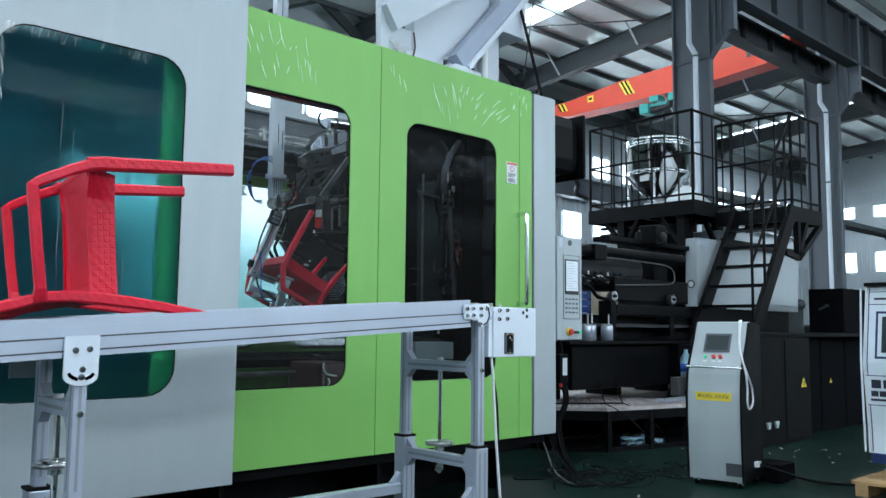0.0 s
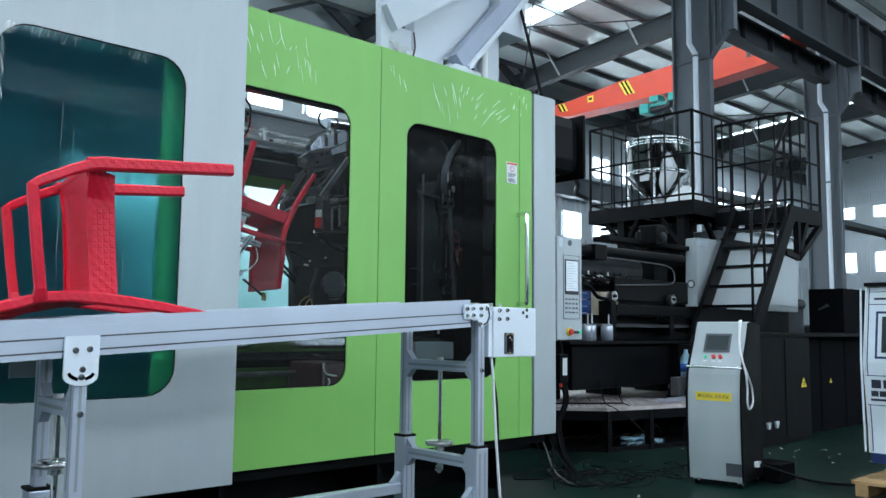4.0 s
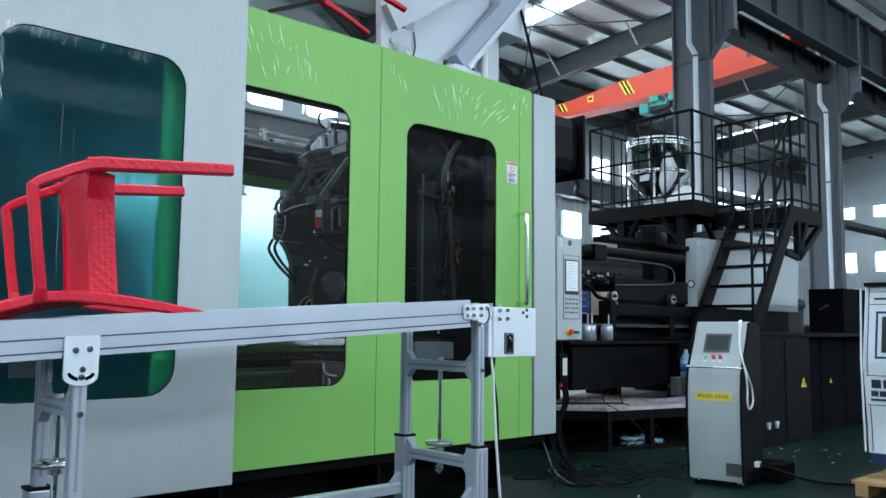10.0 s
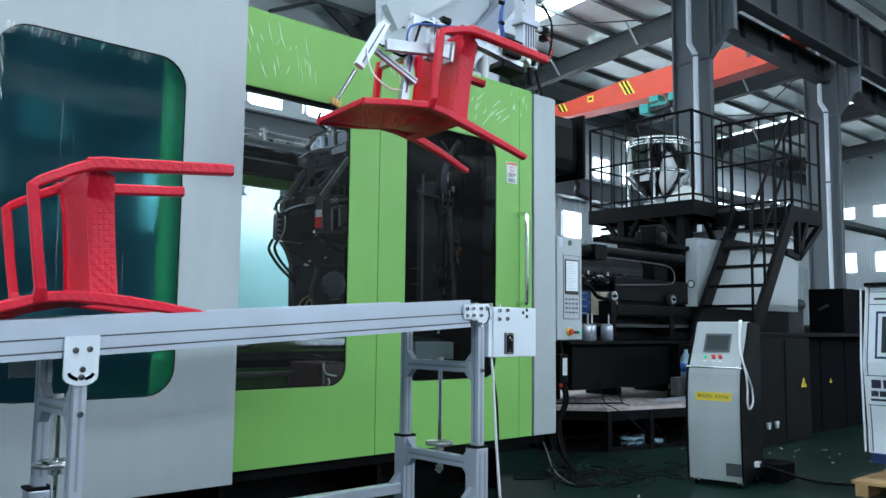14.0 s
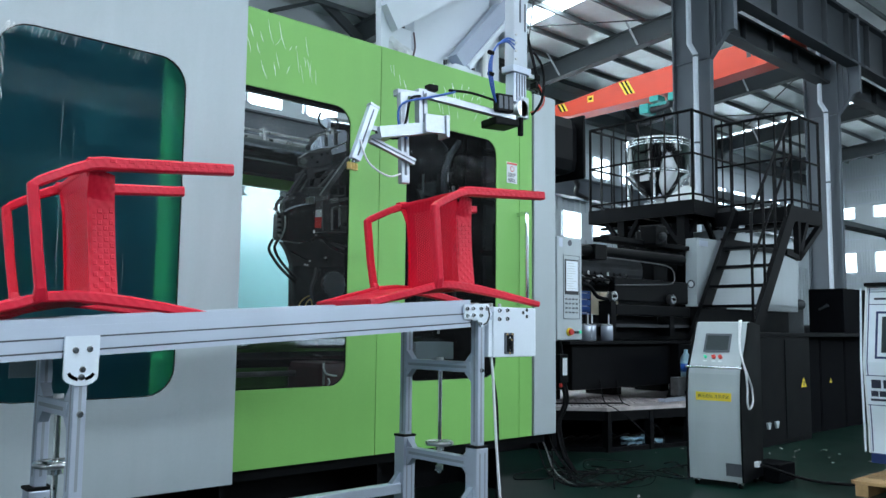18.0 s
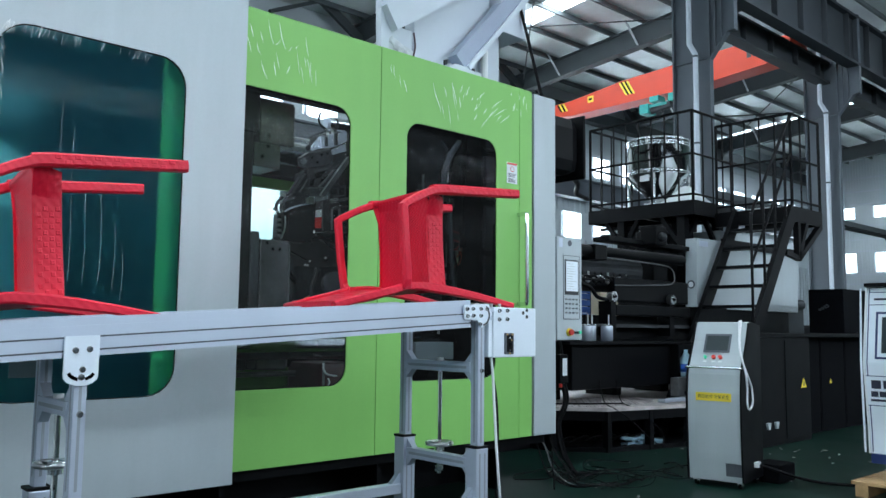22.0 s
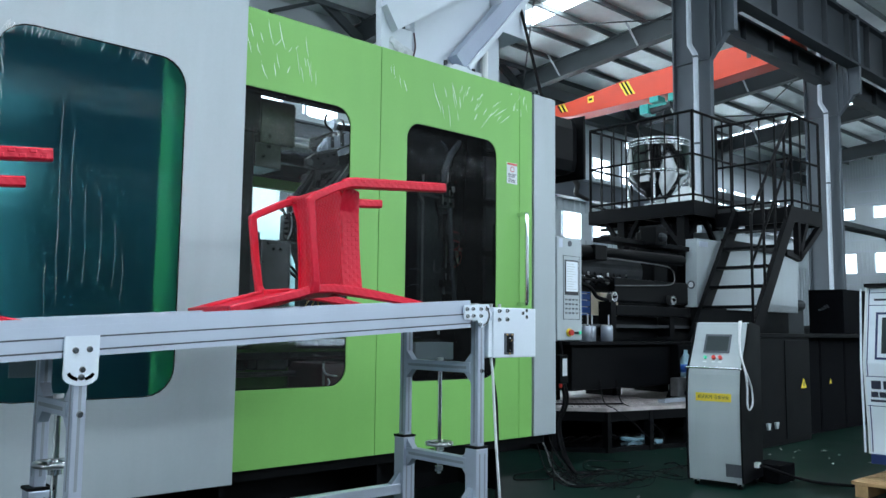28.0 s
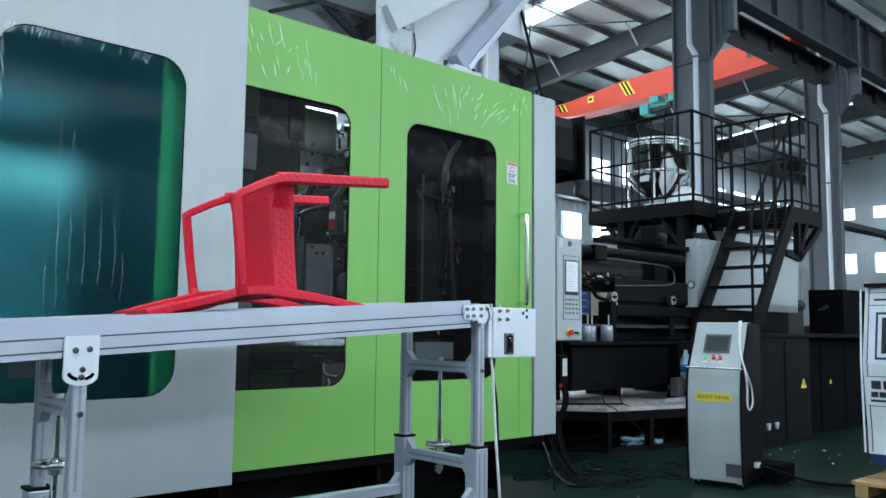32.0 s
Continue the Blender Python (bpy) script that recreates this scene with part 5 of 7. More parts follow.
# ---- chairs: built as they lie on the belt, legs to +x, front upwards ----
def perforated(bm, fn, nu, nv, is_hole, thick):
    """A curved sheet over a grid, with real holes; fn(u, v) gives a point, u and v from 0 to 1."""
    pts = [[Vector(fn(i / nu, j / nv)) for j in range(nv + 1)] for i in range(nu + 1)]
    top, low = {}, {}
    for i in range(nu + 1):
        for j in range(nv + 1):
            a = pts[min(i + 1, nu)][j] - pts[max(i - 1, 0)][j]
            b = pts[i][min(j + 1, nv)] - pts[i][max(j - 1, 0)]
            n = a.cross(b).normalized() * (thick / 2)
            top[i, j], low[i, j] = bm.verts.new(pts[i][j] + n), bm.verts.new(pts[i][j] - n)
    kept = {(i, j) for i in range(nu) for j in range(nv) if not is_hole(i, j)}
    for i, j in kept:
        c = ((i, j), (i + 1, j), (i + 1, j + 1), (i, j + 1))
        bm.faces.new([top[k] for k in c])
        bm.faces.new([low[k] for k in c[::-1]])
        for a, b, o in ((0, 1, (i, j - 1)), (1, 2, (i + 1, j)), (2, 3, (i, j + 1)), (3, 0, (i - 1, j))):
            if o not in kept:
                bm.faces.new((top[c[a]], low[c[a]], low[c[b]], top[c[b]]))
    return bm


def sweep(bm, pts, sizes):
    """A bar of rounded rectangular section along points; sizes are (across y, other) at each point."""
    rings = []
    for k, p in enumerate(pts):
        p = Vector(p)
        d = (Vector(pts[min(k + 1, len(pts) - 1)]) - Vector(pts[max(k - 1, 0)])).normalized()
        s = Vector((0, 1, 0))
        s = (s - d * s.dot(d)).normalized()
        u = s.cross(d)
        w, h = sizes[k][0] / 2, sizes[k][1] / 2
        c = min(w, h) * 0.35
        ring = [(w, h - c), (w - c, h), (-w + c, h), (-w, h - c), (-w, -h + c), (-w + c, -h), (w - c, -h), (w, -h + c)]
        rings.append([bm.verts.new(p + a * s + b * u) for a, b in ring])
    for a, b in zip(rings, rings[1:]):
        for k in range(8):
            bm.faces.new((a[k], a[(k + 1) % 8], b[(k + 1) % 8], b[k]))
    bm.faces.new(rings[0][::-1]), bm.faces.new(rings[-1])
    return bm


def back_side(x):
    """Half width and height of the backrest's side edge at x (from the seat to the top edge)."""
    s = min(max((0.06 - x) / 0.509, 0), 1)
    w = 0.205 + 0.065 * math.sin(math.pi * min(1, s * 1.15) * 0.75) - 0.02 * max(0, s - 0.75)
    z = 0.066 + 0.012 * math.sin(math.pi * min(1, s * 2)) - 0.058 * max(0, (s - 0.42) / 0.58) ** 1.1
    return w, z


def boss(bm, x, y, z, w, h, depth):
    """A low raised lozenge with sloping flanks, standing out by depth along y."""
    lo = [bm.verts.new((x + a * w / 2, y - depth * 0.4, z + b * h / 2)) for a, b in ((-1, -1), (1, -1), (1, 1), (-1, 1))]
    hi = [bm.verts.new((x + a * w * 0.27, y + depth * (0.6 - 0.12 * b), z + b * h * 0.27)) for a, b in ((-1, -1), (1, -1), (1, 1), (-1, 1))]
    bm.faces.new(hi)
    for k in range(4):
        bm.faces.new((lo[k], lo[(k + 1) % 4], hi[(k + 1) % 4], hi[k]))
    return bm


def chair(label):
    c = thing("armchair", (0, 0, 0), label, "chair", "moulded chairs")

    def cp(name, bm):
        return part(name, bm, RED, c, local=True)
    for s in (-1, 1):
        leg = cp("front_leg", sweep(B(), [(-0.012, s * 0.262, 0.460), (0.03, s * 0.262, 0.463), (0.43, s * 0.260, 0.462)], [(0.045, 0.040), (0.045, 0.040), (0.038, 0.036)]))
        bm = B()
        for k in range(14):
            for q in range(2):
                if (k + q) % 2:
                    boss(bm, 0.055 + k * 0.027, s * (0.2845 - 0.0055 * (0.025 + k * 0.027) / 0.4), 0.4545 + q * 0.0155, 0.024, 0.0145, s * 0.0017)
        part("weave_relief", bm, RED, leg, local=True)
        # one long member: from the armrest's foot under the seat and down to the rear foot
        cp("rear_leg", sweep(B(), [(-0.15, s * 0.236, 0.073), (-0.06, s * 0.222, 0.073), (0.02, s * 0.212, 0.062), (0.10, s * 0.214, 0.048), (0.20, s * 0.222, 0.027), (0.30, s * 0.235, 0.002), (0.388, s * 0.246, -0.022)],
                             [(0.040, 0.030), (0.044, 0.034), (0.045, 0.038), (0.043, 0.036), (0.040, 0.031), (0.037, 0.027), (0.035, 0.023)]))
        arm = cp("armrest", sweep(B(), [(0.0, s * 0.262, 0.460), (-0.06, s * 0.270, 0.440), (-0.148, s * 0.286, 0.401), (-0.165, s * 0.288, 0.389), (-0.164, s * 0.288, 0.36), (-0.157, s * 0.284, 0.20), (-0.150, s * 0.276, 0.10), (-0.148, s * 0.258, 0.070)],
                        [(0.045, 0.034), (0.042, 0.030), (0.038, 0.029), (0.036, 0.031), (0.033, 0.031), (0.032, 0.029), (0.034, 0.030), (0.04, 0.04)]))
        bm = B()
        for k in range(10):
            boss(bm, -0.1535 + 0.006 * (k % 2) - 0.0008 * k, s * (0.2925 + 0.0012 * min(k, 5)), 0.125 + k * 0.0235, 0.012, 0.017, s * 0.0014)
        part("weave_relief", bm, RED, arm, local=True)
        # side apron between the legs, with woven bosses
        apr = cp("side_apron", perforated(B(), lambda u, v: (-0.006 + 0.080 * u, s * (0.208 - 0.012 * math.sin(math.pi * v) + 0.045 * max(0, v - 0.78) / 0.22 * (1 - u)), 0.060 + v * (0.398 - 0.02 * u)), 4, 18, lambda i, j: False, 0.007))
        bm = B()
        for k in range(15):
            for q in range(4):
                if (k + q) % 2:
                    v = (0.084 + k * 0.0175 - 0.060) / 0.388
                    boss(bm, 0.0125 + q * 0.0170, s * (0.2115 - 0.012 * math.sin(math.pi * v)), 0.084 + k * 0.0175, 0.0168, 0.0185, s * 0.0030)
        part("weave_relief", bm, RED, apr, local=True)
        cp("back_frame", sweep(B(), [(x, s * (back_side(x)[0] - 0.012), back_side(x)[1]) for x in np.linspace(-0.14, -0.449, 9)], [(0.030, 0.030)] * 9))
    seat = cp("seat", perforated(B(), lambda u, v: (0.004 + 0.012 * math.sin(math.pi * u) * math.sin(math.pi * min(1, v * 1.1)) - 0.01 * max(0, v - 0.9) / 0.1, -0.205 + 0.41 * u, 0.055 + 0.405 * v), 57, 71,
                                 lambda i, j: 8 < i < 48 and 7 < j < 63 and i % 2 == 1 and (j + i // 2) % 2 == 1, 0.006))
    part("seat_rim", box(B(), -0.010, 0.055, -0.255, 0.255, 0.448, 0.472, 0.008), RED, seat, local=True)
    part("seat_rear_rim", box(B(), -0.006, 0.05, -0.20, 0.20, 0.046, 0.060, 0.004), RED, seat, local=True)

    def back(u, v):
        x = 0.05 - 0.499 * v
        w, z = back_side(x)
        y = (2 * u - 1) * (w - 0.02)
        return (x, y, z - 0.040 * math.sin(math.pi * min(1, 0.15 + 0.85 * v)) * (1 - (2 * u - 1) ** 2))
    cp("backrest", perforated(B(), back, 49, 63, lambda i, j: 7 < i < 41 and 20 < j < 55 and i % 2 == 1 and (j + i // 2) % 2 == 1, 0.006))
    cp("top_rail", box(B(), -0.452, -0.425, -0.225, 0.225, 0.0, 0.026, 0.006))
    return c


chair_a = chair("red moulded plastic armchair lying on the conveyor")
chair_b = chair("red moulded plastic armchair fresh from the mould")


# ---- conveyor ----
SLOPE = 0.0624
YN, YF = 2.375, 2.830        # outer face of the near rail, inner face of the far one


def belt_z(x):
    return 1.066 + SLOPE * (x - 0.593)


def along(bm, x0, x1, z0, z1, y0, y1):
    """A length of conveyor section, heights measured from the rail's top edge."""
    return prism(bm, [(x0, belt_z(x0) + z0), (x1, belt_z(x1) + z0), (x1, belt_z(x1) + z1), (x0, belt_z(x0) + z1)], "y", y0, y1)


def bolt(bm, x, y, z, r=0.008):
    rod(bm, (x, y - 0.006, z), (x, y, z), r, 6)
    return bm


def conveyor():
    c = thing("belt_conveyor", (1.0, 2.63, 0), "inclined aluminium belt conveyor on height-adjustable legs", "conveyor")
    xa, xb = -1.6, 2.322
    for f, s in ((YN, 1), (YF + 0.043, -1)):
        rail = part("side_rail", along(B(), xa, xb, -0.109, -0.001, f + s * 0.006, f + s * 0.043), ALU, c, "anodised aluminium side rail")
        part("rail_cap", along(B(), xa, xb, -0.023, 0.0, f + s * 0.003, f + s * 0.03), ALU, rail)
        part("rail_lip", along(B(), xa, xb, -0.053, -0.0235, f, f + s * 0.008), ALU, rail)
        part("rail_lip", along(B(), xa, xb, -0.090, -0.058, f, f + s * 0.008), ALU, rail)
        part("rail_lip", along(B(), xa, xb, -0.110, -0.095, f, f + s * 0.008), ALU, rail)
        part("rail_groove", along(B(), xa, xb, -0.095, -0.053, f + s * 0.0045, f + s * 0.007), ALU_DARK, rail)
    part("belt", along(B(), xa, 2.40, -0.065, -0.034, YN + 0.045, YF - 0.002), BELT, c, "dark green conveyor belt")
    part("drum", rod(B(), (2.41, YN + 0.05, belt_z(2.41) - 0.050), (2.41, YF - 0.005, belt_z(2.41) - 0.050), 0.036, 24), STEEL, c, "steel end drum")
    for x, zu, zl, zw in ((-1.15, 0.80, 0.44, 0.655), (0.805, 0.80, 0.44, 0.655), (2.382, 0.878, 0.492, 0.572)):
        yf = YF if x > 2 else 2.68
        ym = (YN + yf) / 2 + 0.02
        for y in (YN, yf):
            top = belt_z(x) - (0.06 if x > 2 else 0.10)
            leg = part("leg", box(B(), x - 0.016, x + 0.0205, y, y + 0.043, 0.46, top, 0.003), ALU, c, "aluminium extrusion leg")
            for sgn in (-1, 1):
                part("leg_groove", box(B(), x - 0.002, x + 0.006, y + 0.0215 + sgn * 0.0218 - 0.0004, y + 0.0215 + sgn * 0.0218 + 0.0004, 0.60, top - 0.03), GROOVE, leg)
            part("leg_groove", box(B(), x - 0.0167, x - 0.0159, y + 0.016, y + 0.027, 0.60, top - 0.03), GROOVE, leg)
            zc = 0.578 if x > 2 else 0.56
            sl = part("leg_sleeve", box(B(), x - 0.033, x + 0.033, y - 0.011, y + 0.054, 0.02, zc, 0.004), ALU, c, "aluminium leg sleeve")
            for sgn in (-1, 1):
                part("sleeve_groove", box(B(), x + sgn * 0.014 - 0.003, x + sgn * 0.014 + 0.003, y - 0.0118, y - 0.0106, 0.05, zc - 0.02), GROOVE, sl)
            part("sleeve_cap", box(B(), x - 0.036, x + 0.036, y - 0.014, y + 0.057, zc, zc + 0.01, 0.002), RUBBER, sl, "black plastic cap")
            part("foot", rod(B(), (x, y + 0.022, 0.0), (x, y + 0.022, 0.02), 0.035, 14), RUBBER, c)
            part("washer", rod(B(), (x + 0.004, y - 0.0016, zu + 0.01), (x + 0.004, y, zu + 0.01), 0.0095, 14), CAST, leg)
            part("bolt", bolt(B(), x + 0.004, y - 0.0016, zu + 0.01, 0.0075), CHROME, leg)
        for z, y0, y1, name in ((zu, YN + 0.044, yf - 0.001, "upper_tie"), (zl, YN + 0.055, yf - 0.012, "lower_tie")):
            t = part(name, box(B(), x - 0.0215, x + 0.0215, y0, y1, z, z + 0.043, 0.003), ALU, c)
            part("tie_groove", box(B(), x - 0.0222, x - 0.0214, y0 + 0.02, y1 - 0.02, z + 0.016, z + 0.027), GROOVE, t)
            for ya, yb in ((y0, y0 + 0.038), (y1, y1 - 0.038)):
                for zz, q in ((z, -1), (z + 0.043, 1)):
                    part("gusset", prism(B(), [(ya, zz), (yb, zz), (ya, zz + q * 0.038)], "x", x - 0.015, x + 0.015), ALU, t)
        sc = part("lead_screw", rod(B(), (x, ym, zl - 0.045), (x, ym, zu + 0.055), 0.0095, 12), CHROME, c, "bright height screw")
        part("nut", rod(B(), (x, ym, zu + 0.038), (x, ym, zu + 0.056), 0.015, 12), CABLE_W, sc, "white end cap")
        part("nut", rod(B(), (x, ym, zl - 0.035), (x, ym, zl - 0.012), 0.017, 6), STEEL, sc)
        wheel = part("hand_wheel", rim(B(), (x, ym, zw), 0.055, 0.0065, tall=1.3), STEEL, c, "chromed hand wheel")
        part("wheel_hub", rod(B(), (x, ym, zw - 0.030), (x, ym, zw + 0.008), 0.021, 16), CHROME, wheel)
        for k in range(3):
            a = 2 * math.pi * k / 3
            part("spoke", rod(B(), (x, ym, zw - 0.003), (x + 0.052 * math.cos(a), ym + 0.052 * math.sin(a), zw), 0.006, 8), CHROME, wheel)
    part("tie_link", box(B(), 0.839, 0.8545, 2.68, YF + 0.043, 0.335, 0.378, 0.002), ALU, c)
    for y in (YN, YF):
        part("floor_tie", box(B(), 0.855, 2.347, y, y + 0.043, 0.335, 0.378, 0.003), ALU, c)
        part("tie_bracket", prism(B(), [(2.348, 0.378), (2.348, 0.425), (2.30, 0.378)], "y", y + 0.008, y + 0.035), ALU, c)
    # angle plates with their curved slots
    for x in (-1.15, 0.802):
        z0 = 1.025 + SLOPE * (x - 0.8)
        poly = [(x - 0.047, z0), (x + 0.047, z0 + 0.004), (x + 0.047, z0 - 0.108)]
        poly += [(x + 0.047 * math.cos(radians(a)), z0 - 0.108 + 0.028 * math.sin(radians(a))) for a in range(-15, -180, -15)] + [(x - 0.047, z0 - 0.108)]
        pl = part("angle_plate", prism(B(), poly, "y", YN - 0.014, YN - 0.006), BLUE_WHITE, c, "white steel angle plate")
        bm = B()
        for a in range(-152, -27, 8):
            if not -112 < a < -68:
                ca, sa = math.cos(radians(a)), math.sin(radians(a))
                bar(bm, (x + 0.036 * ca - 0.005 * sa, YN - 0.0148, z0 - 0.092 + 0.026 * sa + 0.005 * ca), (x + 0.036 * ca + 0.005 * sa, YN - 0.0148, z0 - 0.092 + 0.026 * sa - 0.005 * ca), 0.001, 0.009, (0, 0, 1))
        part("slot", bm, RUBBER, pl)
        for dx, dz in ((-0.018, -0.038), (0.020, -0.035), (0.003, -0.091), (0.001, -0.112)):
            part("washer", rod(B(), (x + dx, YN - 0.0158, z0 + dz), (x + dx, YN - 0.014, z0 + dz), 0.0088, 14), CAST, pl)
            part("bolt", bolt(B(), x + dx, YN - 0.0158, z0 + dz, 0.0066), CHROME, pl)
        part("angle_plate", box(B(), x - 0.049, x + 0.049, YF + 0.044, YF + 0.050, z0 - 0.14, z0 + 0.004, 0.002), WHITE, c)
    z = belt_z(2.345)
    p2 = part("angle_plate", prism(B(), [(2.272, z - 0.022), (2.412, z - 0.014), (2.428, z - 0.06), (2.40, z - 0.10), (2.37, z - 0.112), (2.345, z - 0.082), (2.278, z - 0.080)], "y", YN - 0.014, YN - 0.006), BLUE_WHITE, c, "white steel angle plate")
    for dx, dz in ((-0.058, -0.038), (-0.025, -0.037), (-0.055, -0.066), (-0.022, -0.064), (0.02, -0.036), (0.02, -0.064), (0.055, -0.036), (0.016, -0.098)):
        part("washer", rod(B(), (2.345 + dx, YN - 0.0158, z + dz), (2.345 + dx, YN - 0.014, z + dz), 0.0080, 12), CAST, p2)
        part("bolt", bolt(B(), 2.345 + dx, YN - 0.0158, z + dz, 0.0060), CHROME, p2)
    bm = B()
    for a in range(-75, 56, 7):
        ca, sa = math.cos(radians(a)), math.sin(radians(a))
        box(bm, 2.372 + 0.042 * ca - 0.003, 2.372 + 0.042 * ca + 0.003, YN - 0.0152, YN - 0.014, z - 0.060 + 0.042 * sa - 0.003, z - 0.060 + 0.042 * sa + 0.003)
    part("slot", bm, RUBBER, p2)
    for dz in (-0.042, -0.075):
        part("tension_bar", along(B(), 2.33, 2.46, dz - 0.012, dz + 0.006, YN - 0.003, YN + 0.005), ALU, c)
    d = part("drive_box", box(B(), 2.447, 2.713, YN - 0.006, YN + 0.10, 0.940, 1.149, 0.005), BLUE_WHITE, c, "white painted drive box")
    part("drive_box_side", box(B(), 2.425, 2.4465, YN, YN + 0.10, 0.942, 1.145, 0.003), BLUE_WHITE, d)
    part("switch", box(B(), 2.512, 2.567, YN - 0.012, YN - 0.006, 0.953, 1.042, 0.003), ALU_DARK, d, "dark framed mains switch")
    part("switch_face", box(B(), 2.522, 2.558, YN - 0.0145, YN - 0.012, 0.962, 1.034, 0.001), RUBBER, d)
    part("switch_toggle", box(B(), 2.533, 2.549, YN - 0.022, YN - 0.0145, 0.985, 1.004, 0.002), BLACK, d)
    for x, z, mt in ((2.524, 1.036, BRASS), (2.556, 1.036, BRASS), (2.540, 1.022, PAPER), (2.549, 1.012, BRASS), (2.540, 0.970, ALU_DARK), (2.540, 0.957, BRASS)):
        part("switch_contact", rod(B(), (x, YN - 0.0155, z), (x, YN - 0.0118, z), 0.0038, 8), mt, d)
    for x, zz in ((2.482, 1.134), (2.530, 1.136), (2.482, 1.098), (2.530, 1.10)):
        part("washer", rod(B(), (x, YN - 0.0078, zz), (x, YN - 0.006, zz), 0.0088, 14), CAST, d)
        part("bolt", bolt(B(), x, YN - 0.0078, zz, 0.0066), CHROME, d)
    for x, zz in ((2.630, 1.128), (2.654, 1.112), (2.654, 1.140)):
        part("hole", rod(B(), (x, YN - 0.0068, zz), (x, YN - 0.0058, zz), 0.008, 12), DARK, d)
    for x in (2.46, 2.51):
        part("bolt", rod(B(), (x, YN + 0.02, 1.149), (x, YN + 0.02, 1.164), 0.007, 8), STEEL, d)
    part("mains_cable", tube(B(), [(2.46, YN + 0.02, 0.942), (2.462, YN + 0.01, 0.87), (2.468, YN + 0.005, 0.72), (2.485, YN, 0.48), (2.51, YN - 0.01, 0.22), (2.55, YN - 0.04, 0.03), (2.70, YN - 0.15, 0.009), (2.95, YN - 0.2, 0.009)], 0.0058, 8), CABLE_W, c, "white mains cable")
    part("mains_cable", tube(B(), [(2.468, YN + 0.03, 0.942), (2.475, YN + 0.03, 0.89), (2.505, YN + 0.03, 0.76), (2.515, YN + 0.03, 0.56), (2.52, YN + 0.04, 0.3), (2.59, YN + 0.06, 0.009)], 0.0055, 6), RUBBER, c, "black cable")
    return c


def rim(bm, c, R, r, n=24, k=8, tall=1.0):
    rings = []
    for i in range(n):
        a = 2 * math.pi * i / n
        rings.append([bm.verts.new((c[0] + (R + r * math.cos(2 * math.pi * j / k)) * math.cos(a), c[1] + (R + r * math.cos(2 * math.pi * j / k)) * math.sin(a), c[2] + tall * r * math.sin(2 * math.pi * j / k))) for j in range(k)])
    for i in range(n):
        p, q = rings[i], rings[(i + 1) % n]
        for j in range(k):
            f = bm.faces.new((p[j], p[(j + 1) % k], q[(j + 1) % k], q[j]))
            f.smooth = True
    return bm


conveyor()
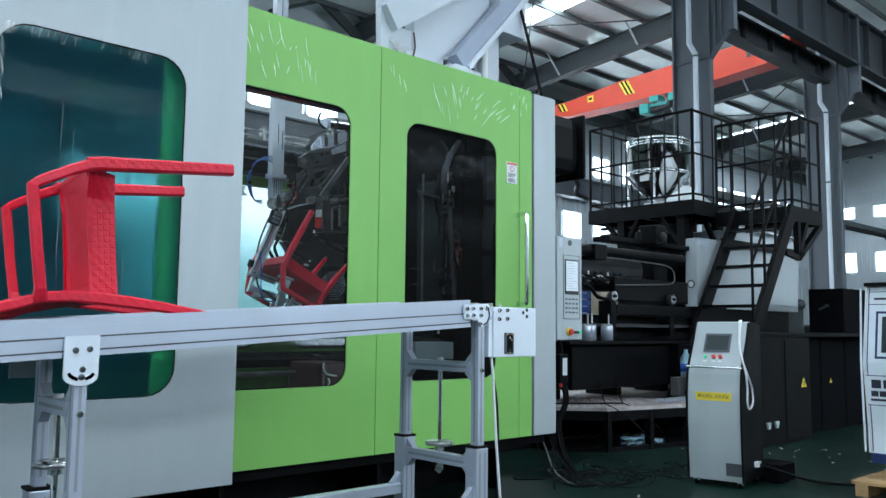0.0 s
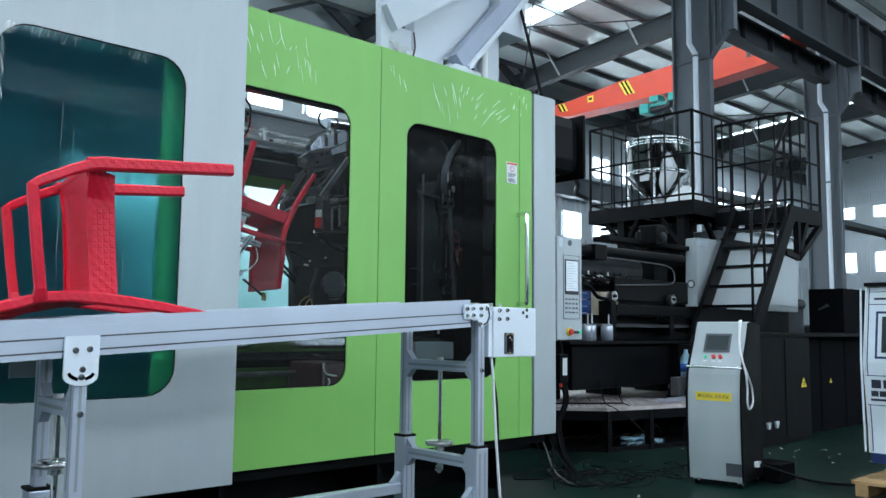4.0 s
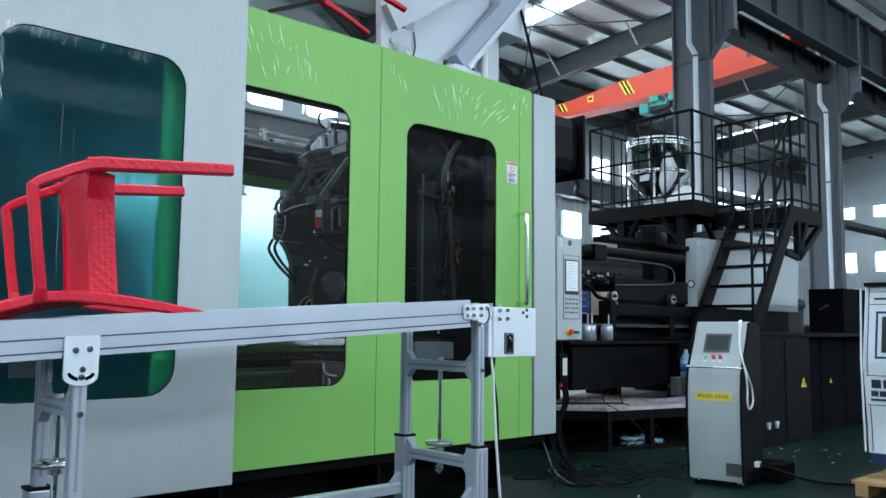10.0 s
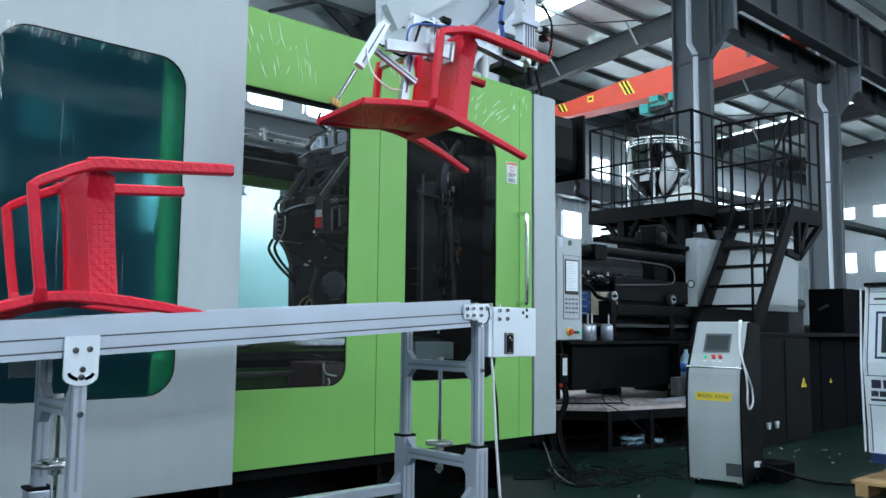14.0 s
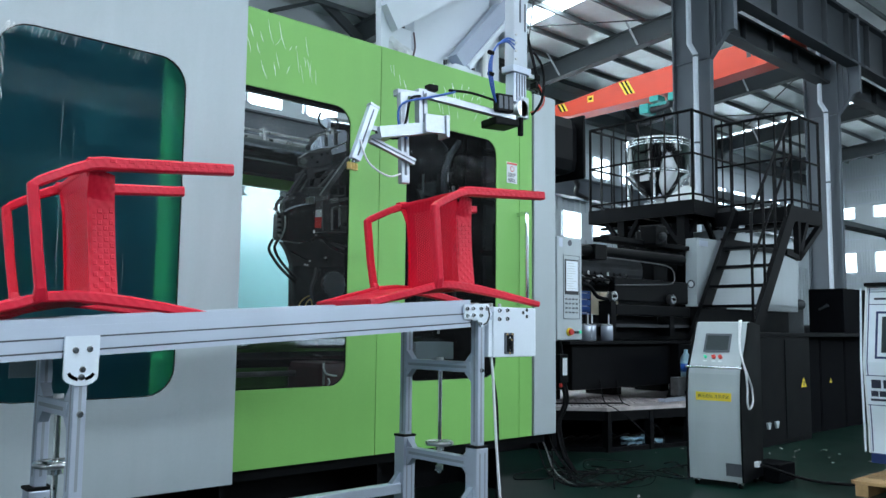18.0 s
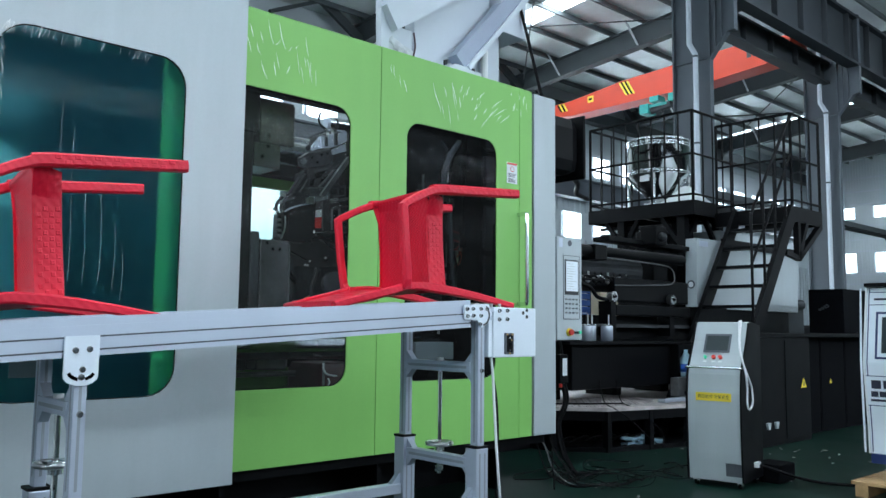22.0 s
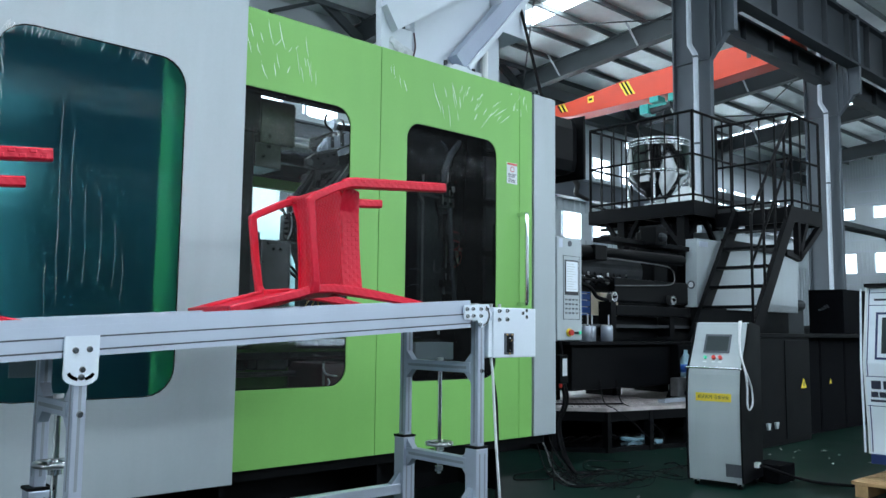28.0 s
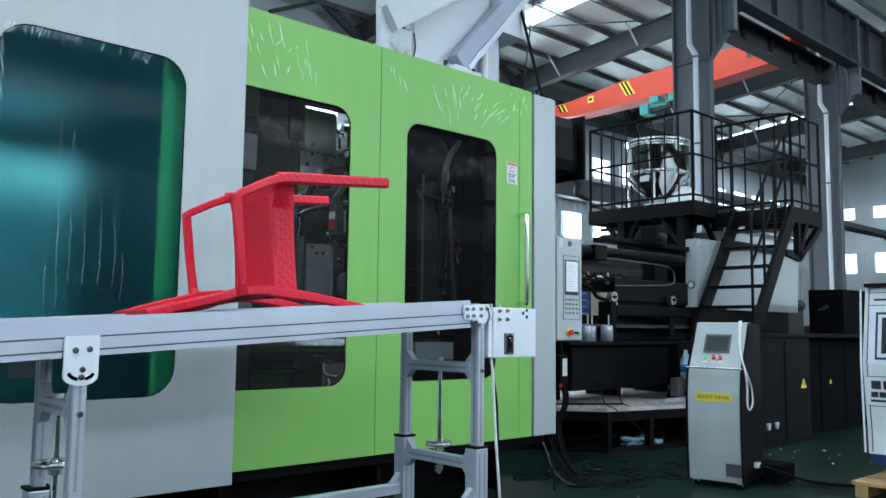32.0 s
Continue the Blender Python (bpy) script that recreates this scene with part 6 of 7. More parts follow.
# ---- things beside the machine ----
def operator_panel():
    p = thing("operator_panel", (4.5, 3.68, 0.98), "light grey operator panel with lit screen and keys", "control panel")
    part("housing", box(B(), 4.365, 4.642, 3.62, 3.76, 0.985, 1.702, 0.012), GREY, p)
    part("panel_outline", box(B(), 4.43, 4.608, 3.6165, 3.6195, 1.13, 1.575, 0.001), GREY, p, "grey membrane with printed border")
    for a0, a1, b0, b1 in ((4.43, 4.608, 1.572, 1.575), (4.43, 4.608, 1.13, 1.133), (4.43, 4.433, 1.133, 1.572), (4.605, 4.608, 1.133, 1.572)):
        part("panel_border", box(B(), a0, a1, 3.615, 3.6165, b0, b1), DARK, p)
    fr = part("screen_frame", box(B(), 4.445, 4.593, 3.612, 3.6165, 1.30, 1.545, 0.001), DARK, p)
    part("screen", box(B(), 4.455, 4.583, 3.610, 3.612, 1.325, 1.535), SCREEN, p, "lit white screen")
    bm = B()
    rng = random.Random(3)
    for k in range(11):
        z = 1.515 - k * 0.0175
        box(bm, 4.462, 4.462 + rng.uniform(0.06, 0.11), 3.609, 3.610, z, z + 0.003)
    part("screen_lines", bm, GREY, p)
    for r in range(4):
        for k in range(4):
            part("key", box(B(), 4.450 + k * 0.038, 4.471 + k * 0.038, 3.613, 3.6165, 1.262 - r * 0.031, 1.274 - r * 0.031), ALU_DARK if (r + k) % 3 else CAST, p)
    part("key_ring", rim(B(), (0, 0, 0), 0.018, 0.004, 16, 6), ALU_DARK, p).matrix_basis = pose(4.52 - 4.5, 3.615 - 3.68, 1.262 - 0.98, 90, 0, 0)
    part("stop_collar", rod(B(), (4.492, 3.606, 1.040), (4.492, 3.62, 1.040), 0.028, 18), YELLOW, p, "yellow collar")
    part("stop_button", rod(B(), (4.492, 3.59, 1.040), (4.492, 3.606, 1.040), 0.021, 18), RED_LAMP, p, "red stop button")
    part("lamp", rod(B(), (4.612, 3.610, 1.040), (4.612, 3.62, 1.040), 0.012, 12), GREEN_LAMP, p, "lit green lamp")
    for k in range(3):
        part("selector", rod(B(), (4.535 + 0.024 * k, 3.606, 1.038), (4.535 + 0.024 * k, 3.62, 1.038), 0.009, 10), DARK, p)
    part("badge", rod(B(), (4.505, 3.6165, 1.662), (4.505, 3.62, 1.662), 0.021, 16), ALU_DARK, p, "round grey badge")
    part("plate", box(B(), 4.385, 4.425, 3.617, 3.6195, 1.63, 1.69), ALU, p)
    part("hanger", box(B(), 4.30, 4.37, 3.72, 3.80, 1.45, 1.53, 0.004), GREY, p)
    part("hanger", box(B(), 4.25, 4.37, 3.72, 3.80, 1.07, 1.13, 0.004), GREY, p)
    bx = thing("junction_box", (4.38, 3.75, 0.75), "small pale junction box with red plug and cables", "junction box")
    part("box", box(B(), 4.345, 4.415, 3.70, 3.78, 0.76, 0.88, 0.006), GREY, bx)
    part("plug", rod(B(), (4.375, 3.73, 0.68), (4.375, 3.73, 0.74), 0.022, 14), RED_LAMP, bx, "red plug")
    part("plug_collar", rod(B(), (4.385, 3.72, 0.60), (4.385, 3.72, 0.68), 0.018, 12), CABLE_W, bx)
    part("bracket", box(B(), 4.28, 4.42, 3.782, 3.80, 0.60, 0.95), BLACK, bx)
    part("cable", tube(B(), [(4.385, 3.72, 0.61), (4.40, 3.70, 0.45), (4.36, 3.66, 0.2), (4.25, 3.55, 0.012)], 0.006), RUBBER, bx)
    part("cable", tube(B(), [(4.36, 3.70, 0.77), (4.33, 3.68, 0.6), (4.34, 3.66, 0.3), (4.45, 3.5, 0.012)], 0.0045), RUBBER, bx)


operator_panel()


def railing(parent, p, q, z0, z1, gap=0.185):
    """Posts and three rails of black round tube from p to q."""
    p, q = Vector(p), Vector(q)
    n = max(1, round((q - p).length / gap))
    for z in (z1, z0 + (z1 - z0) * 0.52, z0 + 0.07):
        part("rail", rod(B(), (p.x, p.y, z), (q.x, q.y, z), 0.017 if z == z1 else 0.013, 10), BLACK, parent)
    for k in range(n + 1):
        c = p.lerp(q, k / n)
        r = 0.017 if k in (0, n) else 0.010
        part("baluster", rod(B(), (c.x, c.y, z0), (c.x, c.y, z1), r, 8), BLACK, parent)


def mezzanine():
    m = thing("hopper_platform", (8.7, 5.5, 0), "black steel platform with railing and steep stairs", "platform")
    part("deck", box(B(), 8.216, 9.15, 4.825, 6.30, 2.505, 2.535), BLACK, m, "black deck plate")
    for a in ((8.216, 8.24, 4.825, 6.30), (9.126, 9.15, 4.825, 6.30), (8.24, 9.126, 4.825, 4.85), (8.24, 9.126, 6.275, 6.30)):
        part("edge_beam", box(B(), *a, 2.37, 2.505), BLACK, m)
    for y in (5.2, 5.6, 6.0):
        part("joist", box(B(), 8.24, 9.126, y, y + 0.05, 2.40, 2.505), BLACK, m)
    part("landing", box(B(), 8.66, 9.40, 3.905, 4.82, 2.385, 2.415), BLACK, m)
    for a in ((8.66, 8.69, 3.905, 4.82), (9.37, 9.40, 3.905, 4.82), (8.69, 9.37, 3.905, 3.935)):
        part("edge_beam", box(B(), *a, 2.25, 2.385), BLACK, m)
    railing(m, (8.235, 4.845), (8.235, 6.28), 2.535, 3.57)
    railing(m, (8.235, 4.845), (9.13, 4.845), 2.535, 3.57, 0.22)
    railing(m, (8.235, 6.28), (9.13, 6.28), 2.535, 3.57, 0.22)
    railing(m, (8.68, 3.92), (8.68, 4.80), 2.415, 3.44)
    railing(m, (8.68, 3.92), (9.385, 3.92), 2.415, 3.44, 0.22)
    for x, y in ((8.30, 5.02), (9.07, 5.02), (8.30, 5.84), (9.07, 6.22)):
        part("post", box(B(), x - 0.05, x + 0.05, y - 0.05, y + 0.05, 0, 2.37), BLACK, m)
    for y0, y1 in ((6.08, 5.86), (5.30, 5.08), (5.62, 5.80)):
        part("knee_brace", bar(B(), (8.30, y0, 2.37), (8.30, y1, 2.08), 0.05, 0.05), BLACK, m)
    for x0, x1 in ((8.60, 8.34), (8.78, 9.04)):
        part("knee_brace", bar(B(), (x0, 5.02, 2.37), (x1, 5.02, 2.06), 0.05, 0.05, (0, 1, 0)), BLACK, m)
    for z in (2.20, 2.28):
        part("pipe_run", rod(B(), (8.34, 5.2, z), (8.34, 6.2, z + 0.03), 0.02, 8), DARK, m)
    for a, b in (((9.38, 3.93, 2.25), (8.80, 3.93, 1.85)), ((8.80, 3.93, 2.25), (8.80, 3.93, 1.85)), ((9.0, 3.93, 2.25), (8.80, 3.93, 1.87))):
        part("under_frame", bar(B(), a, b, 0.06, 0.06, (0, 1, 0)), BLACK, m)
    part("under_frame", bar(B(), (8.50, 3.93, 1.90), (8.83, 3.93, 1.85), 0.05, 0.05), BLACK, m)
    top, foot = Vector((8.69, 0, 2.385)), Vector((7.04, 0, 0.02))
    for y in (3.92, 4.56):
        part("stringer", bar(B(), (top.x, y, top.z), (foot.x, y, foot.z), 0.05, 0.15), BLACK, m)
    for k in range(1, 11):
        c = top.lerp(foot, k / 11)
        part("tread", box(B(), c.x - 0.09, c.x + 0.06, 3.945, 4.535, c.z - 0.012, c.z + 0.018), BLACK, m)
    for p, q, rr in (((7.74, 2.227), (8.67, 3.40), 0.016), ((7.75, 1.74), (8.67, 2.98), 0.014)):
        part("stair_rail", rod(B(), (p[0], 3.92, p[1]), (q[0], 3.92, q[1]), rr, 8), BLACK, m)
    for x, z0, z1 in ((7.745, 1.05, 2.23), (8.01, 1.42, 2.567), (8.266, 1.78, 2.89), (8.52, 2.14, 3.21)):
        part("stair_post", rod(B(), (x, 3.92, z0), (x, 3.92, z1), 0.015, 8), BLACK, m)
    for k in range(3):
        part("paper", box(B(), 8.74 + 0.2 * k, 8.92 + 0.2 * k, 4.1 + 0.12 * k, 4.5, 2.4155 + 0.004 * k, 2.44 + 0.01 * k, 0.004), PAPER, m, "pale bags on the landing")
    h = thing("material_hopper", (8.70, 5.60, 2.535), "shiny stainless steel material hopper with cone", "hopper")
    part("drum", lathe(B(), [(0.39, 2.955), (0.39, 3.355), (0.40, 3.36), (0.40, 3.378), (0.37, 3.385)], (8.70, 5.60, 0), 40), CHROME, h)
    part("cone", lathe(B(), [(0.07, 2.62), (0.09, 2.63), (0.388, 2.945), (0.396, 2.954)], (8.70, 5.60, 0), 40), CHROME, h)
    part("lid", lathe(B(), [(0.37, 3.386), (0.35, 3.40), (0.15, 3.412), (0.02, 3.414)], (8.70, 5.60, 0), 40), STEEL, h)
    for z in (3.33, 3.30, 2.97):
        part("band", rim(B(), (8.70, 5.60, z), 0.391, 0.008, 40, 6), CHROME, h)
    for k in range(3):
        a = 3.4 + 0.55 * k
        part("clip", box(B(), 8.69 + 0.395 * math.cos(a), 8.71 + 0.395 * math.cos(a), 5.59 + 0.395 * math.sin(a), 5.61 + 0.395 * math.sin(a), 3.31, 3.39, 0.002), STEEL, h)
    part("throat", box(B(), 8.58, 8.82, 5.48, 5.72, 2.537, 2.62, 0.005), STEEL, h)
    part("sight_glass", box(B(), 8.34, 8.36, 5.50, 5.62, 2.85, 2.95, 0.004), PAPER, h)
    for a in (0.4, 2.0, 3.6, 5.2):
        part("hopper_leg", rod(B(), (8.70 + 0.35 * math.cos(a), 5.60 + 0.35 * math.sin(a), 2.536), (8.70 + 0.375 * math.cos(a), 5.60 + 0.375 * math.sin(a), 2.95), 0.012, 8), STEEL, h)
    bm = lathe(B(), [(0.30, 2.537), (0.285, 2.56), (0.16, 2.66), (0.05, 2.755), (0.012, 2.77)], (8.58, 5.14, 0), 9)
    for v in bm.verts:
        v.co += noise.noise_vector(v.co * 5) * Vector((0.03, 0.03, 0.0))
    solid("cover_sheet", bm, PAPER, "white cloth heaped on the platform deck", "cloth")


mezzanine()


def injection_unit():
    u = thing("injection_unit", (6.6, 5.0, 0), "black injection unit with barrel, cylinders and hoses", "machine part")
    part("barrel_guard", rod(B(), (4.32, 5.05, 1.66), (7.2, 5.05, 1.66), 0.22, 28), DARK, u, "dark round barrel guard")
    part("traverse_cylinder", rod(B(), (5.2, 4.62, 1.775), (7.6, 4.62, 1.79), 0.055, 18), BLACK, u)
    part("cylinder_rod", rod(B(), (4.4, 4.62, 1.775), (5.2, 4.62, 1.775), 0.03, 14), STEEL, u)
    part("cylinder_head", box(B(), 6.02, 6.2, 4.54, 4.72, 1.70, 1.84, 0.01), BLACK, u)
    part("upper_beam", box(B(), 6.52, 8.1, 4.75, 4.95, 1.925, 1.975, 0.01), BLACK, u)
    part("carriage", box(B(), 6.42, 7.72, 4.62, 4.70, 1.33, 1.56, 0.015), BLACK, u, "black carriage")
    part("carriage_plate", box(B(), 6.42, 7.72, 4.60, 4.70, 1.20, 1.30, 0.01), BLACK, u)
    part("back_plate", box(B(), 7.45, 7.72, 4.86, 5.08, 1.56, 2.12, 0.02), BLACK, u)
    for x in (6.31, 7.31):
        w = part("guide_wheel", rod(B(), (x, 4.54, 1.37), (x, 4.60, 1.37), 0.047, 22), STEEL, u, "grey round end cap")
        part("wheel_bolt", rod(B(), (x, 4.525, 1.37), (x, 4.54, 1.37), 0.015, 10), BLACK, w)
        part("bearing_post", box(B(), x + 0.03, x + 0.11, 4.605, 4.75, 1.0, 1.33), BLACK, u)
    part("slide_rail", box(B(), 5.95, 8.4, 4.62, 4.9, 1.085, 1.115), DARK, u)
    part("bed_top", box(B(), 5.60, 8.8, 4.50, 5.7, 0.925, 0.955, 0.004), BLACK, u)
    part("bed", box(B(), 5.75, 8.8, 4.60, 5.6, 0.520, 0.924, 0.01), BLACK, u, "black bed box")
    for x in (6.1, 7.1, 8.0):
        part("bed_foot", box(B(), x, x + 0.16, 5.15, 5.5, 0.381, 0.5195, 0.006), BLACK, u)
    part("bed_end", box(B(), 7.32, 7.62, 4.50, 4.597, 0.56, 0.92, 0.006), BLACK, u)
    part("riser", box(B(), 6.2, 8.6, 4.8, 5.5, 0.956, 1.20, 0.01), BLACK, u)
    # blocks added to darken the platform's underside and cover windows behind it
    part("feed_block", box(B(), 8.45, 9.1, 5.30, 5.60, 1.97, 2.36, 0.02), BLACK, u, "black block added to darken the space under the platform")
    part("feed_block", box(B(), 7.95, 8.8, 5.1, 5.68, 0.956, 1.97, 0.02), BLACK, u)
    rng = random.Random(9)
    for k in range(10):
        x = 5.55 + 0.1 * k
        part("hose", tube(B(), [(x, 4.72, 1.50 + rng.uniform(-.02, .02)), (x + 0.1, 4.66, 1.56), (x + 0.22, 4.66, 1.50), (x + 0.3, 4.72, 1.60)], 0.012, 6), STEEL if k % 3 == 0 else RUBBER, u)
    part("hose_bundle", tube(B(), [(4.7, 4.5, 1.50), (5.4, 4.5, 1.49), (5.9, 4.55, 1.46), (6.1, 4.58, 1.36), (6.30, 4.6, 1.34)], 0.018, 8), RUBBER, u)
    part("hose_bundle", tube(B(), [(4.9, 4.48, 1.52), (5.6, 4.5, 1.51), (6.3, 4.6, 1.52)], 0.012, 8), RUBBER, u)
    part("pipe", tube(B(), [(6.2, 4.58, 1.73), (6.8, 4.56, 1.72), (7.25, 4.56, 1.70), (7.36, 4.56, 1.62), (7.30, 4.56, 1.53), (6.9, 4.58, 1.50), (6.4, 4.6, 1.48)], 0.006, 6), CAST, u, "thin grey pipe")
    part("valve", box(B(), 7.1, 7.3, 4.60, 4.8, 1.92, 2.12, 0.02), BLACK, u)
    part("valve", sphere(B(), (7.18, 4.58, 2.0), 0.05), DARK, u)
    g = thing("nozzle_guard", (7.5, 4.7, 1.2), "pale grey sheet metal guard box with round badge", "machine cover")
    part("cover", prism(B(), [(7.955, 1.32), (8.62, 1.32), (8.62, 2.075), (7.978, 2.063)], "y", 4.66, 4.795), GREY, g)
    part("badge", rod(B(), (7.953, 4.725, 1.56), (7.959, 4.725, 1.56), 0.046, 20), ALU_DARK, g, "round grey badge")
    part("badge_ring", rod(B(), (7.950, 4.725, 1.56), (7.953, 4.725, 1.56), 0.030, 20), PAPER, g)
    part("plate", box(B(), 8.02, 8.20, 4.654, 4.659, 1.98, 2.04), ALU, g)
    part("bracket", box(B(), 8.05, 8.6, 4.665, 4.79, 0.956, 1.319), BLACK, g)
    c = thing("hopper_end_cover", (10.0, 5.3, 0.0), "large pale sheet metal cover with soft top edge", "machine cover")
    part("cover", prism(B(), [(9.0, 1.32), (11.04, 1.32), (11.08, 2.16), (11.0, 2.26), (9.0, 2.26)], "y", 4.95, 5.8), GREY, c)
    part("top_rail", box(B(), 9.0, 11.1, 4.895, 4.946, 2.075, 2.16, 0.006), BLACK, c, "dark rail along the cover")
    part("pedestal", box(B(), 9.2, 10.9, 5.02, 5.8, 0.0, 1.319), BLACK, c)
    part("cap_arm", rod(B(), (11.045, 5.05, 1.43), (11.12, 5.05, 1.43), 0.03, 10), DARK, c)
    part("cap", rod(B(), (11.12, 5.05, 1.43), (11.34, 5.05, 1.43), 0.075, 14), DARK, c)
    for k, (x, y) in enumerate(((5.95, 4.60), (6.09, 4.66), (6.21, 4.56))):
        can = thing("metal_can", (x, y, 0.955), "silver metal can standing on the machine bed", "can", "metal cans")
        part("can_body", lathe(B(), [(0.055, 0.956), (0.055, 1.09), (0.052, 1.095)], (x, y, 0), 20), ALU, can)
        part("threaded_stick", rod(B(), (x + 0.03, y, 1.1085), (x + 0.03, y, 1.20), 0.006, 6), CABLE_W, can)
        part("can_lid", lathe(B(), [(0.056, 1.0955), (0.056, 1.105), (0.04, 1.108)], (x, y, 0), 20), STEEL, can)


injection_unit()


def deck():
    d = thing("step_deck", (6.5, 4.6, 0), "low steel deck of worn checker plate on a black frame", "platform")
    poly = [(5.62, 5.9), (5.62, 4.72), (5.93, 4.36), (6.86, 4.13), (7.6, 4.13), (8.2, 4.8), (8.2, 5.9)]
    part("plate", prism(B(), poly, "z", 0.35, 0.38), DECK, d, "worn steel plate")
    bm = B()
    rng = random.Random(2)
    for i in range(30):
        for j in range(16):
            x, y = 5.66 + i * 0.05, 4.42 + j * 0.045
            if y > 4.36 + max(0, (5.93 - x)) * 1.15 + 0.03 and y > 4.38 - 0.25 * (x - 5.93) + 0.03 and rng.random() < 0.9:
                a = 45 if (i + j) % 2 else -45
                box(bm, x - 0.014, x + 0.014, y - 0.006, y + 0.006, 0.38, 0.386) if a > 0 else box(bm, x - 0.006, x + 0.006, y - 0.014, y + 0.014, 0.38, 0.386)
    tagged(part("plate_studs", bm, DECK, d), kind="stuff")
    for (x0, y0), (x1, y1) in zip(poly[1:5], poly[2:5]):
        part("edge_beam", bar(B(), (x0, y0, 0.31), (x1, y1, 0.31), 0.05, 0.08), BLACK, d)
        part("sill_beam", bar(B(), (x0, y0, 0.022), (x1, y1, 0.022), 0.05, 0.04), BLACK, d)
    for x, y in poly[1:6] + [(6.4, 4.245)]:
        part("post", box(B(), x - 0.03, x + 0.03, y - 0.03, y + 0.03, 0.0, 0.349), BLACK, d)
    # sheets added to close off the bright background beneath the deck
    part("back_sheet", box(B(), 5.66, 8.2, 5.60, 5.62, 0.0, 0.349), BLACK, d, "black sheet added under the deck to keep light out")
    for x, y in ((5.60, 4.76), (8.20, 4.82)):
        part("side_sheet", box(B(), x, x + 0.02, y, 5.62, 0.0, 0.349), BLACK, d)
    part("shelf", prism(B(), [(5.7, 5.6), (5.7, 4.75), (5.96, 4.42), (6.86, 4.2), (7.5, 4.2), (7.5, 5.6)], "z", 0.005, 0.03), BLACK, d)
    part("plank", box(B(), 6.75, 7.55, 4.30, 4.38, 0.3865, 0.42, 0.004), ALU, d, "pale strip on the deck")
    bx = thing("small_crate", (7.3, 4.45, 0.42), "grey plastic crate standing on the deck", "crate")
    part("crate_body", box(B(), 7.14, 7.50, 4.40, 4.49, 0.421, 0.60, 0.01), CAST, bx)
    bt = thing("water_bottle", (7.36, 4.45, 0.60), "clear bottle with blue label on the crate", "bottle")
    part("bottle_body", lathe(B(), [(0.05, 0.601), (0.055, 0.63), (0.055, 0.78), (0.02, 0.84), (0.02, 0.87)], (7.36, 4.445, 0), 16), PACKET, bt)
    part("bottle_label", lathe(B(), [(0.057, 0.65), (0.057, 0.73)], (7.36, 4.445, 0), 16), BLUE, bt, "blue label")
    pk = thing("packet_pile", (6.5, 4.36, 0.03), "flat crumpled pale blue packets lying under the deck", "packets")
    for k in range(7):
        bm = box(B(), -0.07, 0.07, -0.045, 0.045, 0.0, 0.022, 0.004)
        bmesh.ops.subdivide_edges(bm, edges=bm.edges[:], cuts=3, use_grid_fill=True)
        bm.transform(pose(6.30 + 0.105 * (k % 4), 4.40 - 0.025 * (k % 4), 0.034 + (0.04 if k > 3 else 0), 4 * (k % 3) - 4, 3 * (k % 2), 37 * k))
        for v in bm.verts:
            v.co += noise.noise_vector(v.co * 32) * 0.016
        part("packet", bm, PACKET, pk)
    rng = random.Random(31)
    cb = thing("cable_heap", (5.0, 3.8, 0.0), "tangle of black cables lying on the floor", "cables")
    for k in range(15):
        cx, cy = 4.45 + rng.random() * 1.1, 3.30 + rng.random() * 0.75
        r = rng.uniform(0.08, 0.30)
        a0 = rng.random() * 6.28
        thick = rng.uniform(0.003, 0.0065)
        pts = [(cx + r * math.cos(a0 + s * 0.9) * (1 + 0.25 * rng.random()), cy + 0.7 * r * math.sin(a0 + s * 0.9), thick + 0.05 * rng.random()) for s in range(rng.randint(5, 9))]
        part("cable", tube(B(), pts, thick, 6), RUBBER, cb)
    for k in range(4):
        x = 4.30 + 0.055 * k
        part("cable", tube(B(), [(x, 3.82, 0.40), (x + rng.uniform(-0.03, 0.05), 3.74, 0.25), (x + rng.uniform(-0.02, 0.08), 3.66, 0.10), (x + 0.12, 3.55, 0.012), (x + 0.35, 3.45, 0.010)], 0.006, 6), CAST if k == 1 else RUBBER, cb)
    lw = thing("floor_cables", (6.6, 4.3, 0.38), "loose black cables hanging over the deck edge", "cables")
    for dx in (0.0, 0.25):
        part("cable", tube(B(), [(6.15 + dx, 4.595, 0.60), (6.12 + dx, 4.56, 0.50), (6.1 + dx, 4.5, 0.40), (6.0 + dx, 4.32, 0.37), (6.12 + dx, 4.22, 0.26), (6.3 + dx, 4.2, 0.13), (6.5, 4.18, 0.012)], 0.005, 6), RUBBER, lw)
    part("cable", tube(B(), [(5.63, 4.9, 0.395), (6.0, 4.62, 0.395), (6.3, 4.45, 0.395)], 0.008, 6), RUBBER, lw)
    for k in range(7):
        x, y = 5.75 + 0.14 * k, 4.62 - 0.05 * k
        part("cable", tube(B(), [(x, y + 0.2, 0.042), (x + 0.15, y + 0.12, 0.10), (x + 0.3, y + 0.2, 0.05), (x + 0.2, y + 0.3, 0.042)], 0.010, 6), RUBBER, lw)
    for k in range(46):
        x, y = 4.3 + rng.random() * 3.4, 2.4 + rng.random() * 1.7
        if not (4.9 < x < 5.6 and 2.5 < y < 3.2):
            s = rng.uniform(0.008, 0.028)
            ob = solid("litter_scrap", box(B(), x, x + s, y, y + s * 0.7, 0.0, 0.004), PAPER if k % 2 else DECK, "small pale scrap on the floor", "litter", "floor scraps")


deck()


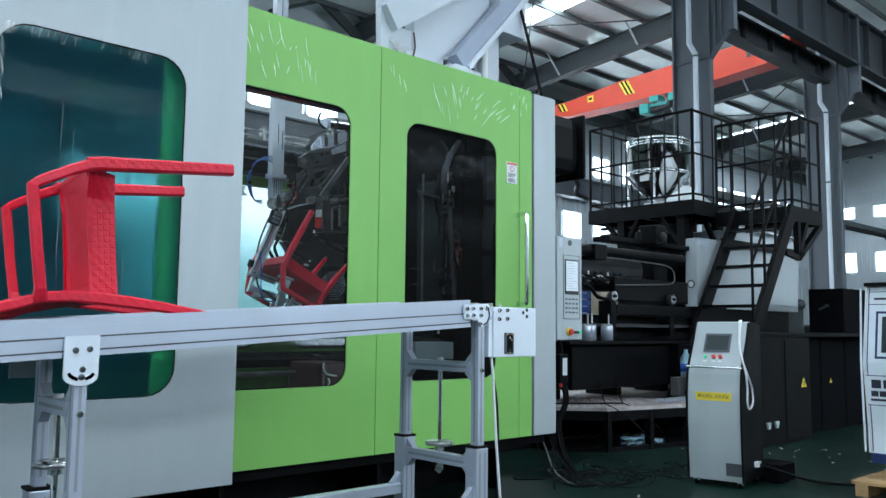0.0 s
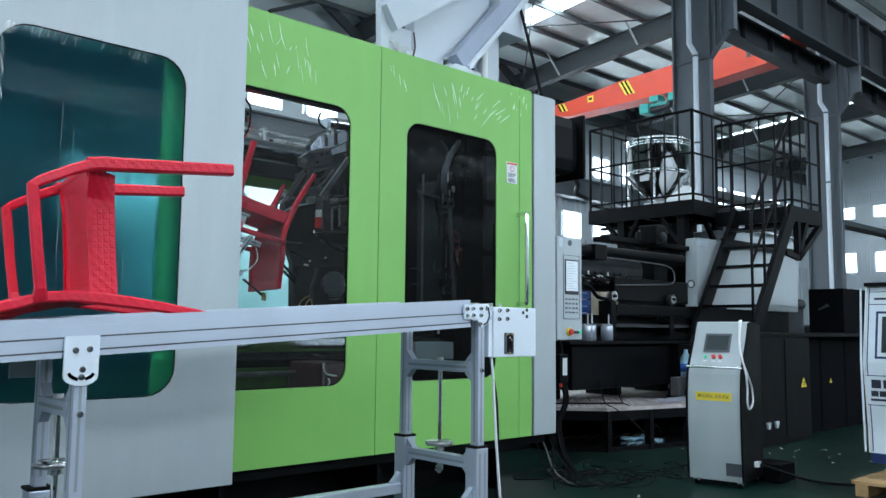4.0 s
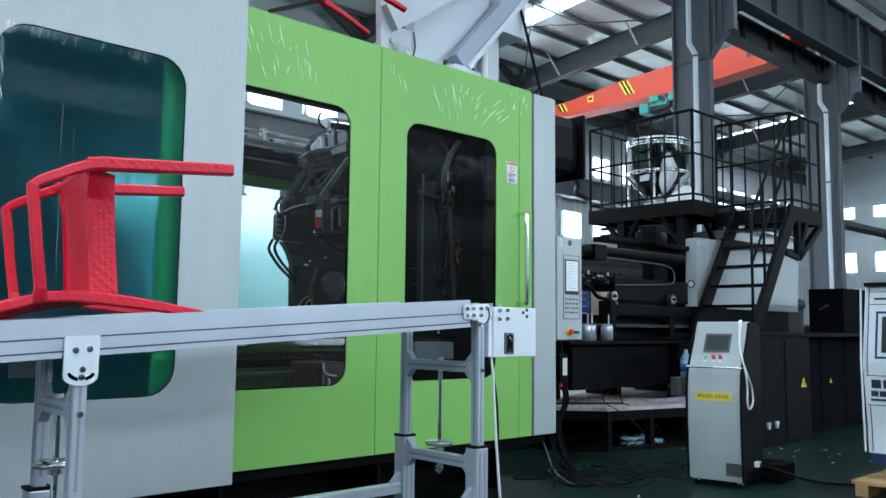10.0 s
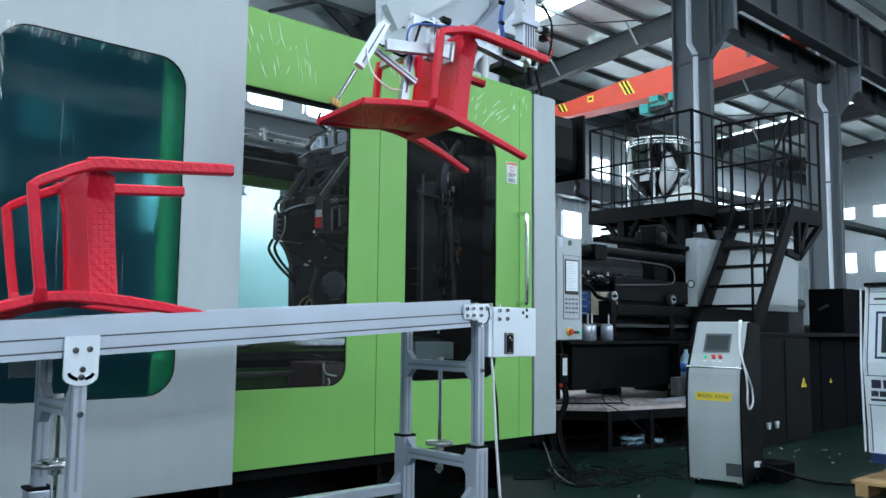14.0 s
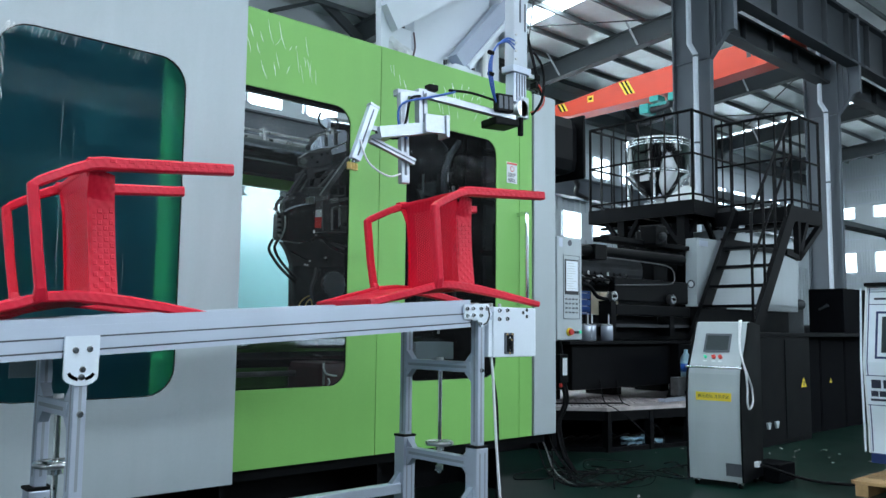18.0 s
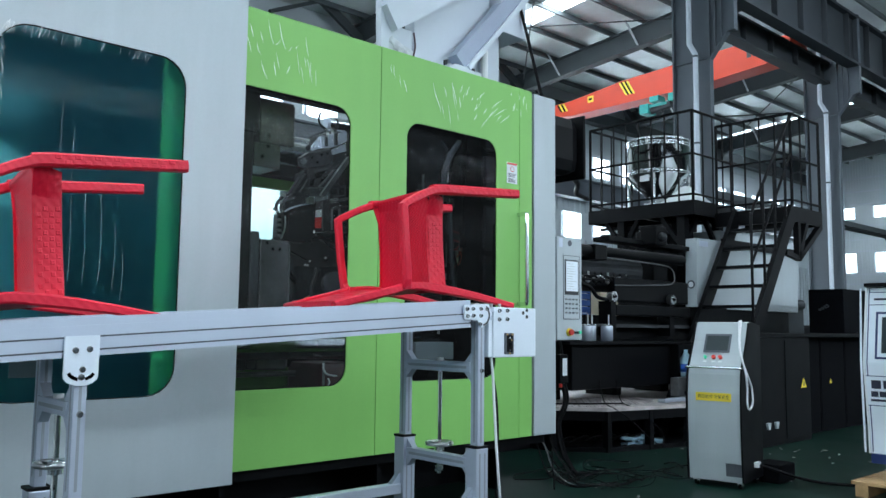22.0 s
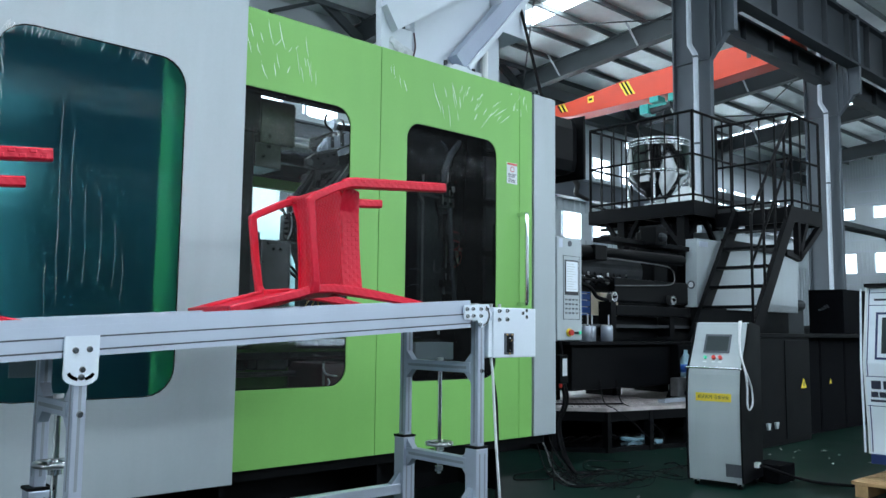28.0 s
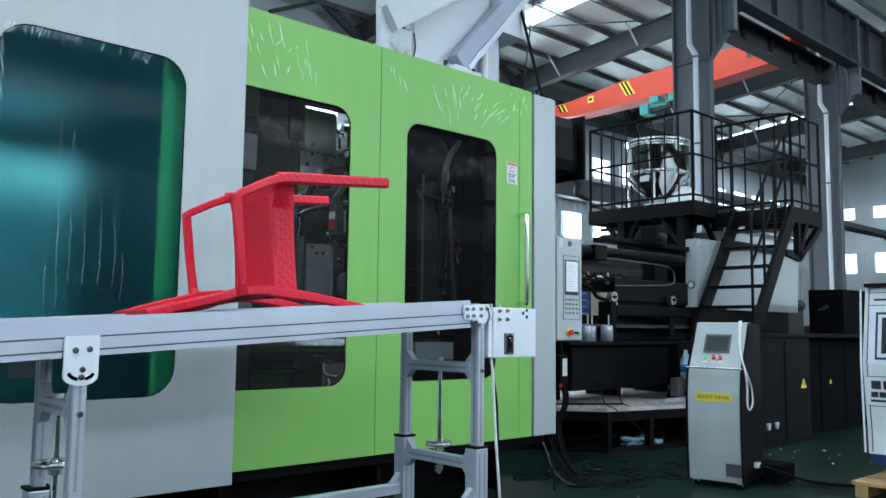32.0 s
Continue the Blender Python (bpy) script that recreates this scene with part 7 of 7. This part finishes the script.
def cabinet():
    base = pose(5.189, 3.131, -0.0323, 0, 0, -80.5) @ Matrix.Scale(1.0305, 4)
    c = thing("controller_cabinet", base, "grey and black wheeled controller cabinet with small screen", "cabinet")
    W, D = 0.375, 0.40

    def cp(name, bm, m, label="", parent=c):
        return part(name, bm, m, parent, label, local=True)
    prof = [(0.004, 0.075), (-0.008, 0.25), (-0.013, 0.45), (-0.010, 0.65), (0.006, 0.77), (0.030, 0.83), (0.075, 0.90), (0.125, 0.99), (0.182, 1.115), (0.22, 1.122), (D, 1.10), (D, 0.075)]
    cp("body", prism(B(), prof, "x", 0.012, W - 0.012), GREY, "light grey curved front")
    for x in (0.0, W - 0.0115):
        cp("side_panel", prism(B(), [(y - (0.012 if y < 0.20 else 0), z) for y, z in prof], "x", x, x + 0.0115), BLACK, "black side panel")

    def face(z):
        for (y0, z0), (y1, z1) in zip(prof, prof[1:]):
            if z0 <= z <= z1:
                return y0 + (y1 - y0) * (z - z0) / (z1 - z0)
        return 0.0

    def plate(name, x0, x1, z0, z1, m, t=0.004, label=""):
        a, b = face(z0), face(z1)
        bm = prism(B(), [(a - t, z0), (a + 0.001, z0), (b + 0.001, z1), (b - t, z1)], "x", x0, x1)
        return cp(name, bm, m, label)
    plate("screen_frame", 0.090, 0.268, 0.915, 1.040, ALU_DARK, 0.007, "dark grey screen frame")
    plate("screen", 0.103, 0.255, 0.928, 1.027, SCREEN_DARK, 0.0085, "dark touch screen")
    for x, m in ((0.112, GREEN_LAMP), (0.170, RED_LAMP), (0.215, RED_LAMP)):
        cp("button", rod(B(), (x, face(0.88) - 0.014, 0.889), (x, face(0.88), 0.88), 0.010 if m is GREEN_LAMP else 0.014, 14), m)
        plate("button_tag", x - 0.012, x + 0.012, 0.852, 0.858, PAPER, 0.002)
    hb = cp("handle", tube(B(), [(0.0, -0.012, 0.815), (0.1, -0.018, 0.815), (0.25, -0.018, 0.815), (W, -0.012, 0.815)], 0.008, 10), CHROME, "chrome front rail")
    for x in (0.006, W - 0.006):
        cp("handle_foot", rod(B(), (x, -0.012, 0.815), (x, 0.012, 0.815), 0.006, 8), CHROME)
    plate("caution_sticker", 0.066, 0.305, 0.595, 0.650, YELLOW, 0.002, "yellow caution sticker")
    words = bpy.data.curves.new("sticker_print", "FONT")
    words.body, words.size, words.align_x, words.align_y = "高压危险 注意安全", 0.0255, "CENTER", "CENTER"
    text = bpy.data.objects.new("sticker_text", words)
    bpy.context.scene.collection.objects.link(text)
    flat = bpy.data.meshes.new_from_object(text.evaluated_get(bpy.context.evaluated_depsgraph_get()))
    bpy.data.objects.remove(text)
    bm = B()
    bm.from_mesh(flat)
    bm.transform(pose(0.186, face(0.62) - 0.0032, 0.6225, 90, 0, 0))
    cp("sticker_print", bm, INK)
    plate("vent_plate", 0.258, 0.362, 0.112, 0.195, ALU_DARK, 0.003, "dark vent plate")
    for x in (0.04, W - 0.04):
        for y in (0.05, D - 0.05):
            w = cp("castor", rod(B(), (x - 0.010, y, 0.0505), (x + 0.010, y, 0.0505), 0.0192, 16), RUBBER)
            part("castor_fork", box(B(), x - 0.018, x + 0.018, y - 0.014, y + 0.014, 0.054, 0.0745), STEEL, w, local=True)
    cp("cord_loop", tube(B(), [(0.305, 0.19, 1.130), (0.325, 0.112, 1.0), (0.350, 0.055, 0.90), (0.386, 0.030, 0.80), (0.390, 0.055, 0.69), (0.390, 0.05, 0.59), (0.390, 0.09, 0.545), (0.390, 0.16, 0.59), (0.390, 0.145, 0.68), (0.392, 0.07, 0.76), (0.374, 0.022, 0.86), (0.335, 0.092, 0.97), (0.316, 0.19, 1.132)], 0.0065, 8), CABLE_W, "white cord looped over the top")
    cp("outlet", box(B(), W, W + 0.03, 0.20, 0.26, 0.155, 0.19, 0.003), CABLE_W)
    cp("supply_cable", tube(B(), [(W + 0.03, 0.23, 0.17), (W + 0.10, 0.26, 0.15), (W + 0.22, 0.45, 0.08), (W + 0.40, 0.60, 0.0415), (W + 0.9, 0.8, 0.0415), (W + 1.3, 0.95, 0.0415)], 0.010), RUBBER)


cabinet()


def cabinets_right():
    e = thing("electrical_cabinet", (7.75, 3.95, 0), "black steel electrical cabinet with yellow warning triangle", "cabinet")
    part("body", box(B(), 7.22, 8.30, 3.62, 3.885, 0.0, 1.005, 0.008), BLACK, e)
    part("worktop", box(B(), 7.20, 10.9, 3.60, 3.89, 1.009, 1.045, 0.004), BLACK, e, "black top ledge")
    part("door", box(B(), 7.75, 8.28, 3.612, 3.62, 0.05, 0.98, 0.003), BLACK, e)
    tri = [(8.07, 0.515), (8.19, 0.515), (8.13, 0.61)]
    part("warning_triangle", prism(B(), tri, "y", 3.609, 3.612), YELLOW, e, "yellow warning triangle")
    part("triangle_mark", box(B(), 8.122, 8.138, 3.607, 3.609, 0.53, 0.575), INK, e)
    for x in (7.34, 7.50):
        part("connector", prism(B(), [(x, 0.22), (x + 0.07, 0.22), (x + 0.05, 0.16), (x + 0.02, 0.16)], "y", 3.60, 3.62), GREY, e, "pale plug socket")
    fb = thing("floor_box", (5.78, 2.80, 0), "small black transformer box on the floor", "box")
    part("case", box(B(), 5.66, 5.90, 2.70, 2.91, 0.004, 0.13, 0.01), MATTE, fb)
    for x in (5.69, 5.87):
        part("pad", box(B(), x - 0.02, x + 0.02, 2.72, 2.89, 0.0, 0.004), RUBBER, fb)
    f = thing("control_cabinet_row", (9.6, 3.95, 0), "row of black steel control cabinets", "cabinet")
    for k in range(4):
        x = 8.32 + 0.64 * k
        dr = part("cabinet_body", box(B(), x, x + 0.63, 3.80, 3.885, 0.0, 1.005, 0.006), MATTE, f)
        part("cabinet_door", box(B(), x + 0.02, x + 0.61, 3.795, 3.7995, 0.06, 0.97, 0.003), MATTE, dr)
    part("warning_triangle", prism(B(), [(9.175, 0.508), (9.24, 0.508), (9.207, 0.562)], "y", 3.792, 3.795), YELLOW, f, "yellow warning triangle")
    t = thing("top_box", (9.7, 4.1, 1.0), "black sheet metal box with curled badge", "machine cover")
    part("box", box(B(), 10.02, 11.3, 3.95, 4.36, 1.05, 1.575, 0.006), MATTE, t)
    part("support", box(B(), 10.05, 11.2, 3.97, 4.34, 0.0, 1.049), MATTE, t)
    bm = B()
    for k in range(4):
        rod(bm, (10.017, 4.12 + 0.03 * k, 1.36 - 0.01 * k), (10.017, 4.15 + 0.03 * k, 1.39 - 0.02 * k), 0.012, 6)
    part("badge", bm, DARK, t)
    p = thing("gas_controller", (6.1, 1.9, 0.18), "white and navy wheeled control unit on a pallet", "cabinet")
    prof = [(5.87, 0.26), (5.865, 0.42), (5.820, 0.86), (5.915, 1.37), (6.42, 1.37), (6.42, 0.26)]
    part("body", prism(B(), prof, "y", 1.50, 2.19), BLUE_WHITE, p, "white painted body")
    part("side_panel", prism(B(), [(x - 0.006 if x < 6 else x, z) for x, z in prof], "y", 2.191, 2.203), PAPER, p)
    part("top_cap", box(B(), 5.87, 6.43, 1.49, 2.20, 1.371, 1.395, 0.004), BLACK, p, "black top edge")
    part("plinth", box(B(), 5.862, 6.42, 1.50, 2.19, 0.195, 0.259, 0.004), NAVY, p, "navy plinth")

    def front(name, y0, y1, z0, z1, m, t=0.003, label=""):
        def fx(z):
            for (xa, za), (xb, zb) in zip(prof, prof[1:]):
                if za <= z <= zb:
                    return xa + (xb - xa) * (z - za) / (zb - za)
            return 5.87
        bm = prism(B(), [(fx(z0) - t, z0), (fx(z0) + 0.001, z0), (fx(z1) + 0.001, z1), (fx(z1) - t, z1)], "y", y0 + 0.045, y1 + 0.045)
        part(name, bm, m, p, label)
    for za, zb in ((0.27, 0.42), (0.42, 0.86), (0.86, 1.36)):
        front("edge_line", 2.130, 2.136, za, zb, NAVY, 0.0025, "navy edge line")
    front("badge", 1.98, 2.135, 1.245, 1.335, NAVY, 0.002, "oval badge outline")
    front("badge", 1.985, 2.130, 1.250, 1.330, BLUE_WHITE, 0.003)
    front("badge_mark", 2.02, 2.10, 1.278, 1.292, INK, 0.004)
    front("screen_border", 1.62, 2.085, 0.885, 1.20, NAVY, 0.003, "navy screen border")
    front("screen_border", 1.635, 2.070, 0.900, 1.185, BLUE_WHITE, 0.004)
    front("screen", 1.66, 2.045, 0.925, 1.165, SCREEN_DARK, 0.005)
    front("label_border", 1.60, 2.155, 0.575, 0.775, NAVY, 0.002, "navy framed name plate")
    front("label_panel", 1.605, 2.150, 0.580, 0.770, BLUE_WHITE, 0.003)
    for y0, y1, z0, z1 in ((2.055, 2.115, 0.690, 0.745), (1.985, 2.040, 0.690, 0.745), (1.70, 1.96, 0.690, 0.745), (2.075, 2.120, 0.635, 0.672), (2.025, 2.068, 0.635, 0.672), (1.975, 2.018, 0.635, 0.672), (1.75, 2.125, 0.605, 0.620)):
        front("label_mark", y0, y1, z0, z1, INK, 0.004)
    part("side_trim", prism(B(), [(5.82, 0.27), (5.80, 0.86), (5.84, 1.36), (5.85, 1.36), (5.815, 0.86), (5.835, 0.27)], "y", 2.2055, 2.215), BLUE_WHITE, p)
    for y in (1.6, 2.1):
        for x in (5.95, 6.35):
            part("castor", box(B(), x - 0.03, x + 0.03, y - 0.02, y + 0.02, 0.0985, 0.194, 0.006), RUBBER, p)
    p.matrix_basis.translation.y -= 0.022
    w = thing("wooden_pallet", (6.1, 1.9, 0), "pale wooden pallet under the control unit", "pallet")
    for k in range(6):
        part("deck_board", box(B(), 5.66 + k * 0.16, 5.80 + k * 0.16, 1.15, 2.225, 0.076, 0.098, 0.002), WOOD, w)
    for y in (1.18, 1.65, 2.12):
        part("runner", box(B(), 5.66, 6.60, y, y + 0.08, 0.0, 0.075, 0.002), WOOD, w)


cabinets_right()


def background():
    b = thing("board_stack", (9.3, 7.0, 0), "beige upright boards stacked behind the machine", "boards")
    for k in range(6):
        part("board", box(B(), 9.12 + 0.26 * k, 9.365 + 0.26 * k, 7.0, 7.05, 0.0, 1.85, 0.004), CARD, b)
    r = thing("blue_rack", (8.2, 6.9, 0), "blue plastic louvre rack", "rack")
    for k in range(12):
        part("slat", box(B(), 8.80, 9.07, 6.93, 6.99, 0.75 + k * 0.09, 0.83 + k * 0.09, 0.006), BLUE, r)
    part("upright", box(B(), 8.75, 8.79, 6.95, 6.99, 0.0, 1.85), DARK, r)
    part("upright", box(B(), 9.08, 9.11, 6.95, 6.99, 0.0, 1.85), DARK, r)
    for x in (12.0, 15.5, 19.0, 22.5, 26.0, 30.0):
        s = solid("far_machine", box(B(), x, x + 2.6, 12.6, 14.2, 0, 1.7 + 0.4 * math.sin(x), 0.1), GREY if x % 2 else DARK, "pale machine far off along the wall", "machine", "far machines")
    t = thing("cable_ladder", (20, 8.9, 3.9), "dark cable ladder hung under the roof", "cable tray")
    for y in (8.7, 9.1):
        part("side", box(B(), 14.5, 40, y, y + 0.05, 3.9, 4.02), RAFTER, t)
    for k in range(40):
        part("rung", box(B(), 18 + k * 0.5, 18.06 + k * 0.5, 8.75, 9.1, 3.93, 3.97), RAFTER, t)
    for x in (20.3, 26.35, 32.4):
        part("hanger", box(B(), x, x + 0.05, 8.52, 9.12, 3.84, 3.899), RAFTER, t)


background()
# ---- what moves ----
def motions():
    def lying(x, yaw=-9.0):
        m = pose(x, 2.716 - 0.0191 * (x - 1.5), 1.110 + 0.0633 * (x - 1.5), 0, 0, yaw)
        return m @ pose(0, 0, 0, -0.2, -3.30 + 0.8 * (x - 2.0), 0)

    run = [(19.0, 0.0), (20.0, 0.044), (21.0, 0.101), (23.0, 0.233), (25.0, 0.376), (28.0, 0.586), (29.0, 0.656), (31.0, 0.799), (32.0, 0.870)]
    walk(chair_a, [(0.0, lying(0.909, -7.8)), (18.5, lying(0.909, -7.8))] + [(t, lying(0.909 - 0.935 * d, -7.8)) for t, d in run])
    # held by the gripper: out of the mould, up, over the guard and down to the belt
    held = [(0.0, pose(3.38, 5.08, 1.265, -2.0, -61, -3)), (0.5, pose(3.39, 5.08, 1.135, -2.5, -71, -3)), (1.0, pose(3.40, 5.08, 1.10, -2.6, -73.5, -3)),
            (2.0, pose(3.375, 5.07, 1.10, -2.8, -75, -3)), (2.5, pose(3.22, 5.05, 1.095, -3.0, -77, -3.3)), (2.9, pose(3.085, 5.02, 1.094, -3.0, -77.4, -3.4)),
            (3.2, pose(3.03, 4.99, 1.115, -3.5, -76.5, -3.5)), (3.5, pose(3.00, 4.98, 1.31, -3.6, -75, -3.4)), (4.5, pose(3.08, 5.02, 2.16, -3.0, -75, -3)),
            (5.2, pose(3.27, 5.08, 2.72, -2.0, -75, -2.4)), (5.5, pose(3.325, 5.11, 2.87, -1.2, -76, -2)), (5.6, pose(3.295, 5.11, 2.885, -1, -77, -2)), (5.7, pose(3.21, 5.11, 2.83, -1, -72, -2)),
            (5.8, pose(3.10, 5.11, 2.785, -1, -60, -2)), (5.9, pose(2.90, 5.11, 2.715, -1, -46, -2)), (6.0, pose(2.85, 5.11, 2.715, -1, -42, -2)), (6.1, pose(2.77, 5.11, 2.735, -1, -40, -2)),
            (6.3, pose(2.42, 5.10, 2.92, -0.8, -36, -2.5)), (6.6, pose(2.10, 5.09, 3.18, -0.3, -28, -4)), (7.2, pose(1.95, 5.08, 3.45, 1.0, -12, -8)),
            (8.0, pose(2.40, 5.1, 3.42, 1.6, 6, -10.5)), (8.4, pose(2.54, 5.1, 3.33, 1.7, 8, -11)), (8.7, pose(2.53, 4.964, 3.274, 1.7, 8, -11)),
            (9.0, pose(2.54, 4.75, 3.09, 1.7, 8, -11)), (9.3, pose(2.56, 4.38, 2.95, 1.7, 8, -11)), (9.6, pose(2.56, 4.104, 2.924, 1.7, 8, -11)),
            (10.0, pose(2.58, 3.842, 2.967, 1.76, 8, -11)), (10.5, pose(2.55, 3.421, 2.984, 1.7, 8, -11)), (11.0, pose(2.51, 3.05, 3.03, 1.6, 8, -11)),
            (11.5, pose(2.47, 2.84, 2.98, 1.6, 8.2, -11.2)),
            (12.1, pose(2.458, 2.80, 2.742, 1.6, 8.5, -11.5)), (12.8, pose(2.454, 2.807, 2.44, 2.2, 9.0, -12)), (13.4, pose(2.46, 2.81, 2.177, 1.6, 8.3, -11.3)),
            (14.0, pose(2.445, 2.80, 1.925, 1.7, 7.5, -10.5)), (14.5, pose(2.42, 2.77, 1.69, 1.8, 6.5, -10.2)), (15.2, pose(2.415, 2.73, 1.40, 1.4, 2.5, -9.5)),
            (15.9, pose(2.41, 2.70, 1.21, 0.8, -1.8, -9.1)), (16.4, lying(2.41)), (17.0, lying(2.41))]
    walk(chair_b, held + [(18.5, lying(2.41))] + [(t, lying(2.41 - d)) for t, d in run])
    # the gripper goes with the chair until it lets go, then lifts away with the arm
    base = robot_ob.matrix_basis.inverted()
    away = []
    for t, dz, pitch in ((17.0, 0.0, 0.0), (17.5, 0.0, 0.0), (17.65, 0.035, 0.2), (17.8, 0.146, 0.5), (18.0, 0.375, 1.0), (18.2, 0.64, 1.5), (18.4, 0.865, 2.0), (18.6, 1.10, 2.0), (19.0, 1.5, 2.0), (19.5, 1.75, 2.0)):
        away.append((t, Matrix.Translation((0, 0, dz)) @ lying(2.41) @ Matrix.Translation(PIVOT) @ pose(0, 0, 0, 0, pitch, 0) @ Matrix.Translation(-PIVOT)))
    grip = [(0.0, pose(3.41, 5.08, 1.32, -2.0, -73, -3))] + held[1:-1] + away
    grip += [(32.0, grip[-1][1])]
    walk(grip_ob, [(t, base @ m) for t, m in grip])
    walk(arm_ob, [(t, base @ Matrix.Translation(m @ PIVOT)) for t, m in grip])
    out = Matrix.Translation((-0.0685, 0, -0.161))
    for ob in (rod_ob, fitting_ob):
        home = ob.matrix_basis.copy()
        walk(ob, [(t, m @ home) for t, m in ((0.0, out), (15.6, out), (16.2, Matrix.Identity(4)), (32.0, Matrix.Identity(4)))])
    # mould halves
    z = moving_ob.matrix_basis.translation
    walk(moving_ob, [(t, pose(x, z.y, z.z)) for t, x in ((0.0, 1.66), (6.0, 1.66), (7.0, 1.675), (9.0, 1.755), (11.0, 1.87), (14.0, 2.06), (17.2, 2.275), (18.2, 2.37), (19.0, 2.455), (20.0, 2.56), (21.0, 2.65), (22.0, 2.715), (22.6, 2.72), (29.0, 2.72), (30.0, 2.79), (31.0, 2.91), (32.0, 3.03))])
    k = core_ob.matrix_basis.translation
    walk(core_ob, [(t, pose(k.x + d, k.y, k.z)) for t, d in ((0.0, 0.0), (22.0, 0.0), (24.0, 0.06), (29.0, 0.06), (32.0, 0.13))])


motions()
